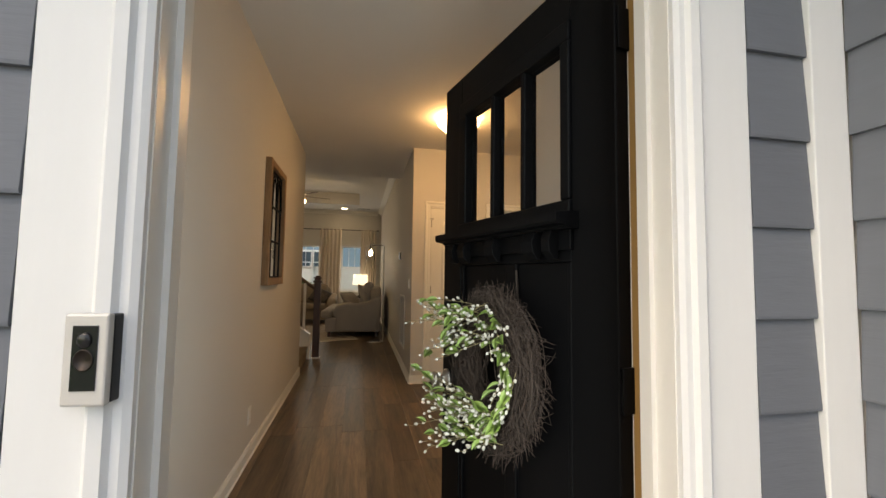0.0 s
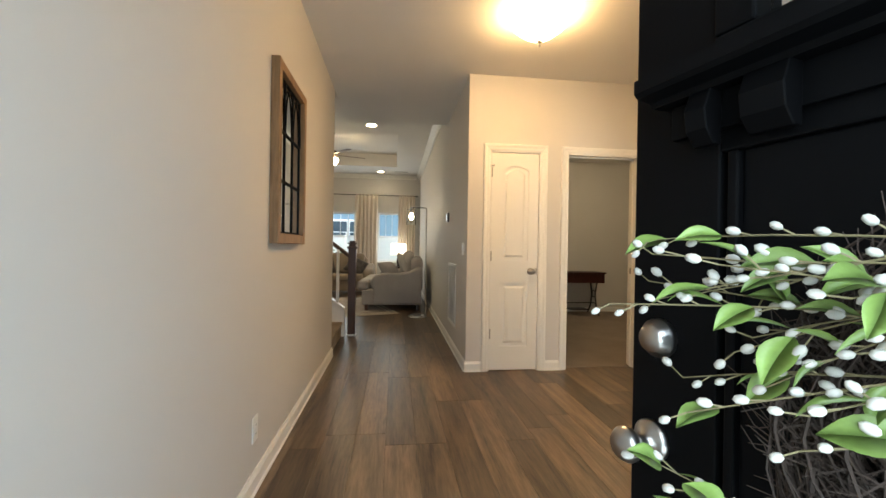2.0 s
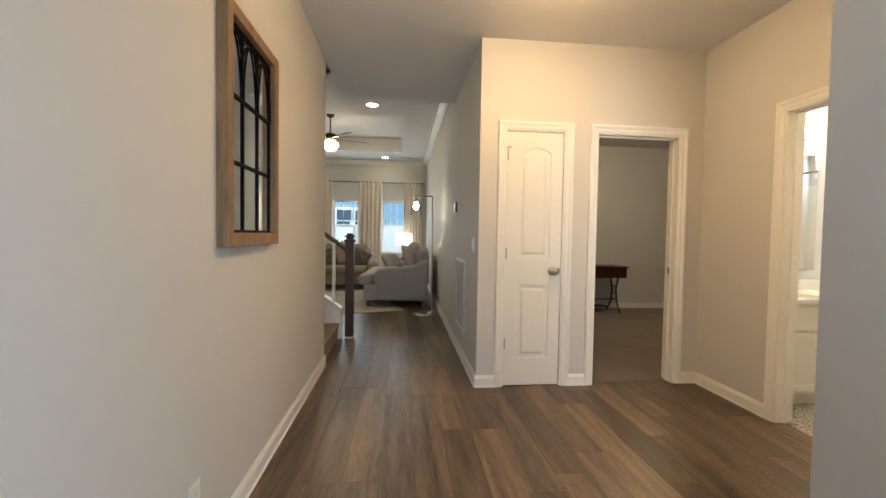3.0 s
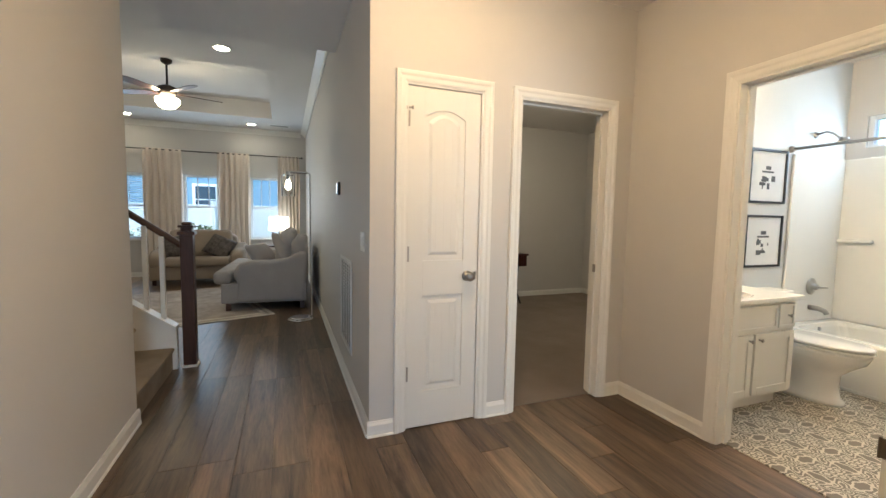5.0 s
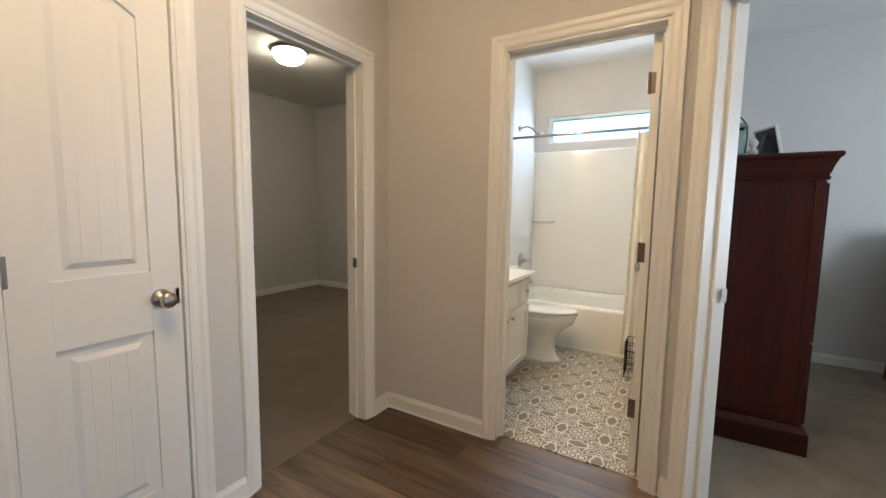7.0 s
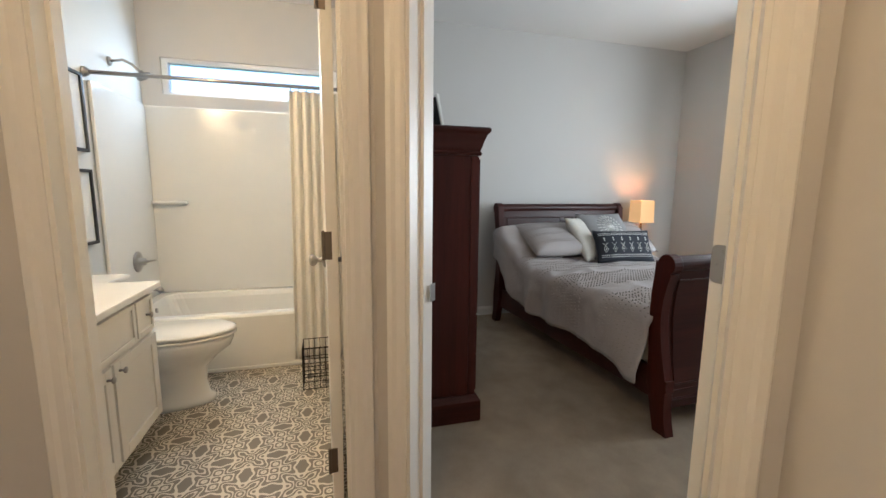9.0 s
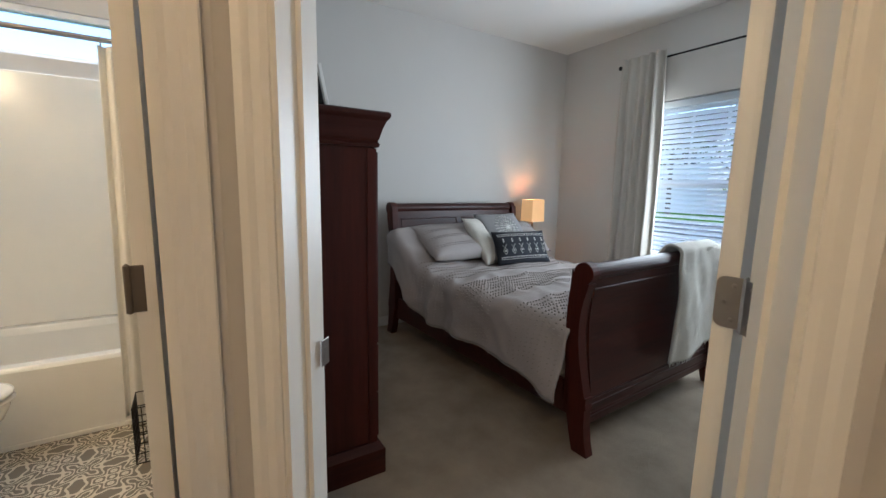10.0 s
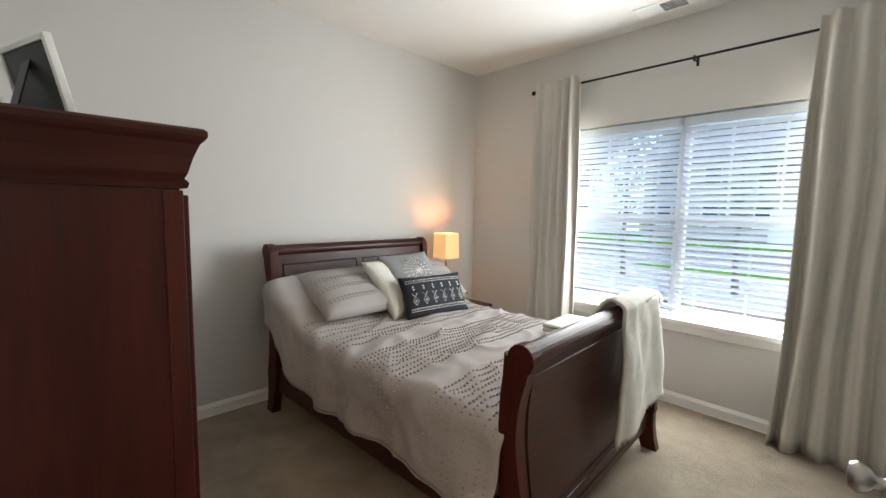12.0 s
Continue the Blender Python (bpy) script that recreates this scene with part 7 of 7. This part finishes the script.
fan = thing("ceiling_fan", Matrix.Translation((-0.69, 9.64, 3.34)), "dark five-blade ceiling fan with a lit glass bowl", "ceiling fan")
bm = bmesh.new()
lathe(bm, [(0, 0), (0.07, 0), (0.065, -0.04), (0.02, -0.07), (0.013, -0.07), (0.013, -0.36), (0, -0.36)], 20)
part("downrod", bm, M_BRONZE, fan, smooth=True)
bm = bmesh.new()
lathe(bm, [(0, -0.33), (0.05, -0.34), (0.115, -0.37), (0.125, -0.42), (0.10, -0.47), (0.06, -0.49), (0, -0.49)], 28)
part("motor", bm, M_BRONZE, fan, smooth=True)
for k in range(5):
    bm = bmesh.new()
    out = [(0.13, -0.03), (0.22, -0.055), (0.60, -0.07), (0.66, -0.05), (0.68, 0.0), (0.66, 0.05), (0.60, 0.07), (0.22, 0.055), (0.13, 0.03)]
    prism(bm, out, "z", -0.004, 0.004)
    part("blade", bm, M_WALNUT, fan, "dark wood fan blade", m=Matrix.Rotation(radians(20 + 72 * k), 4, "Z") @ Matrix.Translation((0, 0, -0.44)) @ Matrix.Rotation(radians(11), 4, "X"))
bm = bmesh.new()
lathe(bm, [(0.10, -0.50), (0.145, -0.52), (0.14, -0.57), (0.10, -0.625), (0.04, -0.65), (0, -0.655)], 28)
part("glass_bowl", bm, M_FANGLASS, fan, "lit glass bowl", smooth=True)
for rx, ry in ((0.17, 8.06), (0.18, 12.06), (-1.88, 12.06), (-1.88, 8.06)):
    rl = thing("recessed_light", Matrix.Translation((rx, ry, HL)), "lit round recessed ceiling light", "recessed light", "recessed lights")
    bm = bmesh.new()
    lathe(bm, [(0.095, 0.0), (0.098, -0.004), (0.078, -0.008), (0.072, -0.003)], 28)
    part("trim_ring", bm, M_PLATE, rl, smooth=True)
    bm = bmesh.new()
    lathe(bm, [(0, -0.0035), (0.072, -0.0035), (0.072, -0.0055), (0, -0.0065)], 24)
    part("lens", bm, M_RECESS, rl, "lit lens", smooth=True)
lv = thing("ceiling_vent", Matrix.Translation((0.70, 12.0, HL)), "narrow dark slot register in the living room ceiling", "air vent")
part("rim", boxes((-0.20, 0.20, -0.06, 0.06, -0.005, 0), bev=0.001), M_PLATE, lv)
part("slots", boxes((-0.17, 0.17, -0.035, -0.01, -0.0065, -0.005), (-0.17, 0.17, 0.01, 0.035, -0.0065, -0.005)), M_DARK, lv)

# ---- outdoors ----
structure("ground", boxes((-400, 400, -400, 400, -0.5, -0.36)), M_GRASS, "green lawn reaching the horizon")
structure("road", boxes((-200, 200, -19, -12, -0.359, -0.345)), M_ASPHALT, "grey asphalt street")
structure("kerb_near", boxes((-200, 200, -12, -11.75, -0.359, -0.22), bev=0.02), M_CONCRETE, "concrete kerb")
structure("kerb_far", boxes((-200, 200, -19.25, -19, -0.359, -0.22), bev=0.02), M_CONCRETE, "concrete kerb")
structure("pavement", boxes((-200, 200, -10.6, -9.2, -0.359, -0.335)), M_CONCRETE, "concrete sidewalk")
structure("driveway", boxes((8.2, 12.6, -11.7, 2, -0.359, -0.33), (-3.0, 8.2, -9.2, -5.4, -0.359, -0.332), (-3.0, 1.5, -5.4, -1.6, -0.359, -0.332)), M_CONCRETE, "concrete driveway and front walk")
structure("planting_bed", boxes((1.8, 6.9, -5.3, -0.3, -0.359, -0.30), bev=0.02), M_MULCH, "brown mulch bed below the window")


def tree(at, h, crown, seed, leaves=420):
    r = random.Random(seed)
    t = thing("tree", Matrix.Translation(at), "young street tree with a thin uneven crown", "tree", "street trees")
    bm = bmesh.new()
    tube(bm, [(0, 0, 0), (0.04, 0.02, h * 0.3), (0.0, 0.05, h * 0.6), (0.06, 0, h * 0.95)], h * 0.022, 8, h * 0.006)
    ends = []
    for k in range(11):
        z = h * r.uniform(0.35, 0.8)
        a = r.uniform(0, 6.28)
        ln = crown * r.uniform(0.55, 1.0)
        p0 = Vector((0.02, 0.03, z))
        p2 = p0 + Vector((math.cos(a) * ln, math.sin(a) * ln, ln * r.uniform(0.4, 0.9)))
        p1 = (p0 + p2) / 2 + Vector((0, 0, -0.06 * ln))
        tube(bm, [p0, p1, p2], h * 0.008, 5, h * 0.002)
        ends += [p1, p2, (p1 + p2) / 2]
    part("trunk", bm, M_BARK, t)
    bm = bmesh.new()
    for k in range(leaves):
        e = r.choice(ends)
        c = e + Vector((r.gauss(0, 1), r.gauss(0, 1), r.gauss(0, 0.8))) * crown * 0.20
        s = r.uniform(0.05, 0.11) * h / 4
        d1 = Vector((r.uniform(-1, 1), r.uniform(-1, 1), r.uniform(-0.5, 0.5))).normalized() * s
        d2 = d1.cross(Vector((r.uniform(-1, 1), r.uniform(-1, 1), 1))).normalized() * s * 0.6
        bm.faces.new([bm.verts.new(c + q) for q in (d1, d2, -d1, -d2)])
    part("crown", bm, M_FOLIAGE, t)


for i, (tx, ty, hh_, cr) in enumerate(((4.6, -7.2, 3.4, 0.8), (7.4, -8.2, 3.8, 0.9), (1.4, -8.6, 3.6, 0.9), (11.5, -22, 7.5, 2.6), (4.0, -24, 8.5, 2.8), (18, -24, 8, 2.6), (-6, -23, 8, 2.8), (27, -30, 10, 3.5), (-0.5, -33, 11, 3.6))):
    tree((tx, ty, -0.36), hh_, cr, 50 + i, 260 if i < 3 else 500)


def house(at, w, d, h, mats, label, yaw=0, name="house"):
    """A plain two-storey house: walls, gable roof, windows, door, garage."""
    t = thing(name, Matrix.Translation(at) @ Matrix.Rotation(radians(yaw), 4, "Z"), label, "house", "houses across the street")
    part("wall", boxes((-w / 2, w / 2, 0, d, 0, h)), mats, t)
    bm = bmesh.new()
    prism(bm, [(-0.5, h), (d / 2, h + d * 0.33), (d + 0.5, h), (d + 0.5, h - 0.15), (d / 2, h + d * 0.33 - 0.15), (-0.5, h - 0.15)], "x", -w / 2 - 0.4, w / 2 + 0.4)
    part("roof", bm, M_ROOF, t)
    bm = bmesh.new()
    for sx in (-w / 2, w / 2):
        v = [bm.verts.new(p) for p in ((sx, 0, h), (sx, d, h), (sx, d / 2, h + d * 0.31))]
        bm.faces.new(v)
    part("gable", bm, mats, t)
    for zz in (0.9, 3.6):
        if zz + 1.4 > h:
            continue
        for k in range(4):
            wx = -w / 2 + w * (k + 0.5) / 4
            wn_ = part("window", boxes((wx - 0.55, wx + 0.55, -0.06, 0.0, zz, zz + 1.5)), M_VINYLWIN, t)
            part("pane", boxes((wx - 0.46, wx + 0.46, -0.075, -0.06, zz + 0.09, zz + 0.72), (wx - 0.46, wx + 0.46, -0.075, -0.06, zz + 0.78, zz + 1.41)), M_WINDARK, wn_)
    part("garage_door", boxes((w / 2 - 4.2, w / 2 - 0.6, -0.09, -0.076, 0, 2.2)), M_FENCE, t)
    return t


house((9, -30, -0.36), 12, 9, 5.6, M_BRICK, "tan two-storey house across the street", 180)
house((-6, -31, -0.36), 12, 9, 5.6, M_BLUESIDING, "blue grey two-storey house across the street", 180)
house((25, -31, -0.36), 12, 9, 5.6, M_FENCE, "white two-storey house across the street", 180)
# neighbour's blue house behind the living room
nb = thing("neighbour_house", Matrix.Translation((-2.0, 19.5, -0.36)), "blue sided neighbour house behind the living room", "house")
part("wall", boxes((-9, 9, 0, 6, 0, 5.6)), M_BLUESIDING, nb)
part("roof", boxes((-9.5, 9.5, -0.6, 6.6, 5.6, 6.0)), M_ROOF, nb)
part("band_board", boxes((-9, 9, -0.05, 0, 2.95, 3.15)), M_FENCE, nb, "white band board")
bm = bmesh.new()
for i in range(15):
    prism(bm, [(0, 0.30 + i * 0.18), (-0.02, 0.30 + i * 0.18), (-0.008, 0.478 + i * 0.18), (0, 0.478 + i * 0.18)], "x", -9, 9)
part("siding", bm, M_BLUESIDING, nb)
for wx in (-5.6, 0.2, 0.95, 4.6):
    w1_ = part("window", boxes((wx - 0.40, wx + 0.40, -0.10, -0.03, 1.55, 2.65)), M_FENCE, nb)
    part("pane", boxes((wx - 0.31, wx + 0.31, -0.115, -0.10, 1.64, 2.08), (wx - 0.31, wx + 0.31, -0.115, -0.10, 2.12, 2.56)), M_WINDARK, w1_)
fn = thing("vinyl_fence", Matrix.Translation((0, 15.4, -0.36)), "white vinyl privacy fence in the back yard", "fence")
for i in range(9):
    part("fence_panel", boxes((-9 + 2.0 * i + 0.06, -9 + 2.0 * i + 1.94, -0.02, 0.02, 0.06, 1.86), bev=0.004), M_FENCE, fn)
for i in range(10):
    part("fence_post", boxes((-9.06 + 2.0 * i, -8.94 + 2.0 * i, -0.06, 0.06, 0, 1.95), bev=0.008), M_FENCE, fn)


def shrub(at, r0, seed):
    r = random.Random(seed)
    t = thing("shrub", Matrix.Translation(at), "leafy green shrub in the yard", "shrub", "shrubs")
    bm = bmesh.new()
    for k in range(900):
        d = Vector((r.gauss(0, 1), r.gauss(0, 1), r.gauss(0, 1))).normalized() * r0 * r.uniform(0.5, 1.0)
        c = Vector((d.x, d.y, max(0.02, d.z * 1.3 + r0 * 1.25)))
        s = r.uniform(0.03, 0.06)
        d1 = Vector((r.uniform(-1, 1), r.uniform(-1, 1), r.uniform(-1, 1))).normalized() * s
        d2 = d1.cross(Vector((r.uniform(-1, 1), r.uniform(-1, 1), 1))).normalized() * s * 0.6
        bm.faces.new([bm.verts.new(c + q) for q in (d1, d2, -d1, -d2)])
    part("leaves", bm, M_FOLIAGE, t)
    bm = bmesh.new()
    tube(bm, [(0, 0, 0), (0, 0, r0 * 1.4)], 0.03, 6)
    part("stem", bm, M_BARK, t)


shrub((-1.15, 14.6, -0.36), 0.55, 71)
shrub((-2.6, 14.7, -0.36), 0.5, 72)
shrub((3.0, -1.9, -0.31), 0.32, 73)
shrub((4.2, -1.8, -0.31), 0.30, 74)

# ---- planks of the foyer, hall and living room ----
prng = random.Random(11)
plank_floor = tagged(new("floor"), "dark brown wood plank floor", kind="structure")
PW, PL = 0.178, 1.22


def plank_mesh(ln):
    bm = bmesh.new()
    g = 0.0006
    ring_loft(bm, [[(g, g, -0.006), (PW - g, g, -0.006), (PW - g, ln - g, -0.006), (g, ln - g, -0.006)],
                   [(g, g, -0.0010), (PW - g, g, -0.0010), (PW - g, ln - g, -0.0010), (g, ln - g, -0.0010)],
                   [(g + 0.0012, g + 0.0012, 0), (PW - g - 0.0012, g + 0.0012, 0), (PW - g - 0.0012, ln - g - 0.0012, 0), (g + 0.0012, ln - g - 0.0012, 0)]])
    me = bpy.data.meshes.new("plank")
    bmesh.ops.recalc_face_normals(bm, faces=bm.faces[:])
    bm.to_mesh(me)
    bm.free()
    me.materials.append(M_FLOOR)
    return me


PLANKS = {}


def lay(x0, y0, y1, parent):
    y = y0 - prng.choice((0.2, 0.45, 0.7, 0.95, 1.1))
    while y < y1:
        a, b = max(y, y0), min(y + PL, y1)
        if b - a > 0.03:
            key = round(b - a, 3)
            if key not in PLANKS:
                PLANKS[key] = plank_mesh(key)
            share("plank", PLANKS[key], parent, Matrix.Translation((x0, a, 0)))
        y += PL


x = -0.19
while x < 3.10:
    start = 1.34 if x < 1.55 else max(2.9, x + 0.44)
    end = 12.6 if x < 1.22 else 5.315
    lay(x, start, end, plank_floor)
    x += PW
x = -0.19 - PW
while x > -4.7:
    lay(x, 6.90, 12.6, plank_floor)
    x -= PW
